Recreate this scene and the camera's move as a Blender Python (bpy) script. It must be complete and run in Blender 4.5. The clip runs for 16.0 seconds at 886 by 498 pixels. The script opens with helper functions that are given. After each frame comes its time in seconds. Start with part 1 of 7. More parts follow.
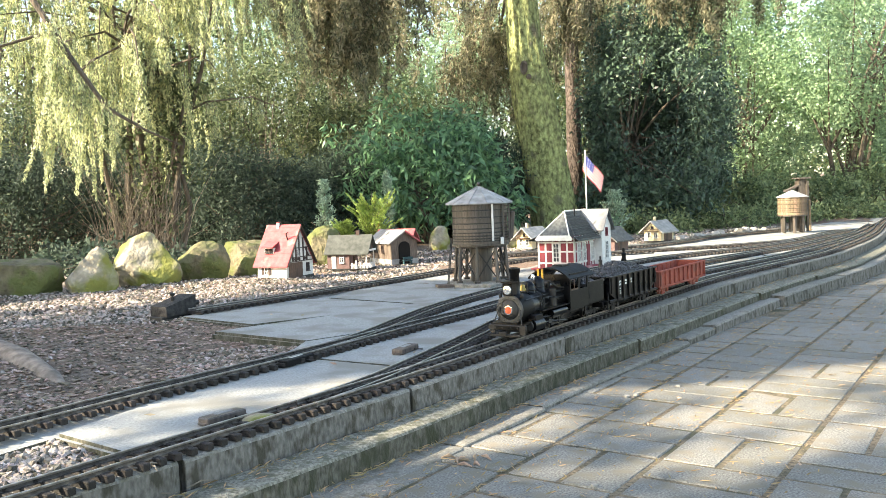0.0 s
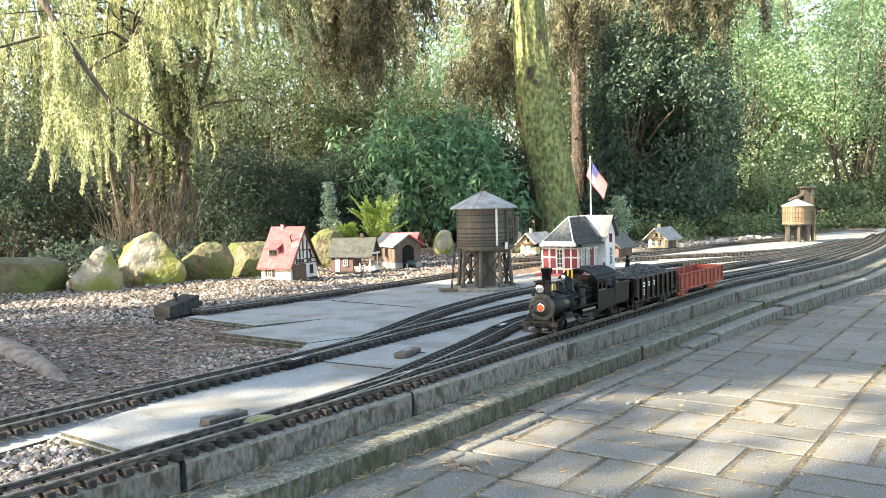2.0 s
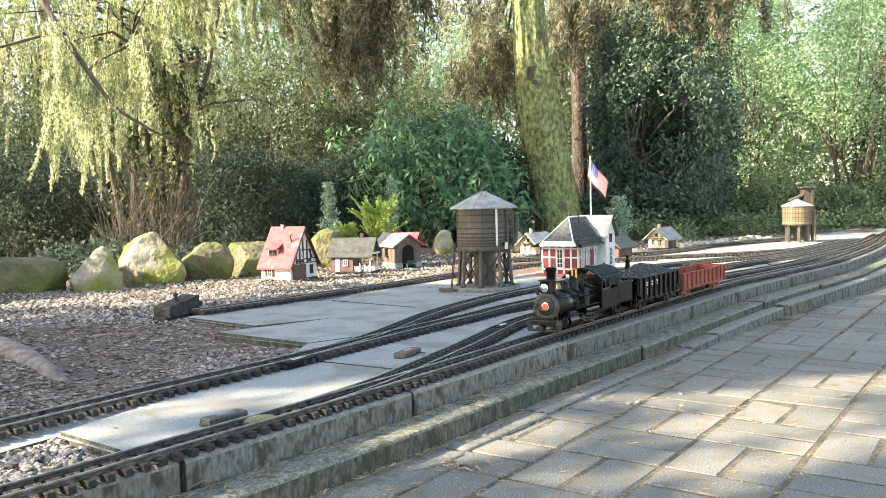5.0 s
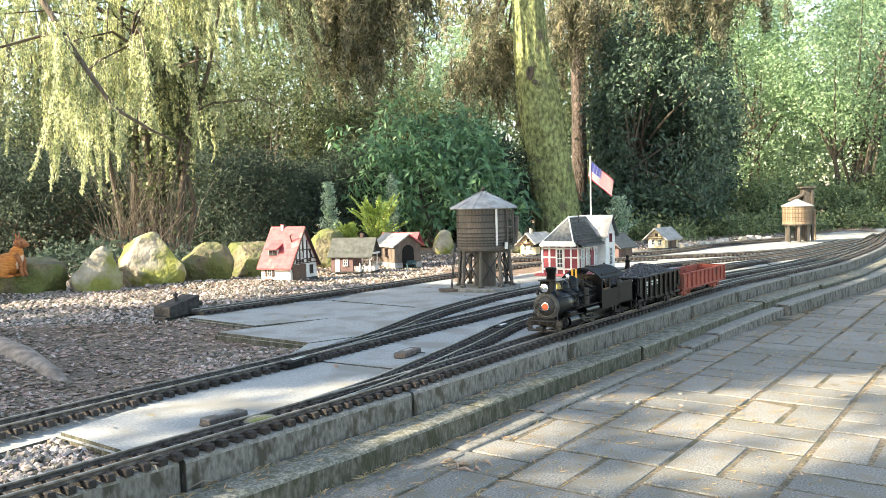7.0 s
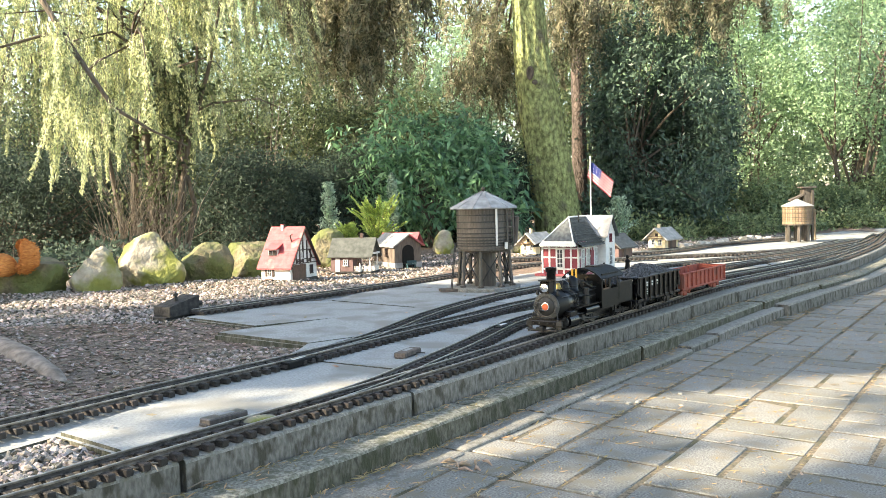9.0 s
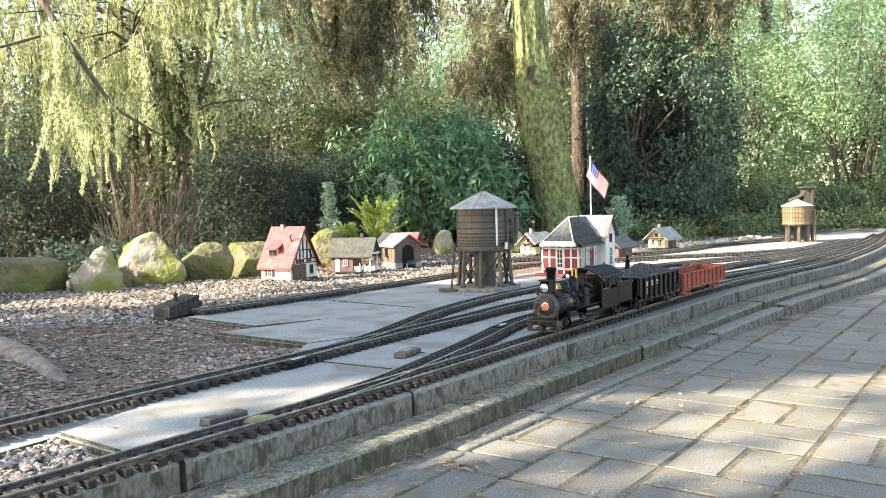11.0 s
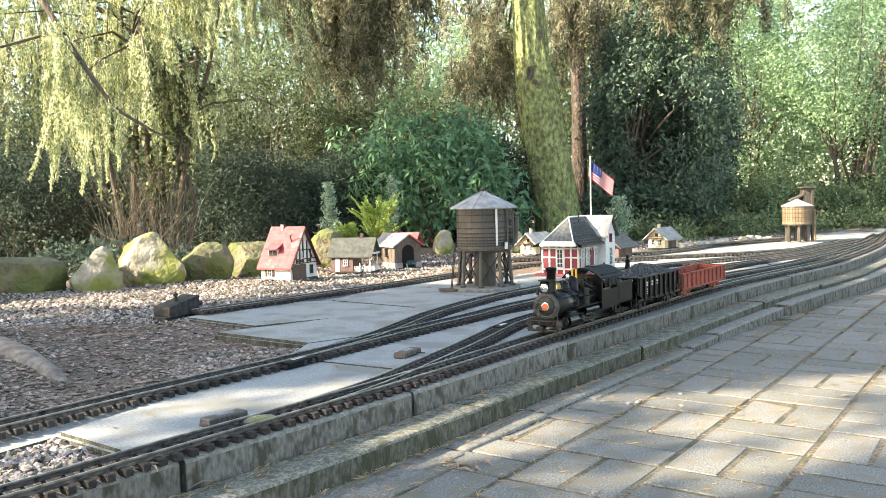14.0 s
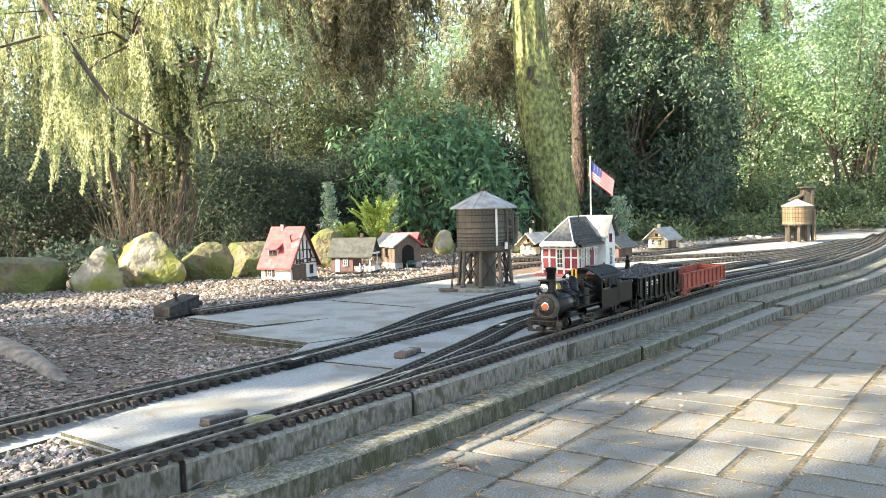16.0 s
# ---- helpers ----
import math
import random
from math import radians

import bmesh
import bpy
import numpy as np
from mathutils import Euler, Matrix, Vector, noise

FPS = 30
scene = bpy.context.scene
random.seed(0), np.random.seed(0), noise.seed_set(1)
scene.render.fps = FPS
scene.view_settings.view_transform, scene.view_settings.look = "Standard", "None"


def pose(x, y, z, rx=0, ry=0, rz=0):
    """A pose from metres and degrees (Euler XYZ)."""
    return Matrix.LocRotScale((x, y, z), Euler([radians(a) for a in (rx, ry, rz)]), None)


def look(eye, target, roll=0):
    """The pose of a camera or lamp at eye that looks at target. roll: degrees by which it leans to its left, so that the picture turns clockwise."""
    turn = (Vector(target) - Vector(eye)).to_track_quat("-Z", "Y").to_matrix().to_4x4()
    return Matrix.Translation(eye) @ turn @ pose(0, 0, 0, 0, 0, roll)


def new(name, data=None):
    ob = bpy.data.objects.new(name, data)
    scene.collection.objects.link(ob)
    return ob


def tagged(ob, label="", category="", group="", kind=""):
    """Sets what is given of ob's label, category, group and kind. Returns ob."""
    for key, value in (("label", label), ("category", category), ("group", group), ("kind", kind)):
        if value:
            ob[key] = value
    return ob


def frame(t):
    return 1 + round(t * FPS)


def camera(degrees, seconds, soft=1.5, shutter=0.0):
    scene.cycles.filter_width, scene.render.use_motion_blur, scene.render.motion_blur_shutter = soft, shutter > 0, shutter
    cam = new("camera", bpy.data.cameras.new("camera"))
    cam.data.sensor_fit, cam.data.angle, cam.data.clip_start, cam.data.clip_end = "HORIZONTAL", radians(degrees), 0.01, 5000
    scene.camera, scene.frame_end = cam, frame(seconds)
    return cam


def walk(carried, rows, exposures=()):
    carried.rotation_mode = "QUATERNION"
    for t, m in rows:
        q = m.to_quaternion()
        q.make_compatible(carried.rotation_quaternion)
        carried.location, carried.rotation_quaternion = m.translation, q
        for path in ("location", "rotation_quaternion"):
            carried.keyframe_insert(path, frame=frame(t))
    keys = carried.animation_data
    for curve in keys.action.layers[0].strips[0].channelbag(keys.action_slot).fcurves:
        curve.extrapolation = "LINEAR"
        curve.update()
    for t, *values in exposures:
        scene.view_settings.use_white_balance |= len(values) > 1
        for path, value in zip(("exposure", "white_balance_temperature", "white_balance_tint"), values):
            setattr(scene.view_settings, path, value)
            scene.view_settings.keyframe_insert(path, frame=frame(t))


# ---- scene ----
# ---------------------------------------------------------------- camera
EYE = (0.0, 0.0, 0.375)


def aim(pitch, yaw, roll):
    """The camera's pose from degrees down, to the right, and of lean."""
    return look(EYE, (10 * math.tan(radians(yaw)), 10, EYE[2] - 10 * math.tan(radians(pitch))), roll)


cam = camera(53.95, 16.0, soft=0.8)
walk(cam, [(0.0, aim(3.50, 0.24, -2.28)), (0.5, aim(3.50, 0.31, -2.30)), (0.6, aim(3.46, 0.04, -2.12)), (0.7, aim(3.45, 0.02, -2.10)),
           (0.8, aim(3.36, 0.02, -1.76)), (0.9, aim(3.28, 0.01, -1.58)), (1.0, aim(3.27, 0.01, -1.57)),
           (1.5, aim(3.24, 0.0, -1.54)), (2.5, aim(3.22, 0.0, -1.49)), (16.0, aim(3.22, 0.0, -1.49))],
     exposures=[(0.0, 2.05, 7500, 9), (16.0, 2.05, 7500, 9)])

# ---------------------------------------------------------------- world and sun
SUN = Vector((-0.83, -0.29, 0.47)).normalized()
world = bpy.data.worlds.new("world")
scene.world = world
world.use_nodes = True
wn = world.node_tree.nodes
sky = wn.new("ShaderNodeTexSky")
sky.sky_type, sky.sun_disc = "NISHITA", False
sky.sun_elevation = math.asin(SUN.z)
sky.sun_rotation = math.atan2(SUN.x, SUN.y)
world.node_tree.links.new(sky.outputs[0], wn["Background"].inputs[0])
wn["Background"].inputs[1].default_value = 0.15
sun_data = bpy.data.lights.new("sun", "SUN")
sun_data.energy, sun_data.angle, sun_data.color = 5.0, radians(0.5), (1.0, 0.93, 0.80)
sun = new("sun", sun_data)
sun.matrix_world = look(tuple(SUN * 30), (0, 0, 0))


# ---------------------------------------------------------------- materials
def mat(name, a, b, rough=0.8, scale=20.0, bump=0.3, bump_scale=120.0, metal=0.0, c=None, c_scale=4.0, c_cut=0.55, vary=0.0,
        stretch=(1, 1, 1), dist=0.004, spec=0.4, translucent=0.0, island=0.0, detail=6.0):
    """Two colours mixed by fine noise, a third in larger patches, relief, and a change from piece to piece."""
    m = bpy.data.materials.new(name)
    m.use_nodes = True
    nt = m.node_tree
    n, link = nt.nodes, nt.links.new
    bsdf = n["Principled BSDF"]
    out = n["Material Output"]
    co = n.new("ShaderNodeTexCoord")
    mp = n.new("ShaderNodeMapping")
    mp.inputs["Scale"].default_value = stretch
    link(co.outputs["Object"], mp.inputs[0])

    def noise_at(s, d=detail):
        t = n.new("ShaderNodeTexNoise")
        t.inputs["Scale"].default_value, t.inputs["Detail"].default_value = s, d
        link(mp.outputs[0], t.inputs["Vector"])
        return t

    def ramp(src, lo, hi, c0, c1):
        r = n.new("ShaderNodeValToRGB")
        r.color_ramp.elements[0].position, r.color_ramp.elements[1].position = lo, hi
        r.color_ramp.elements[0].color, r.color_ramp.elements[1].color = (*c0, 1), (*c1, 1)
        link(src, r.inputs[0])
        return r

    t1 = noise_at(scale)
    col = ramp(t1.outputs[0], 0.32, 0.68, a, b).outputs[0]
    if c:
        t2 = noise_at(c_scale, 4)
        mk = ramp(t2.outputs[0], c_cut - 0.07, c_cut + 0.08, (0, 0, 0), (1, 1, 1))
        mx = n.new("ShaderNodeMixRGB")
        link(mk.outputs[0], mx.inputs[0])
        link(col, mx.inputs[1])
        mx.inputs[2].default_value = (*c, 1)
        col = mx.outputs[0]
    if vary or island:
        if vary:
            src = n.new("ShaderNodeObjectInfo").outputs["Random"]
        else:
            src = n.new("ShaderNodeNewGeometry").outputs["Random Per Island"]
        k = vary or island
        hs = n.new("ShaderNodeHueSaturation")
        mr = n.new("ShaderNodeMapRange")
        mr.inputs[3].default_value, mr.inputs[4].default_value = 1 - k, 1 + k
        link(src, mr.inputs[0])
        link(mr.outputs[0], hs.inputs["Value"])
        mr2 = n.new("ShaderNodeMapRange")
        mr2.inputs[3].default_value, mr2.inputs[4].default_value = 0.5 + 0.06 * k, 0.5 - 0.06 * k
        link(src, mr2.inputs[0])
        link(mr2.outputs[0], hs.inputs["Hue"])
        link(col, hs.inputs["Color"])
        col = hs.outputs[0]
    link(col, bsdf.inputs["Base Color"])
    rr = n.new("ShaderNodeMapRange")
    rr.inputs[3].default_value, rr.inputs[4].default_value = max(0.03, rough - 0.1), min(1, rough + 0.1)
    link(t1.outputs[0], rr.inputs[0])
    link(rr.outputs[0], bsdf.inputs["Roughness"])
    bsdf.inputs["Metallic"].default_value = metal
    bsdf.inputs["Specular IOR Level"].default_value = spec
    if bump:
        t3 = noise_at(bump_scale, 5)
        bp = n.new("ShaderNodeBump")
        bp.inputs["Strength"].default_value, bp.inputs["Distance"].default_value = bump, dist
        link(t3.outputs[0], bp.inputs["Height"])
        link(bp.outputs[0], bsdf.inputs["Normal"])
    if translucent:
        tr = n.new("ShaderNodeBsdfTranslucent")
        link(col, tr.inputs[0])
        ms = n.new("ShaderNodeMixShader")
        ms.inputs[0].default_value = translucent
        link(bsdf.outputs[0], ms.inputs[1])
        link(tr.outputs[0], ms.inputs[2])
        link(ms.outputs[0], out.inputs["Surface"])
    return m


M_GRAVEL = mat("gravel_soil", (0.11, 0.08, 0.06), (0.29, 0.225, 0.178), 0.95, 90, 1.0, 200, c=(0.20, 0.132, 0.093), c_scale=2.2, c_cut=0.5, dist=0.012)
M_STONE = mat("gravel_stone", (0.155, 0.13, 0.105), (0.40, 0.355, 0.30), 0.9, 60, 0.5, 300, island=0.85)
M_CHIP = mat("bark_chip", (0.13, 0.095, 0.068), (0.36, 0.275, 0.205), 0.9, 60, 0.5, 300, island=0.65)
M_BED = mat("bed_concrete", (0.245, 0.247, 0.232), (0.385, 0.383, 0.358), 0.9, 170, 0.5, 320, c=(0.235, 0.225, 0.195), c_scale=7.0, c_cut=0.55, dist=0.002)
M_KERB = mat("kerb_concrete", (0.15, 0.14, 0.118), (0.30, 0.285, 0.25), 0.92, 260, 0.9, 420, c=(0.16, 0.15, 0.12), c_scale=60, c_cut=0.57, vary=0.10, dist=0.003)
# face colours: darker than the tops, shade painted in along with stain streaks
M_KERB_SHADED_FACE = mat("stained_shaded_kerb_face", (0.10, 0.092, 0.078), (0.215, 0.20, 0.175), 0.92, 150, 0.9, 300, c=(0.06, 0.054, 0.038), c_scale=55, c_cut=0.55, vary=0.10, stretch=(1, 1, 0.45), dist=0.003)
M_SHADED_FACE_MOSS = mat("mossy_shaded_face", (0.05, 0.047, 0.034), (0.145, 0.138, 0.105), 0.95, 150, 1.0, 300, c=(0.045, 0.047, 0.026), c_scale=50, c_cut=0.54, vary=0.12, stretch=(1, 1, 0.45), dist=0.004)
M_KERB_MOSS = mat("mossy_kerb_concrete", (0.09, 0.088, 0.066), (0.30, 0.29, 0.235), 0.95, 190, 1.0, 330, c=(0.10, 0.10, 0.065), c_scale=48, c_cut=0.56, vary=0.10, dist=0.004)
M_PAVER = mat("paver_concrete", (0.12, 0.115, 0.10), (0.305, 0.293, 0.258), 0.95, 260, 0.9, 420, c=(0.21, 0.185, 0.14), c_scale=20, c_cut=0.57, vary=0.14, dist=0.002)
M_PAVER_FAR = mat("paver_concrete_joined", (0.12, 0.115, 0.10), (0.305, 0.293, 0.258), 0.95, 260, 0.9, 420, c=(0.21, 0.185, 0.14), c_scale=20, c_cut=0.57, island=0.14, dist=0.002)
M_JOINT = mat("joint_sand", (0.07, 0.056, 0.038), (0.28, 0.22, 0.145), 1.0, 160, 1.0, 400, c=(0.075, 0.075, 0.045), c_scale=12, c_cut=0.56)
M_SLEEPER = mat("sleeper_plastic", (0.016, 0.013, 0.011), (0.050, 0.041, 0.034), 0.75, 70, 0.5, 260, vary=0.35, stretch=(1, 4, 1))
M_SLEEPER_FAR = mat("sleeper_plastic_joined", (0.016, 0.013, 0.011), (0.050, 0.041, 0.034), 0.75, 70, 0.5, 260, island=0.3)
M_RAIL = mat("weathered_brass_rail", (0.055, 0.047, 0.04), (0.21, 0.185, 0.16), 0.30, 70, 0.15, 200, metal=0.4)

M_RAILHEAD = mat("worn_rail_head", (0.30, 0.27, 0.23), (0.62, 0.57, 0.50), 0.34, 60, 0.1, 200, metal=0.85)


# ---------------------------------------------------------------- mesh helpers
class Geo:
    """Vertices and faces gathered for one mesh."""

    def __init__(self):
        self.v, self.f = [], []

    def add(self, verts, faces, m=None):
        k = len(self.v)
        self.v += [tuple(m @ Vector(p)) for p in verts] if m else [tuple(p) for p in verts]
        self.f += [tuple(i + k for i in f) for f in faces]
        return self

    def box(self, cx, cy, cz, sx, sy, sz, m=None, ch=0.0):
        """A box by centre and size; ch bevels all its edges."""
        hx, hy, hz = sx / 2, sy / 2, sz / 2
        if not ch:
            v = [(cx + a * hx, cy + b * hy, cz + c * hz) for a in (-1, 1) for b in (-1, 1) for c in (-1, 1)]
            return self.add(v, [(0, 1, 3, 2), (4, 6, 7, 5), (0, 4, 5, 1), (2, 3, 7, 6), (0, 2, 6, 4), (1, 5, 7, 3)], m)
        ch = min(ch, hx * 0.45, hy * 0.45, hz * 0.45)
        v, ix = [], {}
        for a in (-1, 1):
            for b in (-1, 1):
                for c in (-1, 1):
                    for ax in range(3):
                        h = [hx - ch, hy - ch, hz - ch]
                        h[ax] += ch
                        ix[a, b, c, ax] = len(v)
                        v.append((cx + a * h[0], cy + b * h[1], cz + c * h[2]))
        f = []
        for s in (-1, 1):
            f.append([ix[s, -1, -1, 0], ix[s, 1, -1, 0], ix[s, 1, 1, 0], ix[s, -1, 1, 0]][::s])
            f.append([ix[-1, s, -1, 1], ix[1, s, -1, 1], ix[1, s, 1, 1], ix[-1, s, 1, 1]][::-s])
            f.append([ix[-1, -1, s, 2], ix[1, -1, s, 2], ix[1, 1, s, 2], ix[-1, 1, s, 2]][::s])
        for s in (-1, 1):
            for t in (-1, 1):
                f.append([ix[-1, s, t, 1], ix[-1, s, t, 2], ix[1, s, t, 2], ix[1, s, t, 1]])
                f.append([ix[s, -1, t, 0], ix[s, -1, t, 2], ix[s, 1, t, 2], ix[s, 1, t, 0]])
                f.append([ix[s, t, -1, 0], ix[s, t, -1, 1], ix[s, t, 1, 1], ix[s, t, 1, 0]])
                for w in (-1, 1):
                    f.append([ix[s, t, w, 0], ix[s, t, w, 1], ix[s, t, w, 2]])
        return self.add(v, f, m)

    def cyl(self, p0, p1, r0, r1=None, n=12, caps=True, m=None):
        """A round bar from p0 to p1."""
        r1 = r0 if r1 is None else r1
        p0, p1 = Vector(p0), Vector(p1)
        q = (p1 - p0).to_track_quat("Z", "Y")
        ring = [q @ Vector((math.cos(2 * math.pi * i / n), math.sin(2 * math.pi * i / n), 0)) for i in range(n)]
        v = [p0 + r * r0 for r in ring] + [p1 + r * r1 for r in ring]
        f = [(i, (i + 1) % n, n + (i + 1) % n, n + i) for i in range(n)]
        if caps:
            f += [tuple(range(n))[::-1], tuple(range(n, 2 * n))]
        return self.add(v, f, m)

    def lathe(self, prof, n=16, m=None):
        """A turned body from (radius, height) pairs."""
        v, f = [], []
        for r, z in prof:
            v += [(r * math.cos(2 * math.pi * i / n), r * math.sin(2 * math.pi * i / n), z) for i in range(n)]
        for k in range(len(prof) - 1):
            for i in range(n):
                j = (i + 1) % n
                f.append((k * n + i, k * n + j, (k + 1) * n + j, (k + 1) * n + i))
        f += [tuple(range(n))[::-1], tuple(range((len(prof) - 1) * n, len(prof) * n))]
        return self.add(v, f, m)

    def prism(self, poly, depth, m=None):
        """A plane outline (x, z) carried along y from 0 to depth."""
        n = len(poly)
        v = [(x, 0, z) for x, z in poly] + [(x, depth, z) for x, z in poly]
        f = [(i, (i + 1) % n, n + (i + 1) % n, n + i) for i in range(n)] + [tuple(range(n))[::-1], tuple(range(n, 2 * n))]
        return self.add(v, f, m)

    def plate(self, poly, z0, z1, m=None):
        """A flat outline (x, y) raised from z0 to z1."""
        n = len(poly)
        v = [(x, y, z0) for x, y in poly] + [(x, y, z1) for x, y in poly]
        f = [(i, (i + 1) % n, n + (i + 1) % n, n + i) for i in range(n)] + [tuple(range(n))[::-1], tuple(range(n, 2 * n))]
        return self.add(v, f, m)

    def tube(self, pts, radii, n=6):
        """A bent tapering tube."""
        pts = [Vector(p) for p in pts]
        v, f = [], []
        for k, p in enumerate(pts):
            d = (pts[min(k + 1, len(pts) - 1)] - pts[max(k - 1, 0)]).normalized()
            u = d.cross(Vector((0.31, 0.9, 0.17))).normalized()
            w = d.cross(u)
            v += [p + (u * math.cos(2 * math.pi * i / n) + w * math.sin(2 * math.pi * i / n)) * radii[k] for i in range(n)]
        for k in range(len(pts) - 1):
            for i in range(n):
                j = (i + 1) % n
                f.append((k * n + i, k * n + j, (k + 1) * n + j, (k + 1) * n + i))
        f += [tuple(range(n))[::-1], tuple(range((len(pts) - 1) * n, len(pts) * n))]
        return self.add(v, f)

    def mesh(self, name, material, smooth=False):
        me = bpy.data.meshes.new(name)
        me.from_pydata(self.v, [], self.f)
        bm = bmesh.new()
        bm.from_mesh(me)
        bmesh.ops.recalc_face_normals(bm, faces=bm.faces)
        bm.to_mesh(me)
        bm.free()
        if smooth:
            me.shade_smooth()
            me.set_sharp_from_angle(angle=radians(40))
        me.materials.append(material)
        return me


def part(name, geo, material, parent=None, label="", smooth=False, m=None):
    """One mesh object, under a thing or a part."""
    data = geo.mesh(name, material, smooth) if isinstance(geo, Geo) else geo
    ob = new(name, data)
    if parent:
        ob.parent = parent
    if m is not None:
        ob.matrix_basis = m
    return tagged(ob, label)


def thing(name, m, label, category, group="", kind=""):
    ob = new(name)
    ob.empty_display_size = 0.02
    ob.matrix_basis = m
    return tagged(ob, label, category, group, kind)


def solo(name, geo, material, label, category, group="", kind="", smooth=False, m=None):
    ob = part(name, geo, material, None, label, smooth, m)
    return tagged(ob, label, category, group, kind)


def quads(name, centres, a, b, material):
    """Many separate four-cornered leaves: centre, half length and half width vectors, as arrays."""
    n = len(centres)
    v = np.stack([centres - a * 0.9, centres - a * 0.1 + b, centres + a, centres - a * 0.1 - b], 1).reshape(-1, 3)
    me = bpy.data.meshes.new(name)
    me.vertices.add(4 * n)
    me.vertices.foreach_set("co", v.astype(np.float32).ravel())
    me.loops.add(4 * n)
    me.loops.foreach_set("vertex_index", np.arange(4 * n, dtype=np.int32))
    me.polygons.add(n)
    me.polygons.foreach_set("loop_start", np.arange(0, 4 * n, 4, dtype=np.int32))
    me.update(calc_edges=True)
    me.validate()
    me.materials.append(material)
    return me


def spline(pts, step=0.02):
    """Evenly spaced points along a smooth curve, with the lengths along it."""
    p = np.array(pts, float)
    p = np.vstack([2 * p[0] - p[1], p, 2 * p[-1] - p[-2]])
    out = []
    for i in range(1, len(p) - 2):
        k = np.linspace(0, 1, 40, endpoint=False)[:, None]
        a, b, c, d = p[i - 1:i + 3]
        out.append(0.5 * (2 * b + (c - a) * k + (2 * a - 5 * b + 4 * c - d) * k ** 2 + (3 * b - a - 3 * c + d) * k ** 3))
    q = np.vstack(out + [p[-2:-1]])
    s = np.concatenate([[0], np.cumsum(np.linalg.norm(np.diff(q, axis=0), axis=1))])
    t = np.arange(0, s[-1], step)
    return np.stack([np.interp(t, s, q[:, 0]), np.interp(t, s, q[:, 1])], 1), t


def soften(q, times):
    """Evens out the wobbles of a curve."""
    q = q.copy()
    for _ in range(times):
        q[1:-1] = 0.25 * q[:-2] + 0.5 * q[1:-1] + 0.25 * q[2:]
    return q


def along(q, s, step, side=0.0):
    """Place and heading at the length s along an evenly spaced curve, moved to its right."""
    k = min(max(s / step, 0), len(q) - 1.001)
    i = int(k)
    d = q[min(i + 2, len(q) - 1)] - q[max(i - 1, 0)]
    d = d / np.linalg.norm(d)
    p = q[i] + (q[i + 1] - q[i]) * (k - i)
    return p[0] + d[1] * side, p[1] - d[0] * side, math.degrees(math.atan2(d[1], d[0]))


# ---------------------------------------------------------------- plan: the edge of the raised bed, and the tracks
STEP = 0.02
EDGE = soften(spline([(-3.4, -2.75), (-1.9, -0.75), (-0.95, 0.55), (-0.66, 0.93), (-0.403, 1.252), (-0.071, 1.683), (0.267, 2.163), (0.647, 2.674), (1.134, 3.336), (1.532, 3.825), (1.772, 4.100),
                      (2.145, 4.561), (2.914, 5.713), (3.7, 7.1), (4.6, 8.6)], STEP)[0], 60)
LINES = {
    "main": [(-3.46, -2.72), (-1.95, -0.71), (-0.99, 0.59), (-0.579, 1.081), (-0.460, 1.247), (-0.119, 1.710), (0.046, 1.948), (0.296, 2.318), (0.59, 2.735), (1.06, 3.385), (1.48, 3.87), (1.725, 4.14),
             (2.09, 4.60), (2.86, 5.75), (3.6, 7.05), (4.4, 8.4)],
    "second": [(-2.2, -0.6), (-1.15, 0.88), (-0.762, 1.441), (-0.585, 1.704), (-0.338, 2.053), (-0.079, 2.455), (0.092, 2.703), (0.308, 3.034), (1.20, 4.10), (1.736, 4.63),
               (2.015, 4.90), (2.481, 5.479), (2.882, 5.98), (3.5, 7.0)],
    "crossing": [(-0.248, 1.531), (-0.164, 1.668), (-0.105, 1.788), (-0.041, 1.940), (0.015, 2.065), (0.108, 2.289), (0.243, 2.599), (0.70, 3.24), (1.233, 3.811),
                 (1.468, 4.048), (1.696, 4.291), (2.005, 4.683), (2.377, 5.155), (2.86, 5.86)],
    "third": [(-0.338, 2.053), (-0.219, 2.267), (-0.142, 2.480), (-0.066, 2.712), (0.026, 2.928), (0.176, 3.209), (0.322, 3.420), (0.95, 4.28), (1.393, 4.66),
              (1.704, 4.86), (2.072, 5.20), (2.524, 5.74), (3.0, 6.3)],
    "siding": [(-0.86, 2.99), (-0.616, 3.299), (-0.429, 3.545), (-0.213, 3.830), (-0.014, 4.119), (0.45, 4.70), (1.15, 5.02), (1.713, 5.16), (2.154, 5.375),
               (2.412, 5.652), (2.9, 6.3)],
    "rear": [(0.35, 5.15), (0.921, 5.328), (1.299, 5.470), (1.60, 5.75), (1.923, 6.15), (2.289, 6.444), (2.75, 6.75)],
}
TRACKS = {k: soften(spline(v, STEP)[0], 25) for k, v in LINES.items()}


# ---------------------------------------------------------------- ground
def pave_z(x, y):
    return -0.097 - 0.0174 * x + 0.0039 * y


def edge_side(x, y):
    """Metres outside the bed's edge (to the right of it)."""
    d = EDGE - np.array((x, y))
    i = int(np.argmin((d ** 2).sum(1)))
    i = min(max(i, 1), len(EDGE) - 2)
    t = EDGE[i + 1] - EDGE[i - 1]
    t = t / np.linalg.norm(t)
    return -(d[i][0] * t[1] - d[i][1] * t[0])


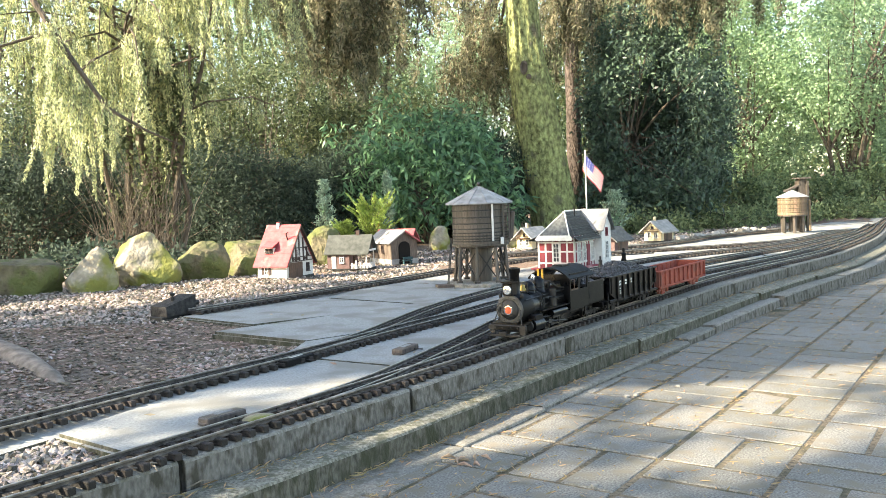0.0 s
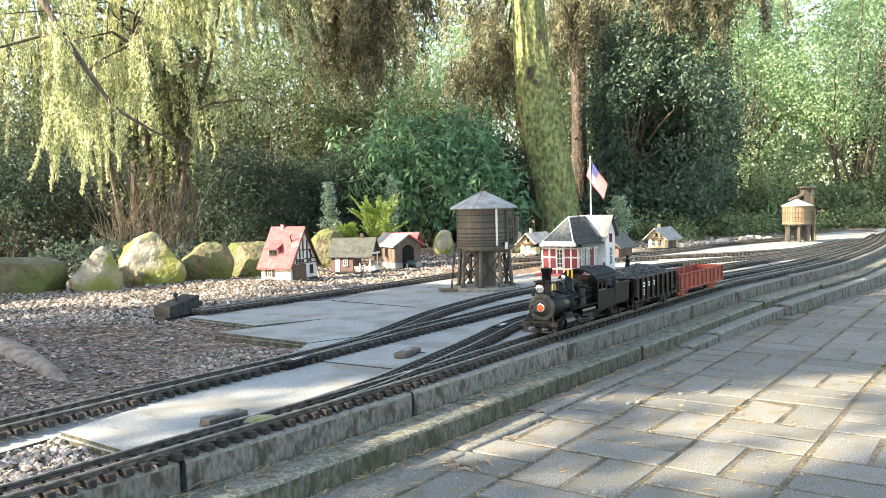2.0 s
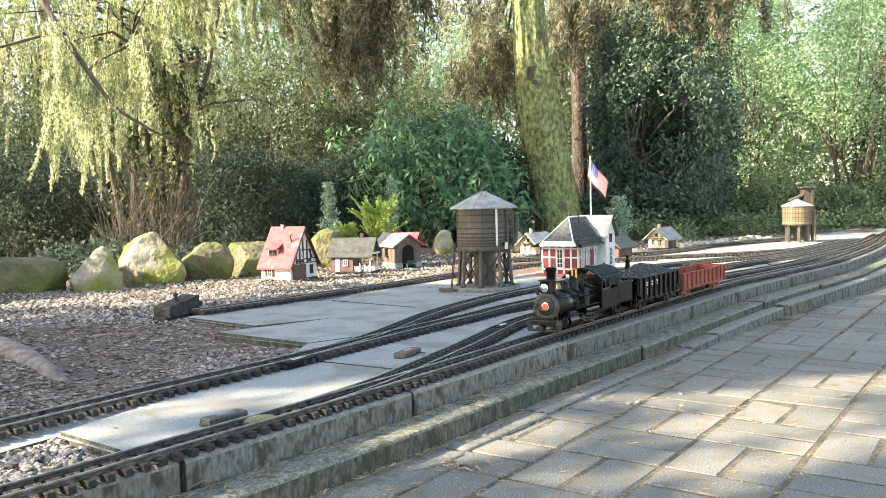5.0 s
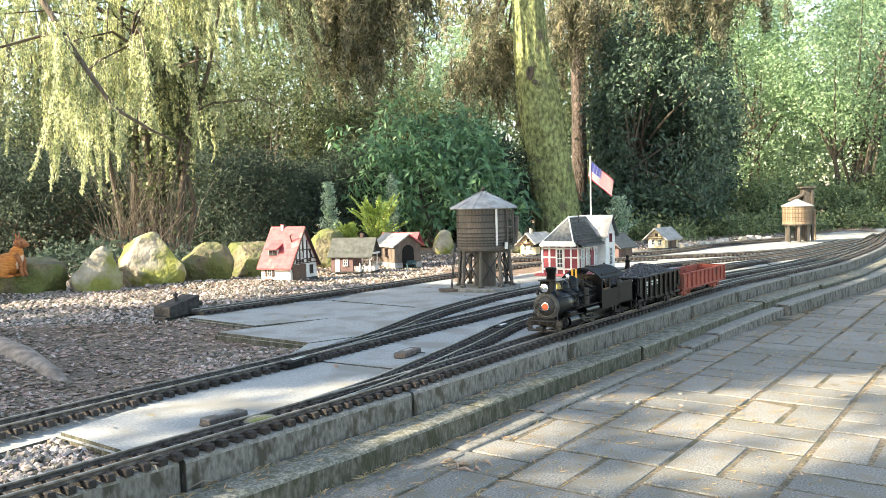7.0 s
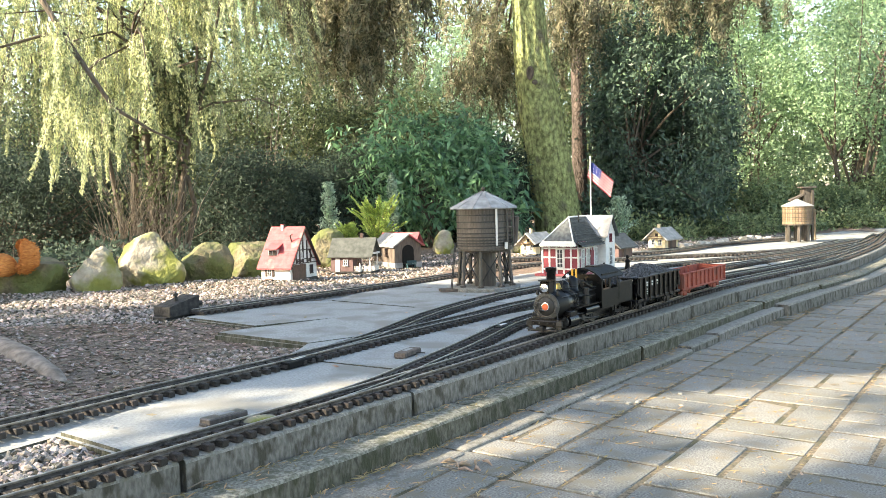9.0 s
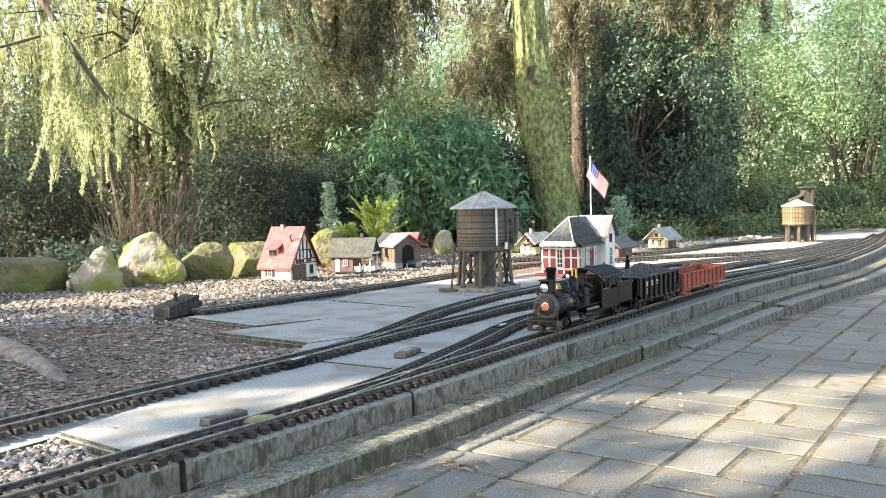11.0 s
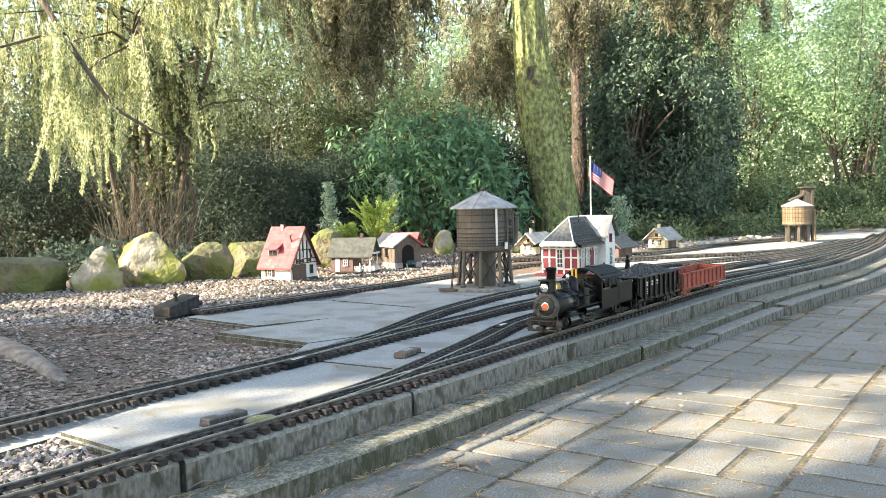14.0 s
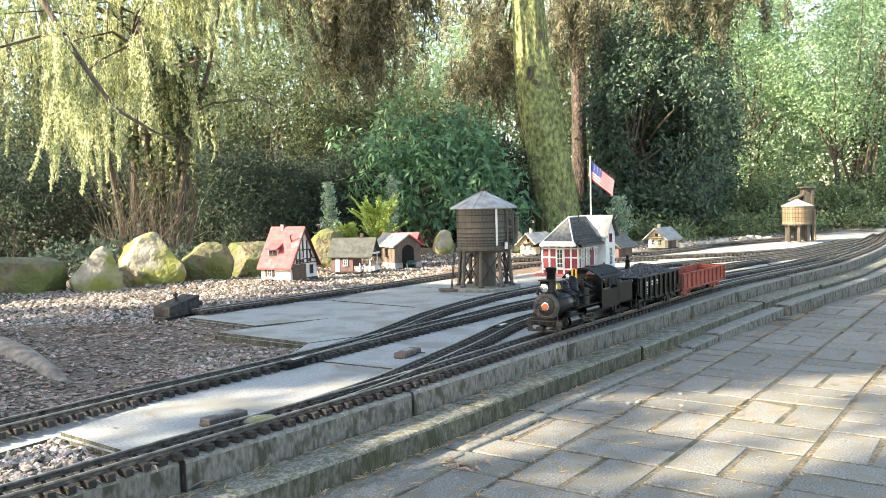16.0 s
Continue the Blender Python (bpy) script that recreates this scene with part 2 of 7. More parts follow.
def land(x, y):
    """Height of the open ground."""
    z = -0.015
    if x < -0.2 and y < 3.3:
        z += 0.05 * max(0.0, min(1.0, (-0.75 - x) / 0.5)) * max(0.0, min(1.0, (2.9 - y) / 0.9))
    z += 0.012 * max(0.0, min(1.0, (y + 0.25 * x - 2.6) / 0.7)) if x < 0.8 else 0
    z += 0.012 * noise.noise((x * 3, y * 3, 0)) + 0.006 * noise.noise((x * 11, y * 11, 5))
    if edge_side(x, y) > -0.03:
        z = -0.16
    if y > 7.2:
        z += (y - 7.2) * 0.012
    return z


def build_ground():
    xs = np.concatenate([[-90, -40, -18, -9, -5], np.linspace(-3, 3, 101), np.linspace(3.2, 6, 20), [8, 12, 20, 45, 95]])
    ys = np.concatenate([[-40, -15, -5, -1], np.linspace(0, 7, 117), [7.4, 8, 9, 10, 12, 15, 20, 30, 60, 120]])
    v = [(x, y, land(x, y)) for y in ys for x in xs]
    w = len(xs)
    f = [(j * w + i, j * w + i + 1, (j + 1) * w + i + 1, (j + 1) * w + i) for j in range(len(ys) - 1) for i in range(w - 1)]
    g = Geo()
    g.add(v, f)
    solo("ground", g, M_GRAVEL, "brown soil and gravel ground with bark litter", "ground", kind="structure", smooth=True)


def offset_edge(s, side):
    x, y, h = along(EDGE, s, STEP, side)
    return x, y


EDGE_LEN = (len(EDGE) - 1) * STEP


def s_at(x, y):
    return float(np.argmin(((EDGE - np.array((x, y))) ** 2).sum(1))) * STEP


def build_bed():
    """The concrete bed of the yard, poured in plates."""
    s0, s1 = s_at(-0.403, 1.252), EDGE_LEN
    inner = [offset_edge(s, -0.088) for s in np.arange(s0 + 0.03, s1, 0.25)]
    left = [(3.9, 8.2), (2.4, 6.75), (1.6, 6.05), (0.6, 5.55), (0.2, 5.25), (-0.06, 4.22), (-0.26, 3.93), (-0.66, 3.36), (-0.897, 3.02), (-0.887, 2.942), (-0.592, 2.687), (-0.68, 2.553), (-0.368, 2.311),
            (-0.43, 2.084), (-0.63, 1.755), (-0.807, 1.492), (-1.10, 1.06), (-1.02, 1.0), (-0.80, 1.215), (-0.709, 1.358), (-0.659, 1.447), (-0.504, 1.324)]
    bed = solo("concrete_bed", Geo().plate(inner + left, -0.05, -0.006), M_BED, "pale grey poured concrete bed under the tracks", "concrete bed", kind="structure")
    plates = [
        [(-0.655, 1.452), (-0.506, 1.332), (-0.43, 1.32), (-0.29, 1.485), (-0.02, 1.86), (-0.30, 2.045), (-0.40, 2.04)],
        [(-0.395, 2.045), (-0.302, 2.05), (-0.017, 1.866), (0.20, 2.17), (0.62, 2.80), (0.40, 3.0), (-0.05, 2.55), (-0.37, 2.31)],
        [(-0.674, 2.553), (-0.366, 2.315), (-0.045, 2.555), (0.36, 3.02), (0.06, 3.17), (-0.312, 2.852)],
        [(-0.880, 2.944), (-0.592, 2.691), (-0.316, 2.857), (-0.10, 3.04), (-0.44, 3.33), (-0.64, 3.335)],
        [(-0.095, 3.045), (0.055, 3.175), (0.60, 3.85), (0.30, 4.05), (0.06, 4.22), (-0.25, 3.90), (-0.435, 3.335)],
        [(0.065, 3.172), (0.365, 3.024), (0.43, 3.02), (0.95, 3.72), (0.605, 3.845)],
        [(0.305, 4.055), (0.608, 3.852), (0.953, 3.725), (1.65, 4.55), (1.2, 4.9), (0.62, 4.72)],
        [(0.625, 2.805), (0.66, 2.86), (1.10, 3.46), (1.6, 4.03), (1.68, 4.52), (0.958, 3.72), (0.44, 3.01)],
        [(1.66, 4.555), (1.69, 4.53), (1.62, 4.08), (2.03, 4.55), (2.8, 5.72), (2.5, 5.9), (2.1, 5.4)],
        [(1.21, 4.90), (1.655, 4.56), (2.095, 5.405), (2.495, 5.905), (1.9, 5.9), (1.3, 5.35)],
    ]
    for k, p in enumerate(plates):
        c = np.mean(p, axis=0)
        q = [tuple(c + (np.array(a) - c) * 0.996) for a in p]
        slab = part("slab", Geo().plate(q, -0.02, 0.0 + 0.0012 * (k % 3)), M_BED, bed)
        # slab sides: their shade is painted in with the dark mossy face colour
        slab.data.materials.append(M_SHADED_FACE_MOSS)
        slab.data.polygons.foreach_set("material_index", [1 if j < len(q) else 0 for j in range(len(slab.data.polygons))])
    # the bed's sides get the same painted-in shade
    bed.data.materials.append(M_SHADED_FACE_MOSS)
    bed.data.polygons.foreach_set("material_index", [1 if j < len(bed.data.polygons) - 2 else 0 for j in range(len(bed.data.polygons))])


def kerb_block(s0, s1, n0, n1, z0, z1, seed, rough=0.0011):
    """One long kerb stone with worn edges, following the bed's edge."""
    g, rng = Geo(), random.Random(seed)
    ks = max(3, int((s1 - s0) / 0.012))
    c = 0.0042
    prof = [(n0, z0), (n0, z1), (n1 - c * 1.6, z1), (n1 - c * 0.5, z1 - c * 0.4), (n1, z1 - c * 1.4), (n1, (z0 + z1) / 2), (n1, z0)]
    v, f, m = [], [], len(prof)
    dz = rng.uniform(-0.002, 0.002)
    for k in range(ks + 1):
        s = s0 + (s1 - s0) * k / ks
        end = 0.004 if k in (0, ks) else 0
        for n, z in prof:
            x, y = offset_edge(s, n - (end if n > n0 else 0))
            j = noise.noise((x * 22, y * 22, z * 40 + seed)) * rough
            px, py = offset_edge(s, n - (end if n > n0 else 0) + (j if n > n0 else 0))
            v.append((px, py, z + dz + (noise.noise((x * 15, y * 15, seed)) * rough * 0.8 - end * 0.5 if z > z0 else 0)))
    for k in range(ks):
        for i in range(m - 1):
            f.append((k * m + i, k * m + i + 1, (k + 1) * m + i + 1, (k + 1) * m + i))
    f += [tuple(range(m)), tuple(range(ks * m, ks * m + m))[::-1]]
    return g.add(v, f)


def build_kerbs():
    rows = [
        ("kerb_1", -0.088, 0.0, -0.06, 0.0, M_KERB, [(-3.4, -2.75), (-1.9, -0.75), (-0.95, 0.55), (-0.388, 1.258), (-0.057, 1.68), (0.33, 2.22), (0.817, 2.955), (1.116, 3.348), (1.53, 3.82), (2.0, 4.38), (2.45, 5.0), (2.9, 5.7), (3.6, 6.9), (4.5, 8.5)],
         "weathered grey concrete edging of the raised bed"),
        ("kerb_2", 0.008, 0.080, -0.13, -0.044, M_KERB_MOSS, [(-3.4, -2.75), (-2.0, -0.9), (-0.95, 0.55), (-0.50, 1.13), (0.022, 1.78), (0.50, 2.46), (1.14, 3.37), (1.6, 3.9), (2.1, 4.5), (2.55, 5.15), (3.0, 5.85), (3.8, 7.2), (4.5, 8.5)],
         "mossy concrete middle kerb below the bed"),
        ("kerb_3", 0.084, 0.138, -0.14, -0.085, M_KERB, [(-3.4, -2.75), (-1.8, -0.6), (-0.95, 0.55), (-0.3, 1.38), (-0.08, 1.65), (0.12, 1.92), (0.24, 2.08), (0.62, 2.66), (0.76, 2.86), (1.2, 3.44), (1.75, 4.06), (2.3, 4.8), (3.0, 5.85), (3.8, 7.2), (4.5, 8.5)],
         "low worn concrete kerb beside the paving"),
    ]
    wear = {"kerb_1": [0.0] * 13, "kerb_2": [0.0, 0.002, -0.002, 0.003, 0.0, 0.006, 0.014, 0.024, 0.018, 0.006, 0.0, 0.0, 0.0],
            "kerb_3": [0.015, 0.015, 0.016, 0.014, 0.008, 0.001, -0.001, -0.006, -0.004, 0.014, 0.012, -0.008, -0.020]}
    crest = {7: 0.006, 8: 0.014, 9: 0.022, 10: 0.025, 11: 0.025, 12: 0.025, 13: 0.025}
    for name, n0, n1, z0, z1, m, cuts, label in rows:
        root = thing(name, pose(0, 0, 0), label, "kerb", kind="structure")
        ss = [s_at(*c) for c in cuts]
        for i in range(len(ss) - 1):
            gap = 0.011 if (name == "kerb_1" and i in (2, 3)) else 0.004
            stone = part("kerb_stone", kerb_block(ss[i] + gap / 2, ss[i + 1] - gap / 2, n0, n1 + wear[name][min(i, 12)], z0, z1 + (crest.get(i, 0) if name == "kerb_3" else 0), i * 7 + len(name) + int(n1 * 1000)), m, root)
            # vertical faces and ends take the darker colour: painted shade plus stains
            stone.data.materials.append(M_SHADED_FACE_MOSS if m is M_KERB_MOSS else M_KERB_SHADED_FACE)
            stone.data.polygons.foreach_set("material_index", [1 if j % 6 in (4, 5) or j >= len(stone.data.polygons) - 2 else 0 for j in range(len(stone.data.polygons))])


def build_paving():
    """Concrete pavers laid in pairs, every pair turned against the next."""
    th = radians(34.08)
    dv = np.array((math.sin(th), math.cos(th)))
    du = np.array((math.cos(th), -math.sin(th)))
    o = np.array((0.369, 1.489))
    pave = thing("pavement", pose(0, 0, 0), "grey concrete block paving with sandy joints full of needles", "pavement", kind="structure")
    tilt = Matrix(((1, 0, 0, 0), (0, 1, 0, 0), (-0.0174, 0.0039, 1, -0.097), (0, 0, 0, 1)))
    sheet = Geo()
    q = [o + du * a + dv * b for a, b in ((-1.3, -5.0), (5.1, -3.2), (5.1, 6.6), (-1.3, 6.6))]
    sheet.plate([tuple(p) for p in q], -0.05, -0.0016, tilt)
    part("joint_bed", sheet, M_JOINT, pave)
    near = Geo().box(0, 0, -0.02, 0.1900, 0.0908, 0.04, ch=0.002).mesh("paver", M_PAVER)
    rest, count = Geo(), 0
    rng = random.Random(4)
    cells = [(i, j) for j in range(-28, 34) for i in range(-10, 26)]
    for i, j in cells:
        for k in (0, 1):
            if (i + j) % 2 == 0:
                u, v, turn = (i + 0.25 + 0.5 * k) * 0.2, (j + 0.5) * 0.2, 90
            else:
                u, v, turn = (i + 0.5) * 0.2, (j + 0.25 + 0.5 * k) * 0.2, 0
            x, y = o + du * u + dv * v
            if y < -3.0 or y > 8 or edge_side(x, y) < 0.11:
                continue
            m = pose(x, y, pave_z(x, y) + rng.uniform(-0.0011, 0.0011), 0.22 + rng.uniform(-0.35, 0.35), 1.0 + rng.uniform(-0.35, 0.35), 0) @ pose(0, 0, 0, 0, 0, -34.08 + turn + rng.uniform(-0.7, 0.7))
            if 1.0 < y < 3.0 and x < 0.62 * y + 0.1 and count < 300:
                part("paver", near, None, pave, m=m)
                count += 1
            else:
                rest.box(0, 0, -0.02, 0.1900, 0.0908, 0.04, m, 0.002)
    tagged(part("far_pavers", rest, M_PAVER_FAR, pave), kind="stuff")


# ---------------------------------------------------------------- tracks
GAUGE, PITCH = 0.0455, 0.0285


def rail_geo(q, side, s0=0.0, s1=None, step=0.04):
    prof = [(-0.0035, 0.0105), (-0.0035, 0.0120), (-0.0010, 0.0130), (-0.0010, 0.0160), (-0.0018, 0.0170), (-0.0018, 0.0196), (-0.0010, 0.0203),
            (0.0010, 0.0203), (0.0018, 0.0196), (0.0018, 0.0170), (0.0010, 0.0160), (0.0010, 0.0130), (0.0035, 0.0120), (0.0035, 0.0105)]
    s1 = (len(q) - 1) * STEP if s1 is None else s1
    ks = max(2, int((s1 - s0) / step))
    v, f, m = [], [], len(prof)
    for k in range(ks + 1):
        s = s0 + (s1 - s0) * k / ks
        for n, z in prof:
            x, y, h = along(q, s, STEP, side + n)
            v.append((x, y, z))
    for k in range(ks):
        for i in range(m):
            f.append((k * m + i, k * m + (i + 1) % m, (k + 1) * m + (i + 1) % m, (k + 1) * m + i))
    f += [tuple(range(m))[::-1], tuple(range(ks * m, ks * m + m))]
    return Geo().add(v, f)


def sleeper_geo(g, length, m=None):
    g.box(0, 0, 0.0055, 0.0125, length, 0.011, m, ch=0.0012)
    return g


def build_track(name, label, first=0.0, near_y=3.6, off=0.0, rails=(1, -1), sl=0.088):
    q = TRACKS[name]
    root = thing("railway_track", pose(0, 0, 0), label, "railway track", "tracks of the yard")
    for s in rails:
        rail = part("rail", rail_geo(q, s * GAUGE / 2, 0.0 if first == 0 else first), M_RAIL, root, smooth=True)
        rail.data.materials.append(M_RAILHEAD)
        rail.data.polygons.foreach_set("material_index", [1 if k % 14 in (6, 7, 8) else 0 for k in range(len(rail.data.polygons))])
    me = sleeper_geo(Geo(), sl).mesh("sleeper", M_SLEEPER)
    far, n, rng = Geo(), 0, random.Random(len(name))
    s = 0.01 + max(first, 0)
    while s < (len(q) - 1) * STEP - 0.01:
        x, y, h = along(q, s, STEP)
        m = pose(x, y, 0.0015, 0, 0, h + rng.uniform(-0.8, 0.8))
        if 0.7 < y < near_y and n < 290:
            part("sleeper", me, None, root, m=m)
            n += 1
        else:
            sleeper_geo(far, sl, m)
        s += PITCH
    if far.v:
        tagged(part("sleeper_run", far, M_SLEEPER_FAR, root), kind="stuff")
    return root


build_ground()
build_bed()
build_kerbs()
for key, text, first in (("main", "dark garden railway track along the edge of the bed", 0.0), ("second", "dark garden railway track across the concrete bed", 0.0),
                         ("crossing", "garden railway track branching off at a turnout", 0.0), ("third", "curved garden railway track behind a turnout", 0.0),
                         ("siding", "garden railway siding ending at a buffer stop", 0.0), ("rear", "far garden railway track before the shrubs", 0.0)):
    build_track(key, text, first)
build_paving()


# ---------------------------------------------------------------- foliage
def leaf(name, a, b, tr=0.35, k=0.4, rough=0.55):
    return mat(name, a, b, rough, 9, 0.0, translucent=tr, island=k, spec=0.35)


L_WEEP = leaf("weeping_leaf", (0.24, 0.29, 0.14), (0.66, 0.70, 0.42), 0.33, 0.7)
L_DARK = leaf("dark_shrub_leaf", (0.032, 0.053, 0.038), (0.08, 0.112, 0.082), 0.35, 0.5, 0.75)
L_RHODO = leaf("rhododendron_leaf", (0.085, 0.185, 0.10), (0.20, 0.37, 0.195), 0.38, 0.5, 0.38)
L_LAUREL = leaf("laurel_leaf", (0.045, 0.075, 0.05), (0.11, 0.172, 0.12), 0.3, 0.55, 0.42)
L_LIGHT = leaf("birch_leaf", (0.22, 0.34, 0.19), (0.42, 0.56, 0.35), 0.55, 0.4)
L_FAR = leaf("woodland_leaf", (0.12, 0.16, 0.075), (0.28, 0.35, 0.18), 0.48, 0.5)
L_SPRUCE = leaf("spruce_needle", (0.125, 0.135, 0.08), (0.32, 0.30, 0.19), 0.42, 0.6, 0.7)
L_MID = leaf("thicket_leaf", (0.055, 0.08, 0.038), (0.15, 0.18, 0.085), 0.4, 0.55)
L_THUJA = leaf("golden_conifer", (0.30, 0.42, 0.10), (0.56, 0.68, 0.24), 0.4, 0.35)
L_VARIEG = leaf("variegated_leaf", (0.14, 0.26, 0.16), (0.45, 0.55, 0.42), 0.3, 0.45)
L_CANOPY = leaf("canopy_leaf", (0.08, 0.13, 0.04), (0.18, 0.24, 0.08), 0.3, 0.4)
M_BARK = mat("dark_bark", (0.05, 0.04, 0.03), (0.15, 0.12, 0.09), 0.95, 30, 1.0, 60, stretch=(1, 1, 0.2), dist=0.01)
M_TWIG = mat("pale_twig", (0.11, 0.092, 0.07), (0.26, 0.22, 0.17), 0.9, 40, 0.4, 120, island=0.3)
M_MOSSBARK = mat("mossy_bark", (0.11, 0.115, 0.045), (0.42, 0.46, 0.19), 0.95, 34, 1.0, 38, c=(0.15, 0.135, 0.085), c_scale=9, c_cut=0.62, stretch=(1, 1, 0.6), dist=0.02)
M_REDBARK = mat("reddish_bark", (0.055, 0.043, 0.036), (0.13, 0.10, 0.085), 0.95, 24, 1.0, 60, stretch=(1, 1, 0.3), dist=0.02)


def plated(m, scale, depth):
    """Breaks a bark into plates with dark cracks between them."""
    nt = m.node_tree
    n, link = nt.nodes, nt.links.new
    bsdf = n["Principled BSDF"]
    co, mp = n.new("ShaderNodeTexCoord"), n.new("ShaderNodeMapping")
    mp.inputs["Scale"].default_value = (1, 1, 0.62)
    link(co.outputs["Object"], mp.inputs[0])
    wob = n.new("ShaderNodeTexNoise")
    wob.inputs["Scale"].default_value = 16
    link(mp.outputs[0], wob.inputs["Vector"])
    mx = n.new("ShaderNodeMixRGB")
    mx.inputs[0].default_value = 0.06
    link(mp.outputs[0], mx.inputs[1])
    link(wob.outputs["Color"], mx.inputs[2])
    vor = n.new("ShaderNodeTexVoronoi")
    vor.feature = "DISTANCE_TO_EDGE"
    vor.inputs["Scale"].default_value = scale
    link(mx.outputs[0], vor.inputs["Vector"])
    rp = n.new("ShaderNodeValToRGB")
    rp.color_ramp.elements[0].color, rp.color_ramp.elements[1].color = (depth, depth, depth * 0.9, 1), (1, 1, 1, 1)
    rp.color_ramp.elements[1].position = 0.12
    link(vor.outputs["Distance"], rp.inputs[0])
    mul = n.new("ShaderNodeMixRGB")
    mul.blend_type = "MULTIPLY"
    mul.inputs[0].default_value = 1.0
    link(bsdf.inputs["Base Color"].links[0].from_socket, mul.inputs[1])
    link(rp.outputs[0], mul.inputs[2])
    link(mul.outputs[0], bsdf.inputs["Base Color"])
    bp = n.new("ShaderNodeBump")
    bp.inputs["Strength"].default_value, bp.inputs["Distance"].default_value = 0.9, 0.015
    link(rp.outputs[0], bp.inputs["Height"])
    link(bsdf.inputs["Normal"].links[0].from_socket, bp.inputs["Normal"])
    link(bp.outputs[0], bsdf.inputs["Normal"])


plated(M_MOSSBARK, 34, 0.72)
plated(M_REDBARK, 26, 0.5)
NR = np.random.default_rng(5)


def unit(v):
    return v / np.maximum(np.linalg.norm(v, axis=1), 1e-9)[:, None]


def spray(centres, per, spread, ln, wd, droop=0.0, squash=1.0):
    """Leaves scattered round clump centres: the arrays that quads() takes."""
    c = np.repeat(centres, per, axis=0)
    n = len(c)
    off = NR.normal(size=(n, 3)) * np.array((1, 1, squash))
    p = c + off * spread
    a = unit(NR.normal(size=(n, 3)) + np.array((0, 0, -droop)) + off * 0.5)
    b = unit(np.cross(a, NR.normal(size=(n, 3))))
    k = NR.uniform(0.6, 1.25, size=(n, 1))
    return p, a * ln * k, b * wd * k


def crown_points(n, cx, cy, cz, rx, ry, rz, hollow=0.35, lobes=7, seed=0):
    """Clump centres in an uneven lobed crown with gaps."""
    r = np.random.default_rng(seed)
    lob = unit(r.normal(size=(lobes, 3)))
    amp = r.uniform(0.15, 0.5, lobes)
    d = unit(r.normal(size=(n * 2, 3)))
    rad = (0.72 + (np.maximum(d @ lob.T, 0) ** 3 * amp).sum(1)) * r.uniform(hollow, 1, n * 2) ** 0.5
    gap = np.array([noise.noise((q[0] * 2.6 + seed, q[1] * 2.6, q[2] * 2.6)) for q in d])
    keep = gap > -0.28
    d, rad = d[keep][:n], rad[keep][:n]
    return np.array((cx, cy, cz)) + d * rad[:, None] * np.array((rx, ry, rz))


def shrub(name, label, category, x, y, z, rx, ry, rz, clumps, per, spread, ln, wd, leafm, seed, stems=7, droop=0.3, base=0.0, barkm=None, squash=1.0, group=""):
    """A shrub or tree: stems that fork into limbs, and a crown of many leaves."""
    rng = random.Random(seed)
    root = thing(name, pose(x, y, base), label, category, group)
    pts = crown_points(clumps, 0, 0, z - base, rx, ry, rz, seed=seed)
    part("crown", quads("crown", *spray(pts, per, spread, ln, wd, droop, squash), leafm), None, root)
    g = Geo()
    for k in range(stems):
        t = pts[rng.randrange(len(pts))]
        b = Vector((rng.uniform(-0.12, 0.12) * rx * 2, rng.uniform(-0.1, 0.1), -0.05))
        mid = b.lerp(Vector(t), 0.5) + Vector((rng.uniform(-0.08, 0.08), rng.uniform(-0.08, 0.08), 0.12 * rz))
        r0 = rng.uniform(0.012, 0.028) * (0.6 + rz * 0.6)
        g.tube([b, b.lerp(mid, 0.5) + Vector((rng.uniform(-0.03, 0.03), 0, 0)), mid, mid.lerp(Vector(t), 0.55), t], [r0, r0 * 0.85, r0 * 0.65, r0 * 0.4, r0 * 0.15], 6)
        for _ in range(3):
            u = pts[rng.randrange(len(pts))]
            g.tube([mid, mid.lerp(Vector(u), 0.5) + Vector((0, 0, 0.05)), u], [r0 * 0.5, r0 * 0.3, r0 * 0.1], 5)
    tagged(part("trunk", g, barkm or M_BARK, root, smooth=True), kind="stuff")
    return root


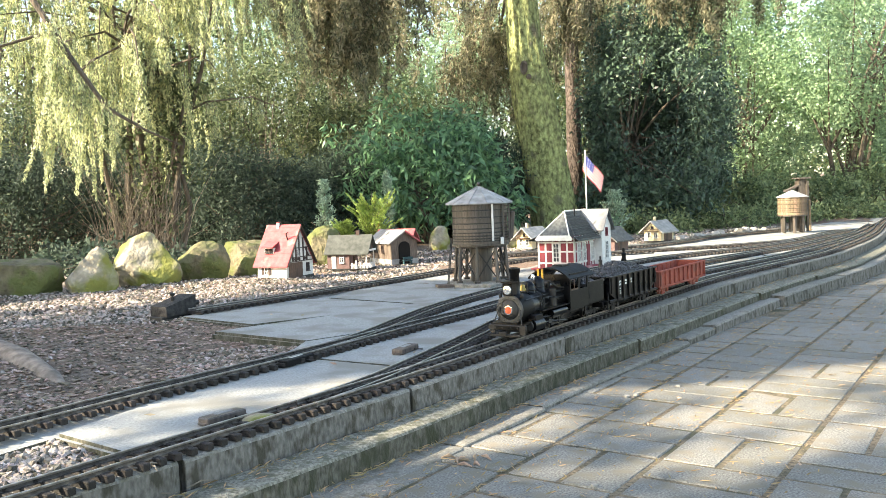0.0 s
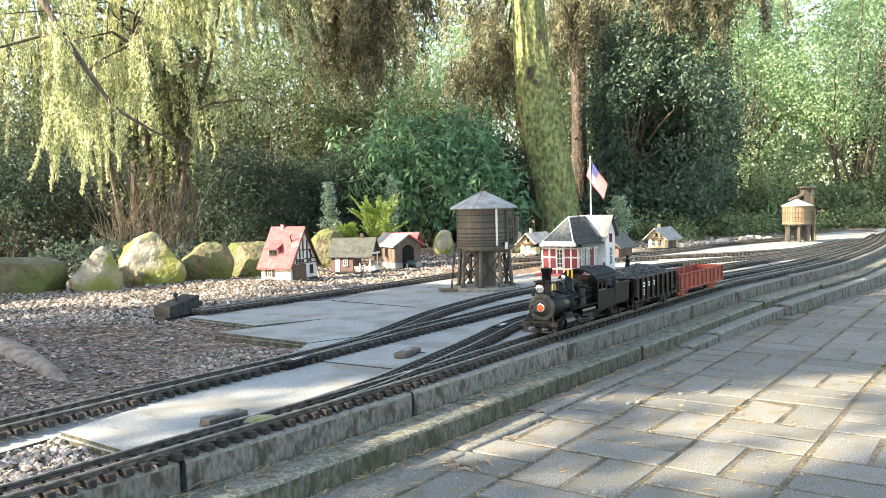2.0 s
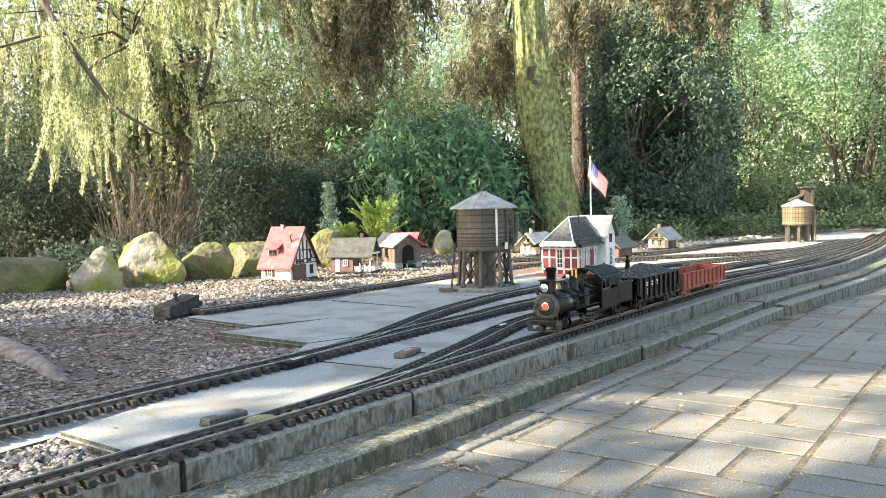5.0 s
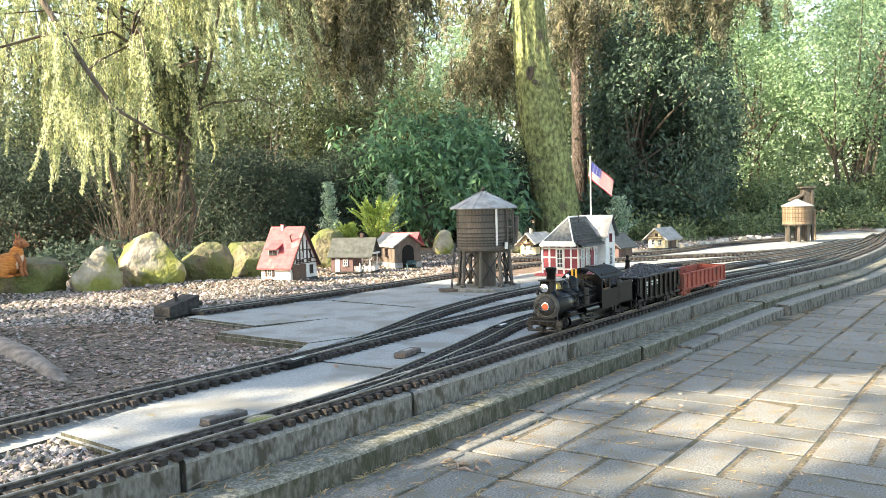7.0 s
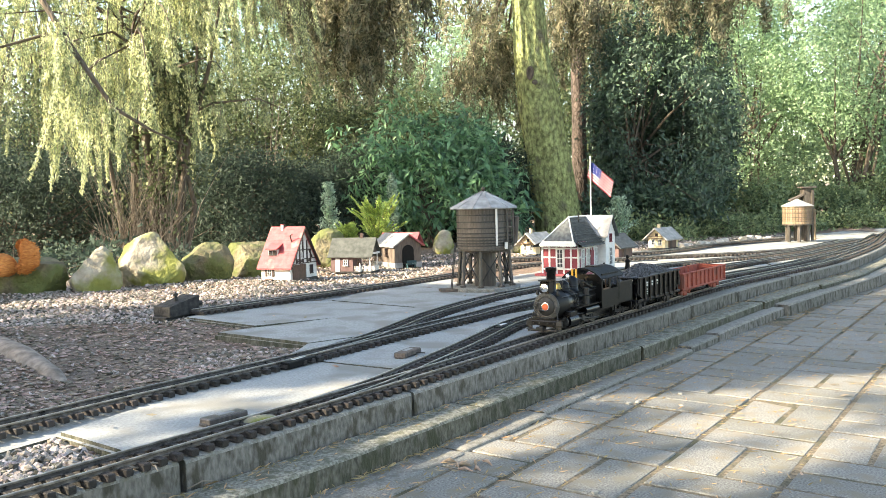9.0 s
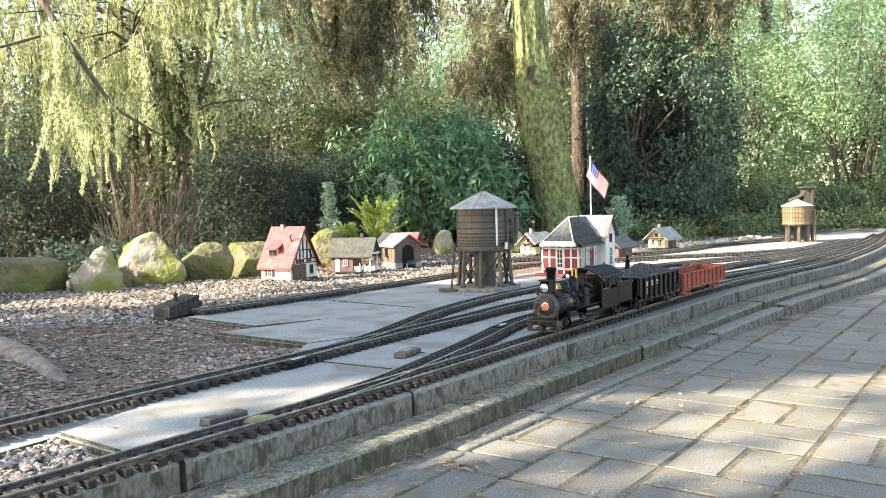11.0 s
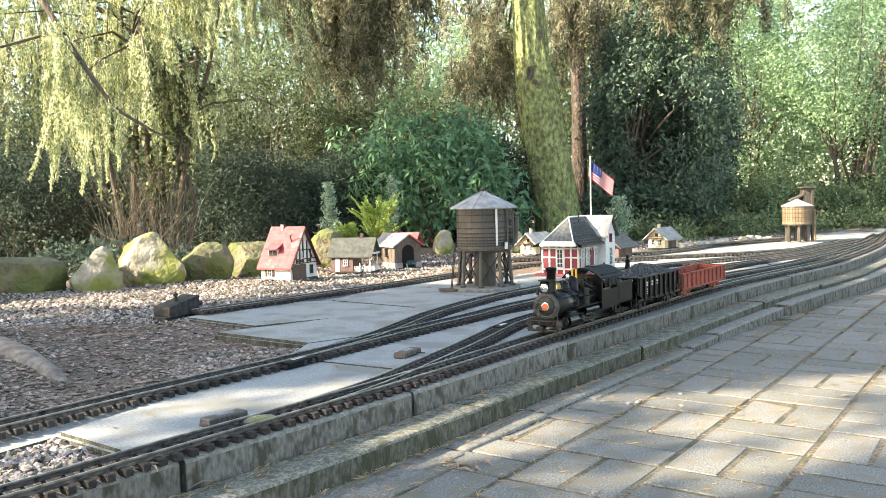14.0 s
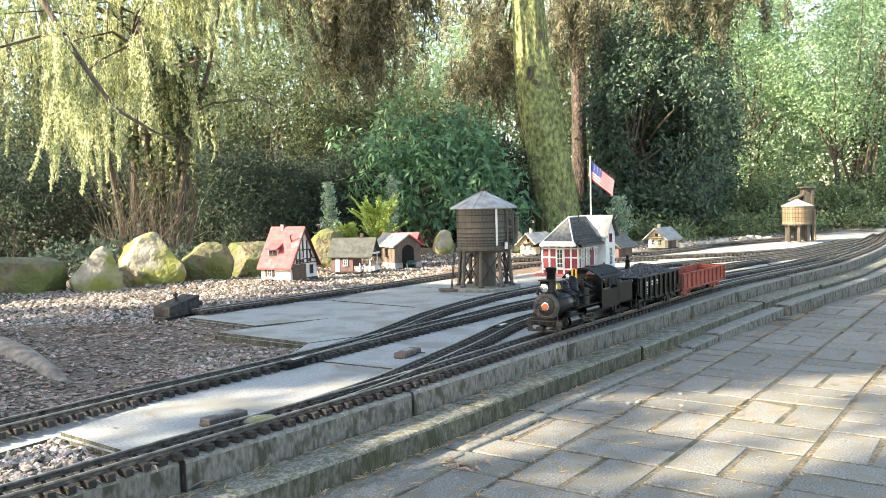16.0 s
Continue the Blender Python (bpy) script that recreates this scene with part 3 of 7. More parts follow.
def build_weeping():
    """The weeping tree: dark stems, arching limbs, and a tassel of leaves at every hand's width along them."""
    rng = random.Random(11)
    root = thing("weeping_tree", pose(-2.02, 6.0, -0.02), "weeping tree with long hanging pale green shoots and many stems", "tree")
    g, tw = Geo(), Geo()
    limbs = []
    # main stems
    for bx, by, tx, ty, h, r0 in ((-0.10, 0.05, -0.16, 0.1, 2.4, 0.026), (0.02, 0.0, 0.06, 0.0, 2.5, 0.034), (0.12, 0.05, 0.30, 0.15, 2.4, 0.030), (0.18, -0.05, 0.62, 0.05, 2.2, 0.020), (-0.16, 0.0, -0.52, 0.2, 2.3, 0.018), (0.08, 0.1, 0.16, 0.2, 2.4, 0.03), (0.24, 0.0, 0.40, -0.1, 2.0, 0.016)):
        b, t = Vector((bx, by, 0)), Vector((tx, ty, h))
        pts = [b] + [b.lerp(t, k / 5) + Vector((rng.uniform(-0.05, 0.05), rng.uniform(-0.05, 0.05), 0)) for k in range(1, 5)] + [t]
        g.tube(pts, [r0 * (1.25 - 0.2 * k) for k in range(6)], 9)
    # limbs that arch outwards and droop
    for k in range(40):
        a = rng.uniform(0, 2 * math.pi)
        z0 = rng.uniform(0.9, 2.3)
        b = Vector((rng.uniform(-0.15, 0.2), rng.uniform(-0.1, 0.15), z0))
        reach = rng.uniform(0.5, 1.25)
        side = Vector((math.cos(a) * reach * 1.05, math.sin(a) * reach * 0.95 - 0.15, 0))
        up = rng.uniform(0.12, 0.40)
        pts = [b, b + side * 0.3 + Vector((0, 0, up * 0.8)), b + side * 0.6 + Vector((rng.uniform(-0.06, 0.06), 0, up)), b + side * 0.85 + Vector((0, 0, up * 0.6)), b + side + Vector((0, 0, -rng.uniform(0.0, 0.3)))]
        r0 = rng.uniform(0.007, 0.014)
        g.tube(pts, [r0, r0 * 0.8, r0 * 0.6, r0 * 0.4, r0 * 0.15], 6)
        limbs.append(pts)
    # arching leader that reaches forward over the stones
    arch = [Vector((-0.2, -0.3, 1.75)), Vector((-0.10, -1.2, 1.72)), Vector((-0.04, -1.40, 1.50)), Vector((0.14, -1.42, 1.20)), Vector((0.32, -1.42, 0.92)), Vector((0.50, -1.36, 0.80)), Vector((0.66, -1.30, 0.72))]
    g.tube(arch, [0.022, 0.02, 0.017, 0.014, 0.011, 0.007, 0.003], 7)
    front = [Vector((0.0, -0.2, 1.45)), Vector((-0.25, -0.6, 1.5)), Vector((-0.55, -0.85, 1.35)), Vector((-0.8, -1.0, 1.15))]
    low_limb = [Vector((0.1, -0.2, 1.35)), Vector((0.15, -0.6, 1.4)), Vector((0.05, -0.9, 1.25)), Vector((-0.1, -1.05, 1.05))]
    for q in (front, low_limb):
        g.tube(q, [0.014, 0.011, 0.008, 0.003], 6)
    limbs += [arch[1:6], arch[2:], front, front, low_limb, low_limb]
    for k in range(230):
        a = rng.uniform(math.pi, 2 * math.pi) if rng.random() < 0.75 else rng.uniform(0, math.pi)
        r = rng.uniform(0.10, 0.38)
        b = Vector((rng.uniform(-0.25, 0.25), rng.uniform(-0.15, 0.1), 0))
        tip = b + Vector((math.cos(a) * r, math.sin(a) * r * 0.5, rng.uniform(0.25, 0.85)))
        tw.tube([b, b.lerp(tip, 0.5) + Vector((-math.cos(a) * 0.04, 0, 0.03)), tip], [0.003, 0.0022, 0.0008], 4)
    part("trunk", g, M_BARK, root, smooth=True)
    tagged(part("undergrowth", tw, M_TWIG, root, "bare pale shoots round the foot"), kind="stuff")
    strands, ps, as_, bs = Geo(), [], [], []
    for lim in limbs:
        length = sum((lim[i + 1] - lim[i]).length for i in range(len(lim) - 1))
        for k in range(int(length / 0.15)):
            u = rng.uniform(0.12, 0.999) * (len(lim) - 1)
            i = int(u)
            p = lim[i].lerp(lim[i + 1], u - i) + Vector((rng.gauss(0, 0.02), rng.gauss(0, 0.03), 0))
            out = Vector((p.x, p.y, 0)).normalized() * rng.uniform(0.0, 0.30)
            ln = rng.uniform(0.2, 0.75) * (1.35 if lim is front or lim is low_limb else 1.0)
            low = rng.uniform(0.28, 0.5) + (0.80 * p.x if p.x > 0 else -0.05 * p.x)
            ln = min(ln, max(0.10, p.z - low))
            if p.z < low:
                continue
            for q in range(rng.randrange(1, 4)):
                l2 = ln * rng.uniform(0.6, 1.0)
                d = Vector((rng.gauss(0, 0.07), rng.gauss(0, 0.07), -1)) + out * (0.5 + 0.5 * q)
                bend = Vector((rng.uniform(-0.04, 0.04), rng.uniform(-0.03, 0.03), 0.0))
                spine = [p + d * (l2 * t) + bend * math.sin(t * 3.1) for t in (0, 0.33, 0.66, 1.0)]
                strands.tube(spine, [0.0022, 0.0018, 0.0014, 0.0007], 3)
                n = int(l2 * 560)
                t = NR.uniform(0.03, 1, n) ** 0.85
                c = np.array([tuple(p + d * (l2 * w) + bend * math.sin(w * 3.1)) for w in t])
                ps.append(c + NR.normal(size=(n, 3)) * (0.004 + 0.010 * (1 - t)[:, None]))
                a = unit(NR.normal(size=(n, 3)) * 0.5 + np.array((0, 0, -0.8)))
                as_.append(a * NR.uniform(0.008, 0.019, (n, 1)))
                bs.append(unit(np.cross(a, NR.normal(size=(n, 3)))) * 0.0034)
    zs = rng.uniform(0.2, 0.3) + NR.uniform(0, 1, 90) * 1.3
    ivy = np.stack([0.08 + 0.12 * zs * 0.5 + NR.normal(0, 0.13, 90), NR.normal(-0.02, 0.06, 90), zs], 1)
    part("ivy", quads("ivy", *spray(ivy, 34, 0.05, 0.020, 0.011, 0.6), L_MID), None, root, "dark ivy leaves climbing the stems")
    tagged(part("hanging_shoot", strands, M_TWIG, root), kind="stuff")
    part("crown", quads("crown", np.vstack(ps), np.vstack(as_), np.vstack(bs), L_WEEP), None, root)


def spruce_boughs(root, g, spots, seed, per=420, twigs=16):
    """Hanging boughs: a limb with drooping needled twigs along its outer third."""
    rng = random.Random(seed)
    ps, as_, bs = [], [], []
    for start, end, hang in spots:
        start, end = Vector(start), Vector(end)
        mid = start.lerp(end, 0.5) + Vector((0, 0, 0.12))
        g.tube([start, mid, end], [0.032, 0.020, 0.006], 6)
        for k in range(twigs):
            t = rng.uniform(0.86, 1.02)
            p = mid.lerp(end, t * 2 - 1) + Vector((rng.gauss(0, 0.15), rng.gauss(0, 0.11), rng.gauss(0, 0.08)))
            ln = rng.uniform(0.25, 1.0) * hang
            d = Vector((rng.uniform(-0.22, 0.22), rng.uniform(-0.2, 0.2), -1))
            g.tube([p, p + d * ln * 0.5 + Vector((0.01, 0, 0)), p + d * ln], [0.005, 0.003, 0.001], 4)
            n = int(per * ln)
            u = NR.uniform(0, 1, n)
            c = np.array(p) + np.outer(u * ln, np.array(d)) + NR.normal(size=(n, 3)) * (0.020 + 0.024 * (1 - u)[:, None])
            a = unit(NR.normal(size=(n, 3)) * 0.8 + np.array((0, 0, -0.9)))
            ps.append(c)
            as_.append(a * NR.uniform(0.016, 0.040, (n, 1)))
            bs.append(unit(np.cross(a, NR.normal(size=(n, 3)))) * 0.0062)
    return quads("needles", np.vstack(ps), np.vstack(as_), np.vstack(bs), L_SPRUCE)


def trunk_geo(pts, radii, n=72, lump=0.05, seed=0):
    """A thick trunk with furrowed bark."""
    g = Geo()
    v, f, rows = [], [], 160
    pts = [Vector(p) for p in pts]
    for k in range(rows + 1):
        t = k / rows * (len(pts) - 1)
        i = min(int(t), len(pts) - 2)
        p = pts[i].lerp(pts[i + 1], t - i)
        r = radii[i] + (radii[i + 1] - radii[i]) * (t - i)
        for j in range(n):
            a = 2 * math.pi * j / n
            d = Vector((math.cos(a), math.sin(a), 0))
            q = 1 + lump * noise.noise((d.x * 3, d.y * 3, p.z * 2.2 + seed)) + lump * 0.7 * abs(noise.noise((d.x * 13, d.y * 13, p.z * 9 + seed)))
            v.append(p + d * r * q)
    for k in range(rows):
        for j in range(n):
            f.append((k * n + j, k * n + (j + 1) % n, (k + 1) * n + (j + 1) % n, (k + 1) * n + j))
    return g.add(v, f)


def build_spruce():
    root = thing("spruce_tree", pose(1.02, 7.7, 0), "tall spruce with a mossy trunk and dark hanging boughs", "tree")
    tr = trunk_geo([(0.07, 0, -0.05), (0.03, 0, 0.07), (0.006, 0, 0.22), (-0.056, 0, 0.62), (-0.13, 0, 1.11), (-0.2, 0, 1.6), (-0.223, 0, 2.08), (-0.4, 0.1, 5.5)], [0.30, 0.222, 0.203, 0.192, 0.184, 0.158, 0.134, 0.08], 120, 0.06)
    part("trunk", tr, M_MOSSBARK, root, smooth=True)
    hole = Geo().lathe([(0.010, -0.02), (0.036, -0.004), (0.042, 0.010), (0.028, 0.016), (0.022, 0.004)], 14, pose(-0.232, -0.166, 1.44, 80, 0, -18) @ Matrix.Diagonal((0.8, 1.5, 1, 1)))
    part("knot", hole, M_BARK, root, "dark oval knot hole", smooth=True)
    part("knot", Geo().lathe([(0.004, -0.03), (0.02, 0.0), (0.024, 0.012), (0.010, 0.020), (0.0, 0.021)], 12, pose(-0.195, -0.172, 1.36, 80, 0, -8)), M_BARK, root, smooth=True)
    g = Geo()
    spots = [((-0.2, 0, 3.1), (x - 1.02, y, 2.12), h * 0.9) for x, y, h in ((-1.20, -0.7, 0.65), (-1.00, -0.6, 0.98), (-0.80, -0.75, 1.18), (-0.62, -0.8, 1.22), (-0.42, -1.25, 1.05), (-0.20, -1.3, 0.75), (-0.86, -0.95, 1.0), (-0.72, -0.85, 1.0), (-0.30, -1.35, 0.85), (-1.05, -0.8, 0.7), (-0.52, -1.1, 1.1))]
    spots += [((-0.2, 0, 2.5), (x - 1.02, 0.25, z), h) for x, z, h in ((0.33, 1.60, 0.62), (0.48, 1.70, 0.80), (0.60, 1.75, 0.85), (0.36, 2.1, 0.5))]
    spots += [((-0.2, 0.1, 2.9), (x - 1.02, -0.4, 2.20), h) for x, h in ((1.80, 0.40), (2.10, 0.60), (2.36, 0.72), (2.72, 0.55))]
    part("crown", spruce_boughs(root, g, spots, 3), None, root)
    part("limb", g, M_BARK, root, smooth=True)
    two = thing("pine_tree", pose(1.43, 9.0, 0), "slender tree with reddish brown bark behind the spruce", "tree")
    part("trunk", trunk_geo([(0, 0, -0.05), (0.0, 0, 0.5), (0.0, 0, 1.8), (0.02, 0, 4.5)], [0.09, 0.078, 0.070, 0.05], 32, 0.10, 4), M_REDBARK, two, smooth=True)
    g2 = Geo()
    part("crown", spruce_boughs(two, g2, [((0, 0, 2.7), (x - 1.43, -0.6, 2.25), h) for x, h in ((1.26, 0.60), (1.44, 0.90), (1.52, 0.95))], 8), None, two)
    part("limb", g2, M_BARK, two, smooth=True)


def build_background():
    build_weeping()
    build_spruce()
    # dark evergreen shrubs behind the stones
    for k, (x, y, z, rx, rz) in enumerate([(-3.3, 6.9, 0.35, 0.75, 0.62), (-2.3, 7.3, 0.35, 0.7, 0.55), (-1.45, 6.9, 0.33, 0.6, 0.50), (-0.75, 7.4, 0.40, 0.6, 0.60), (0.35, 7.9, 0.35, 0.5, 0.5), (-4.3, 7.4, 0.5, 0.8, 0.8)]):
        shrub("evergreen_shrub", "dense dark green evergreen shrub in the shade", "shrub", x, y, z, rx, 0.45, rz, 360, 80, 0.065, 0.018, 0.0065, L_DARK, 20 + k, group="dark shrubs behind the stones")
    for k, (x, y, z, rx, rz, n) in enumerate([(-2.5, 8.5, 0.70, 0.75, 0.75, 300), (-1.6, 8.3, 0.72, 0.65, 0.78, 330), (-0.85, 8.5, 0.75, 0.65, 0.80, 330), (-0.15, 8.7, 0.70, 0.55, 0.75, 260), (-3.6, 8.4, 0.8, 0.8, 0.9, 300)]):
        shrub("thicket_shrub", "twiggy dull green shrub in the shade of the wood", "shrub", x, y, z, rx, 0.45, rz, n, 60, 0.08, 0.020, 0.008, L_MID, 120 + k, stems=14, barkm=M_TWIG, group="thicket behind the yard")
    shrub("rhododendron", "rhododendron with long glossy green leaves", "shrub", 0.0, 7.0, 0.52, 0.56, 0.40, 0.46, 240, 36, 0.065, 0.042, 0.012, L_RHODO, 31, droop=0.8)
    shrub("rhododendron", "low rhododendron with long glossy green leaves", "shrub", 0.30, 7.1, 0.40, 0.28, 0.35, 0.36, 110, 30, 0.06, 0.055, 0.015, L_RHODO, 32, droop=0.8)
    # big laurels
    shrub("laurel", "tall bushy laurel with blue-green leaves", "shrub", 1.88, 8.2, 1.02, 0.66, 0.55, 1.02, 640, 48, 0.07, 0.028, 0.0095, L_LAUREL, 33, stems=12, droop=0.7)
    shrub("laurel", "bushy laurel with blue-green leaves beside the yard", "shrub", 2.45, 8.6, 0.75, 0.55, 0.5, 0.75, 460, 52, 0.07, 0.028, 0.0095, L_LAUREL, 34, stems=9, droop=0.7)
    shrub("laurel", "low laurel at the edge of the yard", "shrub", 1.80, 7.75, 0.22, 0.45, 0.25, 0.24, 140, 34, 0.05, 0.035, 0.012, L_LAUREL, 35, stems=5)
    # light trees on the far side
    for k, (x, y, z, rx, rz, n) in enumerate([(3.5, 10.2, 1.7, 0.85, 1.3, 560), (4.6, 9.6, 1.8, 0.9, 1.3, 560), (5.4, 10.6, 1.5, 0.9, 1.5, 480), (3.0, 11.0, 2.2, 0.9, 1.1, 420), (4.1, 11.5, 1.0, 1.1, 0.9, 420)]):
        shrub("young_tree", "young tree with light green leaves and thin trunks", "tree", x, y, z, rx, 0.6, rz, n, 56, 0.085, 0.022, 0.010, L_LIGHT, 40 + k, stems=9, base=0.02, group="young trees beyond the yard")
    for k, (x, y, z, rx, rz, n) in enumerate([(2.9, 8.7, 0.22, 0.6, 0.28, 170), (3.9, 8.9, 0.20, 0.7, 0.26, 170), (4.9, 9.2, 0.22, 0.7, 0.3, 150)]):
        shrub("low_shrub", "low green shrub at the end of the yard", "shrub", x, y, z, rx, 0.3, rz, n, 34, 0.06, 0.026, 0.011, L_FAR, 50 + k, stems=5, group="low shrubs at the yard's end")
    for k, (x, y, rx) in enumerate([(1.75, 7.35, 0.4), (2.45, 7.75, 0.45), (3.2, 8.2, 0.5), (4.0, 8.6, 0.5)]):
        shrub("ground_cover", "low creeping green plants at the back of the yard", "shrub", x, y, 0.06, rx, 0.30, 0.10, 90, 34, 0.05, 0.020, 0.009, L_FAR, 150 + k, stems=4, group="low plants at the back of the yard")
    # dark leaves added to cover the sunlit soil behind the boulders
    shrub("ground_cover", "low dark plants added over lit soil behind the boulders", "shrub", -1.95, 5.1, 0.05, 0.55, 0.35, 0.10, 120, 40, 0.05, 0.018, 0.008, L_DARK, 158, stems=4, group="low plants at the back of the yard")
    # woodland behind
    for k, (x, y, z, rx, rz, n, lm) in enumerate([(-4.6, 9.0, 1.7, 1.1, 1.4, 420, L_FAR), (-3.2, 9.6, 1.5, 1.0, 1.5, 420, L_FAR), (-1.9, 9.4, 1.1, 0.8, 1.2, 360, L_FAR), (-0.9, 9.8, 1.3, 0.8, 1.2, 420, L_FAR), (0.1, 10.2, 1.25, 0.8, 1.1, 400, L_LIGHT),
                                             (0.9, 10.6, 1.3, 0.7, 1.3, 360, L_FAR), (2.0, 11.0, 1.6, 0.9, 1.5, 400, L_FAR), (-2.6, 11.5, 2.4, 1.4, 1.1, 340, L_LIGHT), (-0.4, 12.5, 2.2, 1.4, 1.0, 300, L_LIGHT), (1.6, 13.0, 2.6, 1.4, 1.2, 300, L_LIGHT)]):
        shrub("woodland_tree", "woodland tree with bare twigs and green leaves", "tree", x, y, z, rx, 0.7, rz, n, 46, 0.11, 0.021, 0.009, lm, 60 + k, stems=10, base=0.02, group="woodland trees")
    # distant woods close the view
    ps, as_, bs = spray(np.stack([NR.uniform(-16, 16, 2600), NR.uniform(14, 19, 2600), NR.uniform(0, 1, 2600) ** 1.4 * 5.5], 1), 20, 0.22, 0.10, 0.05)
    solo("distant_woods", quads("distant_woods", ps, as_, bs, L_FAR), None, "distant green woodland beyond the garden", "woods", kind="stuff")
    # small planted conifers and variegated bush near the houses
    for k, (x, y, z0, h, w, lm, label, cat) in enumerate([(-0.42, 5.6, 0.10, 0.33, 0.19, L_THUJA, "small bright golden green conifer behind the sheds", "conifer"), (-0.60, 5.55, 0.12, 0.14, 0.07, L_THUJA, "tiny golden green conifer seedling", "conifer"),
                                                          (-0.75, 5.8, 0.05, 0.48, 0.085, L_VARIEG, "slim bush with pale variegated leaves", "shrub"), (-0.35, 6.2, 0.1, 0.50, 0.05, L_VARIEG, "slender pale grey-green conifer shoot", "conifer"),
                                                          (1.40, 6.9, 0.0, 0.35, 0.16, L_VARIEG, "small blue-green fir at the yard's edge", "conifer")]):
        root = thing("dwarf_conifer" if cat == "conifer" else "variegated_bush", pose(x, y, 0), label, cat)
        ps, as_, bs = [], [], []
        g = Geo()
        g.tube([(0, 0, -0.03), (0, 0, z0 + h * 0.5), (0, 0, z0 + h * 0.95)], [0.012, 0.008, 0.002], 6)
        rng = random.Random(70 + k)
        golden = lm is L_THUJA
        for j in range(50 if golden else 60):
            t = rng.random() ** (1.2 if golden else 0.8)
            a = rng.uniform(0, 2 * math.pi)
            r = w * (1 - t * (0.45 if golden else 0.8)) * rng.uniform(0.6, 1.25)
            b = Vector((0, 0, z0 + h * t * (0.55 if golden else 0.92)))
            e = b + Vector((math.cos(a) * r, math.sin(a) * r, r * rng.uniform(0.5, 1.4)))
            g.tube([b, e], [0.003, 0.001], 3)
            axis = (np.array(e) - np.array(b)) / max((e - b).length, 1e-6)
            flat = np.cross(axis, np.array((math.sin(a), -math.cos(a), 0.3 * rng.uniform(-1, 1))))
            across = np.cross(axis, flat) + np.array((math.sin(a), -math.cos(a), 0)) * 0.2
            n = 120 if golden else 40
            u = NR.uniform(0.12, 1.05, (n, 1))
            if golden:
                sgn = np.where(NR.uniform(0, 1, (n, 1)) < 0.5, -1.0, 1.0)
                d = unit(axis + sgn * across * 0.9 + NR.normal(size=(n, 3)) * 0.12)
                c = np.array(b) + (np.array(e) - np.array(b)) * u + d * NR.uniform(0.0, 0.046, (n, 1)) * (1.2 - u)
            else:
                d = unit(axis + NR.normal(size=(n, 3)) * 0.5)
                c = np.array(b) + (np.array(e) - np.array(b)) * u + NR.normal(size=(n, 3)) * 0.010
            ps.append(c)
            as_.append(d * NR.uniform(0.008, 0.018, (n, 1)))
            bs.append(unit(np.cross(d, NR.normal(size=(n, 3)))) * (0.0044 if golden else 0.005))
        part("crown", quads("crown", np.vstack(ps), np.vstack(as_), np.vstack(bs), lm), None, root)
        part("trunk", g, M_TWIG, root)


def shade_tree(x, y, w, h0, h1, n, seed, per=30, spread=0.062):
    """A tree beside the garden, out of the view, whose crown shades the yard."""
    root = thing("shade_tree", pose(x, y, 0), "broad leafy tree beside the garden", "tree", "trees round the garden")
    r = np.random.default_rng(seed)
    pts = crown_points(int(n * 2.1), 0, 0, (h0 + h1) / 2, w, w, (h1 - h0) / 2, hollow=0.05, seed=seed)
    part("crown", quads("crown", *spray(pts, per, spread, 0.07, 0.035), L_CANOPY), None, root)
    part("trunk", Geo().tube([(0, 0, -0.1), (0.05, 0, h0), (0, 0.05, (h0 + h1) / 2), (0, 0, h1 * 0.95)], [0.2, 0.16, 0.1, 0.02], 12), M_BARK, root, smooth=True)
    return root


# ---------------------------------------------------------------- stones
M_ROCK = mat("mossy_boulder", (0.22, 0.19, 0.14), (0.43, 0.385, 0.30), 0.9, 18, 1.0, 45, c=(0.20, 0.205, 0.05), c_scale=7, c_cut=0.485, dist=0.012)
M_ROCK2 = mat("brown_boulder", (0.09, 0.075, 0.045), (0.23, 0.20, 0.12), 0.9, 16, 1.0, 60, c=(0.11, 0.125, 0.04), c_scale=9, c_cut=0.48, dist=0.012)


def boulder(x, y, z, w, d, h, seed, m, label, peak=0.0, flat=0.0, turn=0.0):
    """A weathered field stone: facets cut from a ball, then worn."""
    bm = bmesh.new()
    bmesh.ops.create_icosphere(bm, subdivisions=5, radius=1.0)
    rng = random.Random(seed)
    cuts = [(Vector((rng.gauss(0, 1), rng.gauss(0, 1), rng.gauss(0, 0.7))).normalized(), rng.uniform(0.62, 0.9)) for _ in range(11)]
    if flat:
        cuts.append((Vector((0.08, -0.1, 1)).normalized(), flat))
    for v in bm.verts:
        p = v.co.copy()
        for n, c in cuts:
            k = p.dot(n) - c
            if k > 0:
                p -= n * k * 0.92
        if peak and p.z > 0:
            q = 1 - 0.62 * p.z * abs(peak)
            p.x = p.x * q + 0.16 * p.z * peak
            p.y *= q
        p += v.co * (0.06 * noise.noise(p * 3 + Vector((seed, 0, 0))) + 0.025 * noise.noise(p * 9 + Vector((seed, 3, 0))) + 0.010 * noise.noise(p * 26))
        v.co = Vector((p.x * w / 2, p.y * d / 2, p.z * h * 0.62 + h * 0.40))
    top = max(v.co.z for v in bm.verts)
    wide = max(v.co.x for v in bm.verts) - min(v.co.x for v in bm.verts)
    for v in bm.verts:
        v.co.z *= h / top
        v.co.x *= w / wide
    me = bpy.data.meshes.new("boulder")
    bm.to_mesh(me)
    bm.free()
    me.shade_smooth()
    me.materials.append(m)
    ob = new("boulder", me)
    ob.matrix_basis = pose(x, y, z, 0, 0, turn)
    return tagged(ob, label, "boulder", "boulders round the yard")


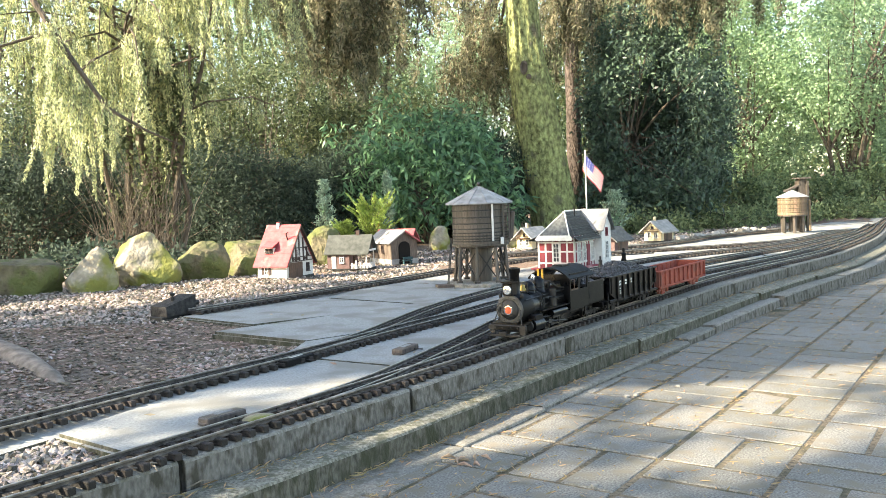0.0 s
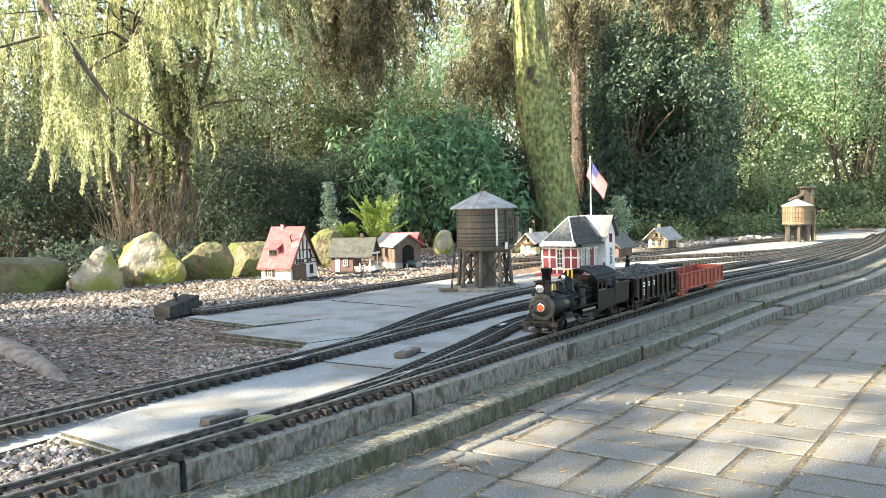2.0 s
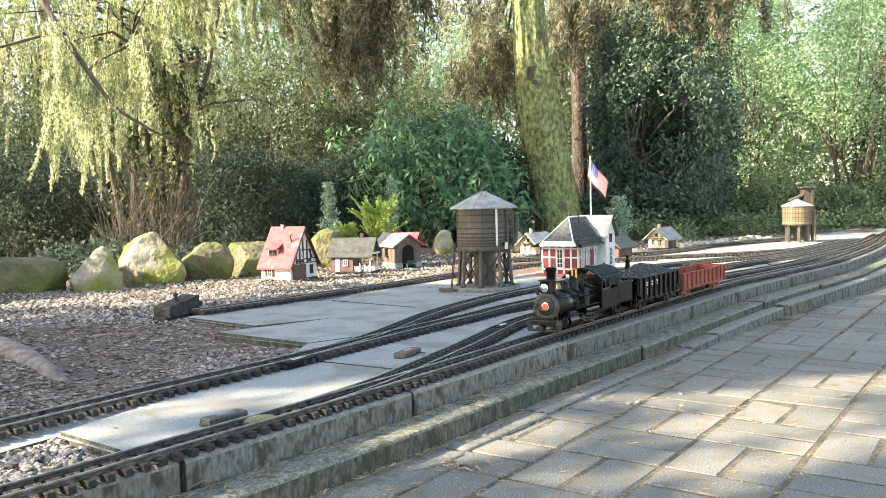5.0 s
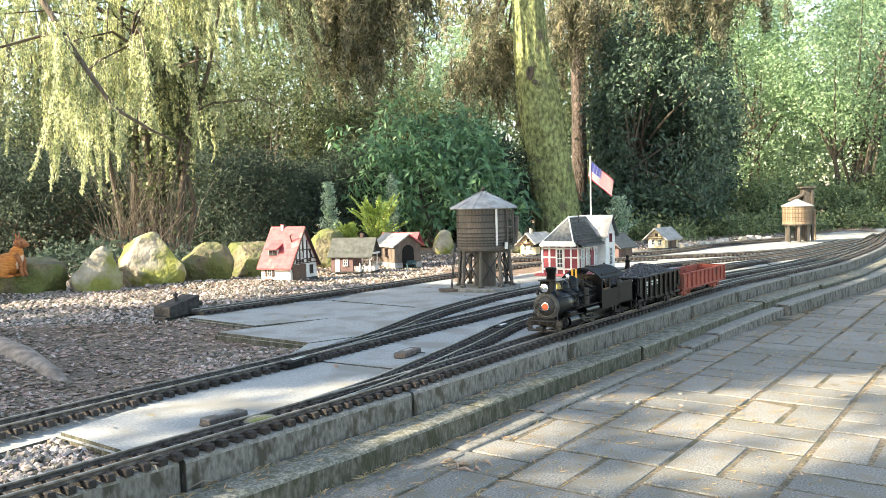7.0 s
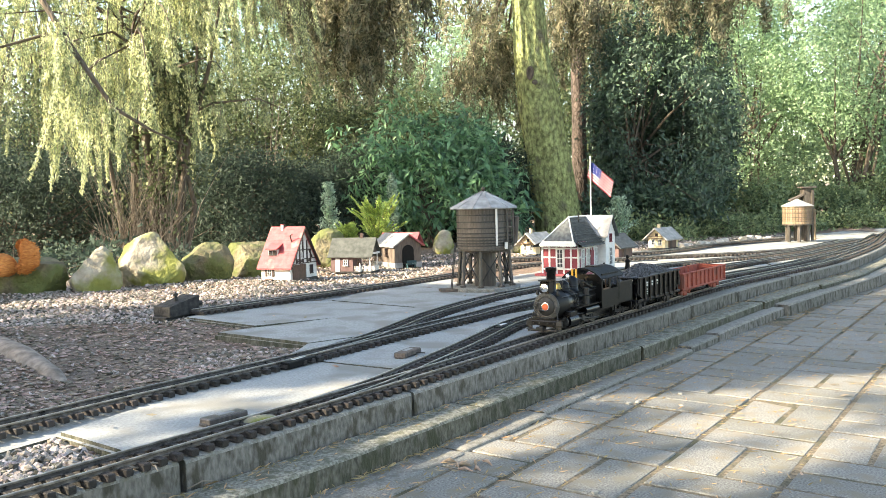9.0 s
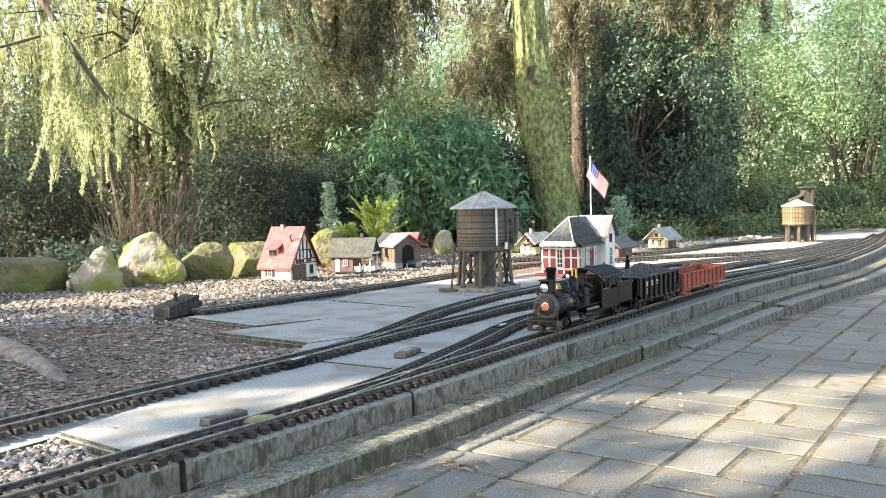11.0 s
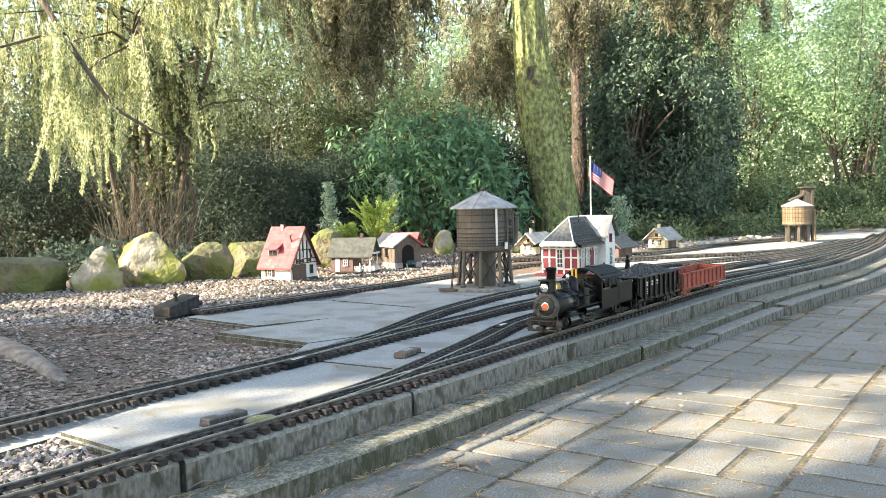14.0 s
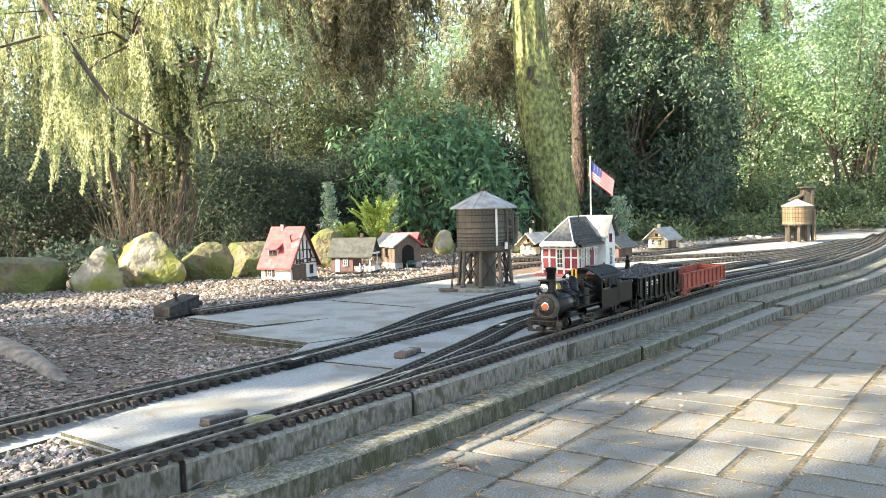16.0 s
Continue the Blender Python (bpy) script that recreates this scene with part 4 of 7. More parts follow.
def build_stones():
    boulder(-1.93, 4.0, -0.02, 0.44, 0.30, 0.185, 3, M_ROCK2, "long flat-topped mossy boulder on the gravel", flat=0.5, turn=4)
    boulder(-1.60, 4.02, -0.02, 0.24, 0.22, 0.225, 9, M_ROCK, "pointed yellow-green mossy boulder", peak=0.8)
    boulder(-1.44, 4.24, -0.02, 0.325, 0.26, 0.278, 12, M_ROCK, "large pale boulder with yellow-green moss", peak=0.55)
    boulder(-1.22, 4.45, -0.02, 0.275, 0.24, 0.213, 21, M_ROCK2, "rounded grey-green mossy boulder", turn=20)
    boulder(-1.04, 4.68, -0.02, 0.28, 0.24, 0.20, 27, M_ROCK2, "brown flat-topped mossy boulder", flat=0.55)
    boulder(-0.675, 5.15, -0.02, 0.235, 0.2, 0.248, 33, M_ROCK2, "rounded mossy boulder behind the houses")
    boulder(0.01, 6.05, -0.02, 0.155, 0.15, 0.19, 39, M_ROCK, "small mossy boulder behind the sheds", peak=0.3)
    boulder(0.515, 5.95, -0.02, 0.10, 0.12, 0.17, 42, M_ROCK, "small mossy boulder behind the station", peak=0.5)
    rng = random.Random(6)
    for k in range(16):
        t = k / 15
        x, y = 1.68 + 1.0 * t + rng.uniform(-0.03, 0.03), 6.25 + 0.85 * t + rng.uniform(-0.05, 0.08)
        s = rng.uniform(0.03, 0.085)
        boulder(x, y, -0.015, s, s * 0.8, s * 0.55, 80 + k, M_STONE_PALE, "small pale stone edging the yard", flat=0.7)


M_STONE_PALE = mat("pale_stone", (0.28, 0.26, 0.22), (0.48, 0.45, 0.40), 0.9, 30, 0.6, 90, vary=0.25)


def scatter(name, label, category, n, area, size, material, seed, flat=0.6, lift=0.0):
    """Loose pieces lying on the ground: a low eight-sided stone for each."""
    r = np.random.default_rng(seed)
    pts = area(r, n)
    k = len(pts)
    bm = bmesh.new()
    bmesh.ops.create_icosphere(bm, subdivisions=1, radius=1.0)
    base = np.array([tuple(q.co) for q in bm.verts])
    tri = np.array([[q.index for q in f.verts] for f in bm.faces])
    bm.free()
    m = len(base)
    v = base[None] * (1 + r.uniform(-0.28, 0.28, (k, m, 1)))
    v[:, :, 2] *= flat
    a = r.uniform(0, 2 * math.pi, k)
    ca, sa = np.cos(a)[:, None], np.sin(a)[:, None]
    sc = (size * r.uniform(0.5, 1.5, k) ** 1.5)[:, None]
    st = r.uniform(0.6, 1.0, k)[:, None]
    x = (v[:, :, 0] * ca - v[:, :, 1] * sa * st) * sc + pts[:, 0:1]
    y = (v[:, :, 0] * sa + v[:, :, 1] * ca * st) * sc + pts[:, 1:2]
    z = (v[:, :, 2] + v[:, :, 0] * r.normal(0, flat * 0.6, (k, 1)) + v[:, :, 1] * r.normal(0, flat * 0.6, (k, 1))) * sc + pts[:, 2:3] + lift
    me = bpy.data.meshes.new(name)
    me.from_pydata(np.stack([x, y, z], 2).reshape(-1, 3).tolist(), [], (tri[None] + m * np.arange(k)[:, None, None]).reshape(-1, 3).tolist())
    me.materials.append(material)
    return solo(name, me, None, label, category, kind="stuff")


BED_LEFT = np.array([(-1.10, 1.06), (-0.807, 1.492), (-0.63, 1.755), (-0.43, 2.084), (-0.368, 2.311), (-0.68, 2.553), (-0.592, 2.687), (-0.887, 2.942), (-0.66, 3.36), (-0.26, 3.93), (-0.06, 4.22), (0.2, 5.25), (0.6, 5.55), (1.6, 6.05), (2.4, 6.75), (3.9, 8.2)])


def on_gravel(r, n, y0=1.2, y1=6.2, thin=None):
    y = r.uniform(y0, y1, n)
    lim = np.interp(y, np.maximum.accumulate(BED_LEFT[:, 1]), BED_LEFT[:, 0])
    x = lim - 0.01 - r.uniform(0, 1, n) * np.maximum(0.05, lim + 0.60 * y)
    keep = np.ones(n, bool) if thin is None else r.uniform(0, 1, n) < np.array([thin(a, b) for a, b in zip(x, y)])
    x, y = x[keep], y[keep]
    return np.stack([x, y, [land(a, b) for a, b in zip(x, y)]], 1)


def build_litter():
    scatter("gravel", "pale loose gravel round the miniature houses", "gravel", 26000, lambda r, n: on_gravel(r, n, 2.9, 6.2), 0.0058, M_STONE, 1, lift=0.002)
    scatter("gravel", "small grey gravel beside the track", "gravel", 14000, lambda r, n: on_gravel(r, n, 1.25, 3.0, lambda x, y: 0.9 if x > -0.62 - 0.25 * noise.noise((x * 3, y * 3, 2)) else 0.07), 0.0045, M_STONE, 2)
    scatter("bark_mulch", "brown bark chips and dry leaves on the soil", "mulch", 16000, lambda r, n: on_gravel(r, n, 1.25, 5.0), 0.0048, M_CHIP, 3, flat=0.22, lift=0.002)

    scatter("bark_mulch", "broken bark and leaf pieces strewn on the soil", "mulch", 1300, lambda r, n: on_gravel(r, n, 1.25, 3.4), 0.0072, M_CHIP, 13, flat=0.2, lift=0.003)

    def rear(r, n):
        x, y = r.uniform(0.2, 3.0, n), r.uniform(5.1, 7.6, n)
        k = (y > np.interp(x, (0.2, 0.6, 1.6, 2.4, 3.9), (5.27, 5.57, 6.07, 6.77, 8.2))) & (y < 7.1 + 0.25 * x)
        return np.column_stack([x[k], y[k], [land(a, b) + 0.002 for a, b in zip(x[k], y[k])]])
    scatter("gravel", "grey gravel and debris behind the station", "gravel", 16000, rear, 0.0085, M_STONE, 15, flat=0.4)

    def patch(r, n):
        k = r.uniform(0, 1, (n, 2))
        p = np.array((-0.80, 1.215)) + k[:, :1] * np.array((0.14, 0.23)) + k[:, 1:] * np.array((0.19, -0.16))
        return np.column_stack([p, -0.018 + 0.006 * r.uniform(0, 1, n)])
    scatter("gravel", "pale coarse gravel filling a gap in the bed", "gravel", 2600, patch, 0.0056, M_STONE, 4)

    def joints(r, n):
        x, y = r.uniform(-0.2, 2.6, n), r.uniform(1.1, 4.5, n)
        k = np.array([0.142 < edge_side(a, b) < 0.75 and r.uniform() < 0.25 + 0.75 * math.exp(-((edge_side(a, b) - 0.15) / 0.12) ** 2) for a, b in zip(x, y)])
        x, y = x[k], y[k]
        return np.column_stack([x, y, [pave_z(a, b) + 0.001 for a, b in zip(x, y)]])
    r = np.random.default_rng(8)
    p = joints(r, 22000)
    a = r.uniform(0, math.pi, len(p))
    d = np.stack([np.cos(a), np.sin(a), np.zeros(len(p))], 1) * r.uniform(0.006, 0.02, (len(p), 1))
    w = np.stack([-np.sin(a), np.cos(a), np.full(len(p), 0.3)], 1) * 0.0009
    th = radians(34.08)
    dv, du, o = np.array((math.sin(th), math.cos(th))), np.array((math.cos(th), -math.sin(th))), np.array((0.369, 1.489))
    n = 32000
    uu = np.round(r.uniform(-6, 14, n)) * 0.2 + r.normal(0, 0.007, n)
    vv = r.uniform(-1.0, 5.0, n)
    cross = r.uniform(0, 1, n) < 0.42
    uu2, vv2 = r.uniform(-1.2, 2.8, n), np.round(r.uniform(-10, 50, n)) * 0.1 + r.normal(0, 0.006, n)
    uu, vv = np.where(cross, uu2, uu), np.where(cross, vv2, vv)
    loose = r.uniform(0, 1, n) < 0.3
    uu, vv = np.where(loose, r.uniform(-1.2, 2.8, n), uu), np.where(loose, r.uniform(-1.0, 5.0, n), vv)
    q = o + uu[:, None] * du + vv[:, None] * dv
    thick = np.array([noise.noise((x * 5, y * 5, 1.5)) > -0.02 and edge_side(x, y) > 0.145 for x, y in q])
    q = q[thick]
    tread = []
    for _ in range(2600):
        s = s_at(-0.6, 1.0) + r.uniform(0.0, 4.6)
        n1, z = ((r.uniform(0.014, 0.035) if r.uniform() < 0.7 else r.uniform(0.014, 0.07)), -0.042) if r.uniform() < 0.4 else ((r.uniform(0.088, 0.11) if r.uniform() < 0.6 else r.uniform(0.088, 0.133)), -0.083)
        x, y = offset_edge(s, n1)
        tread.append((x, y, z))
    p = np.vstack([p, np.column_stack([q, [pave_z(x, y) + 0.0008 for x, y in q]]), np.array(tread)])
    a = r.uniform(0, math.pi, len(p))
    d = np.stack([np.cos(a), np.sin(a), r.uniform(-0.15, 0.15, len(p))], 1) * r.uniform(0.004, 0.016, (len(p), 1))
    w = np.stack([-np.sin(a), np.cos(a), np.full(len(p), 0.3)], 1) * 0.0014
    m = mat("dry_needle", (0.22, 0.13, 0.05), (0.48, 0.34, 0.16), 0.9, 30, 0, island=0.4)
    solo("needle_litter", quads("needle_litter", p + np.array((0, 0, 0.0015)), d, w, m), None, "dry brown conifer needles strewn along the kerb", "needle litter", kind="stuff")
    # dead leaves
    def anywhere(r, n):
        out = []
        for _ in range(n):
            x, y = r.uniform(-1.6, 2.4), r.uniform(1.0, 5.0)
            e = edge_side(x, y)
            if e > 0.17:
                out.append((x, y, pave_z(x, y) + 0.004))
            elif e < -0.1 and x > np.interp(y, np.maximum.accumulate(BED_LEFT[:, 1]), BED_LEFT[:, 0]) + 0.05:
                if r.uniform() < 0.7:
                    out.append((x, y, 0.004))
            elif -0.01 > e:
                out.append((x, y, land(x, y) + 0.008))
            elif e < 0.06:
                out.append((x, y, -0.040))
        return np.array(out)
    p = anywhere(r, 620)
    a = r.uniform(0, 2 * math.pi, len(p))
    d = np.stack([np.cos(a), np.sin(a), r.uniform(-0.3, 0.3, len(p))], 1) * r.uniform(0.004, 0.011, (len(p), 1))
    w = np.stack([-np.sin(a), np.cos(a), r.uniform(-0.5, 0.5, len(p))], 1) * r.uniform(0.002, 0.005, (len(p), 1))
    m = mat("dead_leaf", (0.20, 0.12, 0.06), (0.48, 0.37, 0.24), 0.8, 30, 0, island=0.4)
    solo("fallen_leaves", quads("fallen_leaves", p, d, w, m), None, "scattered dry fallen leaves", "leaf litter", kind="stuff")


build_background()
# shrub added outside the view on the left to cast shade on the boulders
shrub("evergreen_shrub", "unseen bushy evergreen shrub that shades the boulders", "shrub", -3.0, 3.5, 0.42, 0.30, 0.36, 0.40, 300, 46, 0.06, 0.024, 0.011, L_DARK, 29, group="dark shrubs behind the stones")
build_stones()
build_litter()
U = Vector((SUN.x, SUN.y, 0)).normalized()
for off, far, wd, h0, h1, n, sd in ((2.55, 6.0, 0.95, 1.2, 5.6, 430, 1), (0.45, 6.0, 0.95, 0.6, 5.6, 190, 2), (-1.3, 6.5, 1.1, 0.4, 5.6, 185, 3)):
    c = Vector((0.33 * -off, 0.94 * off, 0)) + U * far
    shade_tree(c.x, c.y, wd, h0, h1, n, sd)


# ---------------------------------------------------------------- materials of the models
def paint(name, a, k=0.75, rough=0.6, metal=0.0, **kw):
    """Model paint or plastic with a little dirt."""
    return mat(name, tuple(x * k for x in a), a, rough, 60, 0.2, 400, metal, dist=0.001, **kw)


P_WHITE = paint("white_paint", (0.74, 0.72, 0.67), 0.85)
P_PLASTER = paint("white_plaster", (0.72, 0.70, 0.64), 0.85, 0.9)
P_RED = paint("dark_red_paint", (0.22, 0.028, 0.04), 0.75)
P_ROOFRED = mat("red_roof", (0.30, 0.055, 0.06), (0.43, 0.115, 0.12), 0.8, 30, 0.5, 300, c=(0.55, 0.30, 0.26), c_scale=12, c_cut=0.62, dist=0.001)
P_ROOFGREY = mat("grey_slate_roof", (0.045, 0.048, 0.047), (0.11, 0.115, 0.11), 0.8, 60, 0.4, 300, dist=0.001, vary=0.45)
P_ROOFMOSS = mat("mossy_grey_roof", (0.045, 0.049, 0.043), (0.095, 0.10, 0.09), 0.85, 40, 0.6, 200, dist=0.002)
P_TIMBER = paint("dark_timber", (0.06, 0.035, 0.028), 0.6)
P_BROWN = paint("brown_door", (0.13, 0.075, 0.05), 0.6)
P_PINK = paint("faded_red_wall", (0.155, 0.095, 0.088), 0.7, 0.85)
P_WOODWALL = mat("grey_brown_planks", (0.085, 0.064, 0.05), (0.165, 0.128, 0.10), 0.85, 40, 0.5, 160, stretch=(4, 4, 0.6), dist=0.001)
P_TANK = mat("tank_planks", (0.048, 0.040, 0.033), (0.115, 0.097, 0.08), 0.4, 40, 0.4, 160, stretch=(3, 3, 0.4), dist=0.001, vary=0.25)
P_TANK2 = mat("pale_tank_planks", (0.13, 0.09, 0.055), (0.25, 0.18, 0.115), 0.7, 40, 0.4, 160, dist=0.001, vary=0.25)
P_TIN = mat("grey_tin_roof", (0.20, 0.197, 0.185), (0.36, 0.35, 0.33), 0.65, 30, 0.2, 200, vary=0.12)
P_IRON = paint("dark_iron", (0.05, 0.048, 0.045), 0.6, 0.5, 0.6)
P_BLACK = paint("black_loco_paint", (0.0032, 0.0032, 0.0036), 0.6, 0.30, spec=0.26)
P_GREYBLACK = paint("grey_black_paint", (0.0085, 0.008, 0.0075), 0.7, 0.5, spec=0.14)
P_STEEL = paint("grey_steel", (0.055, 0.053, 0.05), 0.5, 0.5, 0.5)
P_DOOR = paint("smokebox_grey", (0.10, 0.097, 0.088), 0.5, 0.55, 0.3)
P_BUFFER = mat("weathered_black_block", (0.012, 0.011, 0.010), (0.06, 0.055, 0.05), 0.85, 70, 1.0, 180, dist=0.003)
P_BRASS = paint("brass", (0.55, 0.38, 0.12), 0.7, 0.35, 0.9)
P_ORANGE = paint("orange_plate", (0.75, 0.13, 0.045), 0.9, 0.5)
P_YELLOW = paint("yellow_whistle", (0.80, 0.42, 0.05), 0.9, 0.5)
P_OXIDE = mat("oxide_red_paint", (0.22, 0.045, 0.028), (0.36, 0.085, 0.05), 0.75, 50, 0.3, 300, c=(0.17, 0.06, 0.04), c_scale=16, c_cut=0.6)
P_COAL = mat("coal", (0.02, 0.02, 0.022), (0.10, 0.10, 0.105), 0.45, 130, 1.0, 240, dist=0.004, island=0.5)
P_GLASS = paint("dark_pane", (0.05, 0.055, 0.06), 0.8, 0.12)
P_LENS = paint("bright_lens", (0.85, 0.86, 0.85), 0.95, 0.08, 0.8)
P_CREAM = paint("cream_wall", (0.66, 0.54, 0.34), 0.85, 0.8)
P_BLUE = paint("flag_blue", (0.012, 0.022, 0.13), 0.9, 0.8)
P_FLAGRED = paint("flag_red", (0.27, 0.012, 0.028), 0.9, 0.8)
P_FLAGWHITE = paint("flag_white", (0.36, 0.35, 0.36), 0.95, 0.8)
P_TEAL = paint("teal_paint", (0.02, 0.062, 0.07), 0.8)
P_FUR = mat("orange_fur", (0.42, 0.13, 0.03), (0.66, 0.27, 0.07), 0.85, 70, 0.8, 260, stretch=(1, 1, 3), dist=0.004)
P_FURDARK = mat("brown_fur", (0.20, 0.07, 0.03), (0.38, 0.15, 0.06), 0.85, 70, 0.8, 260, dist=0.003)
P_FURPALE = paint("pale_fur", (0.70, 0.55, 0.40), 0.85, 0.9)


# ---------------------------------------------------------------- miniature buildings
def window(parent, m, w, h, frame_m=None, bars=(1, 2), wall=0.004):
    """A window on a wall whose outside faces the local -y; the origin is its centre."""
    frame_m = frame_m or P_WHITE
    wn_ = part("window", Geo().box(0, 0.001, 0, w * 0.96, 0.002, h * 0.96), P_GLASS, parent, m=m)
    g, b = Geo(), w * 0.11
    for sx in (-1, 1):
        g.box(sx * (w - b) / 2, -0.001, 0, b, wall, h)
    for sz in (-1, 1):
        g.box(0, -0.001, sz * (h - b) / 2, w - 2 * b, wall * 0.96, b)
    for i in range(bars[0]):
        g.box(-w / 2 + w * (i + 1) / (bars[0] + 1), -0.0008, 0, b * 0.6, wall * 0.8, h - 2 * b)
    for i in range(bars[1]):
        g.box(0, -0.0006, -h / 2 + h * (i + 1) / (bars[1] + 1), w - 2 * b, wall * 0.7, b * 0.6)
    part("window_frame", g, frame_m, wn_)
    part("window_sill", Geo().box(0, -0.003, -h / 2 - 0.0012, w * 1.12, 0.007, 0.0024), frame_m, wn_)
    return wn_


def gable_roof(w, d, z0, z1, over=0.012, thick=0.005, side=-1):
    """One slope of a roof whose ridge runs along x over the middle of the depth d; side -1 is the front slope."""
    k = (z1 - z0) / (d / 2)
    a = over
    ye, ze = -a, z0 - a * k
    ym, zm = d / 2, z1
    prof = [(ye, ze), (ym, zm), (ym, zm + thick * 1.6), (ye - thick * 0.2, ze + thick * 1.3)]
    if side > 0:
        prof = [(d - y, z) for y, z in prof]
    v = [(-a, y, z) for y, z in prof] + [(w + a, y, z) for y, z in prof]
    f = [(0, 1, 2, 3), (7, 6, 5, 4)] + [(i, 4 + i, 4 + (i + 1) % 4, (i + 1) % 4) for i in range(4)]
    return Geo().add(v, f)


def gable_body(w, d, z0, z1):
    """Walls with gables at both x ends."""
    v = []
    for x in (0, w):
        v += [(x, 0, 0), (x, d, 0), (x, d, z0), (x, d / 2, z1), (x, 0, z0)]
    f = [(0, 1, 2, 3, 4), (9, 8, 7, 6, 5), (0, 4, 9, 5), (1, 6, 7, 2), (4, 3, 8, 9), (3, 2, 7, 8), (0, 5, 6, 1)]
    return Geo().add(v, f)


def build_house():
    """White half-timbered house with a steep red roof."""
    w, d, z0, z1 = 0.165, 0.235, 0.085, 0.255
    root = thing("miniature_house", pose(-0.884, 4.215, 0.0, 0, 0, -24), "white half-timbered miniature house with a steep red roof", "model house")
    part("wall", gable_body(w, d, z0, z1), P_PLASTER, root)
    part("plinth", Geo().box(w / 2, d / 2, 0.004, w + 0.006, d + 0.006, 0.016), P_STEEL, root)
    for s in (-1, 1):
        r = part("roof", gable_roof(w, d, z0, z1, 0.016, 0.006, s), P_ROOFRED, root)
    k = (z1 - z0) / (d / 2)
    for j in range(11):
        y = -0.012 + j * 0.012
        part("tile_row", Geo().box(w / 2, y, z0 + y * k + 0.0085, w + 0.032, 0.0016, 0.0022, None), P_ROOFRED, r)
    ch = part("chimney", Geo().box(0.055, d * 0.47, z1 + 0.004, 0.012, 0.012, 0.028, ch=0.001), P_PLASTER, root)
    part("chimney_pot", Geo().box(0.055, d * 0.47, z1 + 0.020, 0.015, 0.015, 0.004), P_ROOFRED, ch)
    # dormer on the front slope
    dm = part("dormer", Geo().box(0.055, 0.048, 0.138, 0.05, 0.05, 0.034), P_PLASTER, root)
    part("dormer_roof", Geo().add([(0.022, 0.005, 0.160), (0.088, 0.005, 0.160), (0.088, 0.088, 0.198), (0.022, 0.088, 0.198), (0.022, 0.005, 0.155), (0.088, 0.005, 0.155), (0.088, 0.088, 0.190), (0.022, 0.088, 0.190)],
                                  [(0, 1, 2, 3), (7, 6, 5, 4), (0, 4, 5, 1), (1, 5, 6, 2), (2, 6, 7, 3), (3, 7, 4, 0)]), P_ROOFRED, dm)
    window(dm, pose(0.043, 0.0225, 0.140), 0.018, 0.022, P_TIMBER, (1, 1))
    window(dm, pose(0.067, 0.0225, 0.140), 0.018, 0.022, P_TIMBER, (1, 1))
    part("roof_pipe", Geo().cyl((0.135, 0.072, 0.18), (0.135, 0.055, 0.222), 0.003).cyl((0.135, 0.055, 0.222), (0.150, 0.050, 0.228), 0.003), P_IRON, root)
    # front wall
    window(root, pose(0.050, -0.001, 0.045), 0.024, 0.036, P_WHITE, (1, 1))
    for x in (0.031, 0.069):
        part("shutter", Geo().box(x, -0.003, 0.045, 0.013, 0.003, 0.036), P_TIMBER, root)
    part("bench", Geo().box(0.05, -0.012, 0.014, 0.04, 0.012, 0.004).box(0.034, -0.012, 0.007, 0.003, 0.01, 0.012).box(0.066, -0.012, 0.007, 0.003, 0.01, 0.012), P_BROWN, root)
    # timber gable facing the sheds
    def beam(y0, zz0, y1, zz1, t=0.0085):
        a, b = Vector((w + 0.0015, y0, zz0)), Vector((w + 0.0015, y1, zz1))
        m = Matrix.Translation((a + b) / 2) @ (b - a).to_track_quat("Z", "X").to_matrix().to_4x4()
        part("timber", Geo().box(0, 0, 0, 0.004, t, (b - a).length, m), P_TIMBER, root)
    for z in (0.085, 0.105, 0.150):
        half = d / 2 * (1 - max(0, z - z0) / (z1 - z0))
        beam(d / 2 - half, z, d / 2 + half, z, 0.008)
    for y in (0.055, 0.085, 0.115, 0.150, 0.180):
        top = z0 + (z1 - z0) * (1 - abs(y - d / 2) / (d / 2))
        beam(y, 0.085, y, min(top, 0.15) if y in (0.055, 0.180) else top - 0.01)
    for y in (0.055, 0.085, 0.150):
        beam(y, 0.087, y + 0.03, 0.104, 0.004)
        beam(y + 0.03, 0.087, y, 0.104, 0.004)
    beam(0.04, 0.105, 0.07, 0.15)
    beam(0.195, 0.105, 0.165, 0.15)
    for s in (-1, 1):
        a, b = Vector((w + 0.014, d / 2 + s * (d / 2 + 0.012), z0 - 0.018)), Vector((w + 0.014, d / 2, z1 + 0.001))
        mb = Matrix.Translation((a + b) / 2) @ (b - a).to_track_quat("Z", "X").to_matrix().to_4x4()
        part("bargeboard", Geo().box(0, 0, 0, 0.004, 0.013, (b - a).length, mb), P_TIMBER, root, "dark timber bargeboard")
    window(root, pose(w + 0.001, 0.100, 0.125, 0, 0, 90), 0.020, 0.03, P_WHITE, (1, 1))
    door = part("garage_door", Geo().box(w + 0.002, 0.075, 0.042, 0.006, 0.11, 0.078), P_BROWN, root, "brown planked garage door")
    for j in range(7):
        part("plank", Geo().box(w + 0.0055, 0.025 + j * 0.0165, 0.042, 0.002, 0.015, 0.076), P_BROWN, door)
    window(root, pose(w + 0.001, 0.185, 0.052, 0, 0, 90), 0.028, 0.042, P_TIMBER, (1, 2))


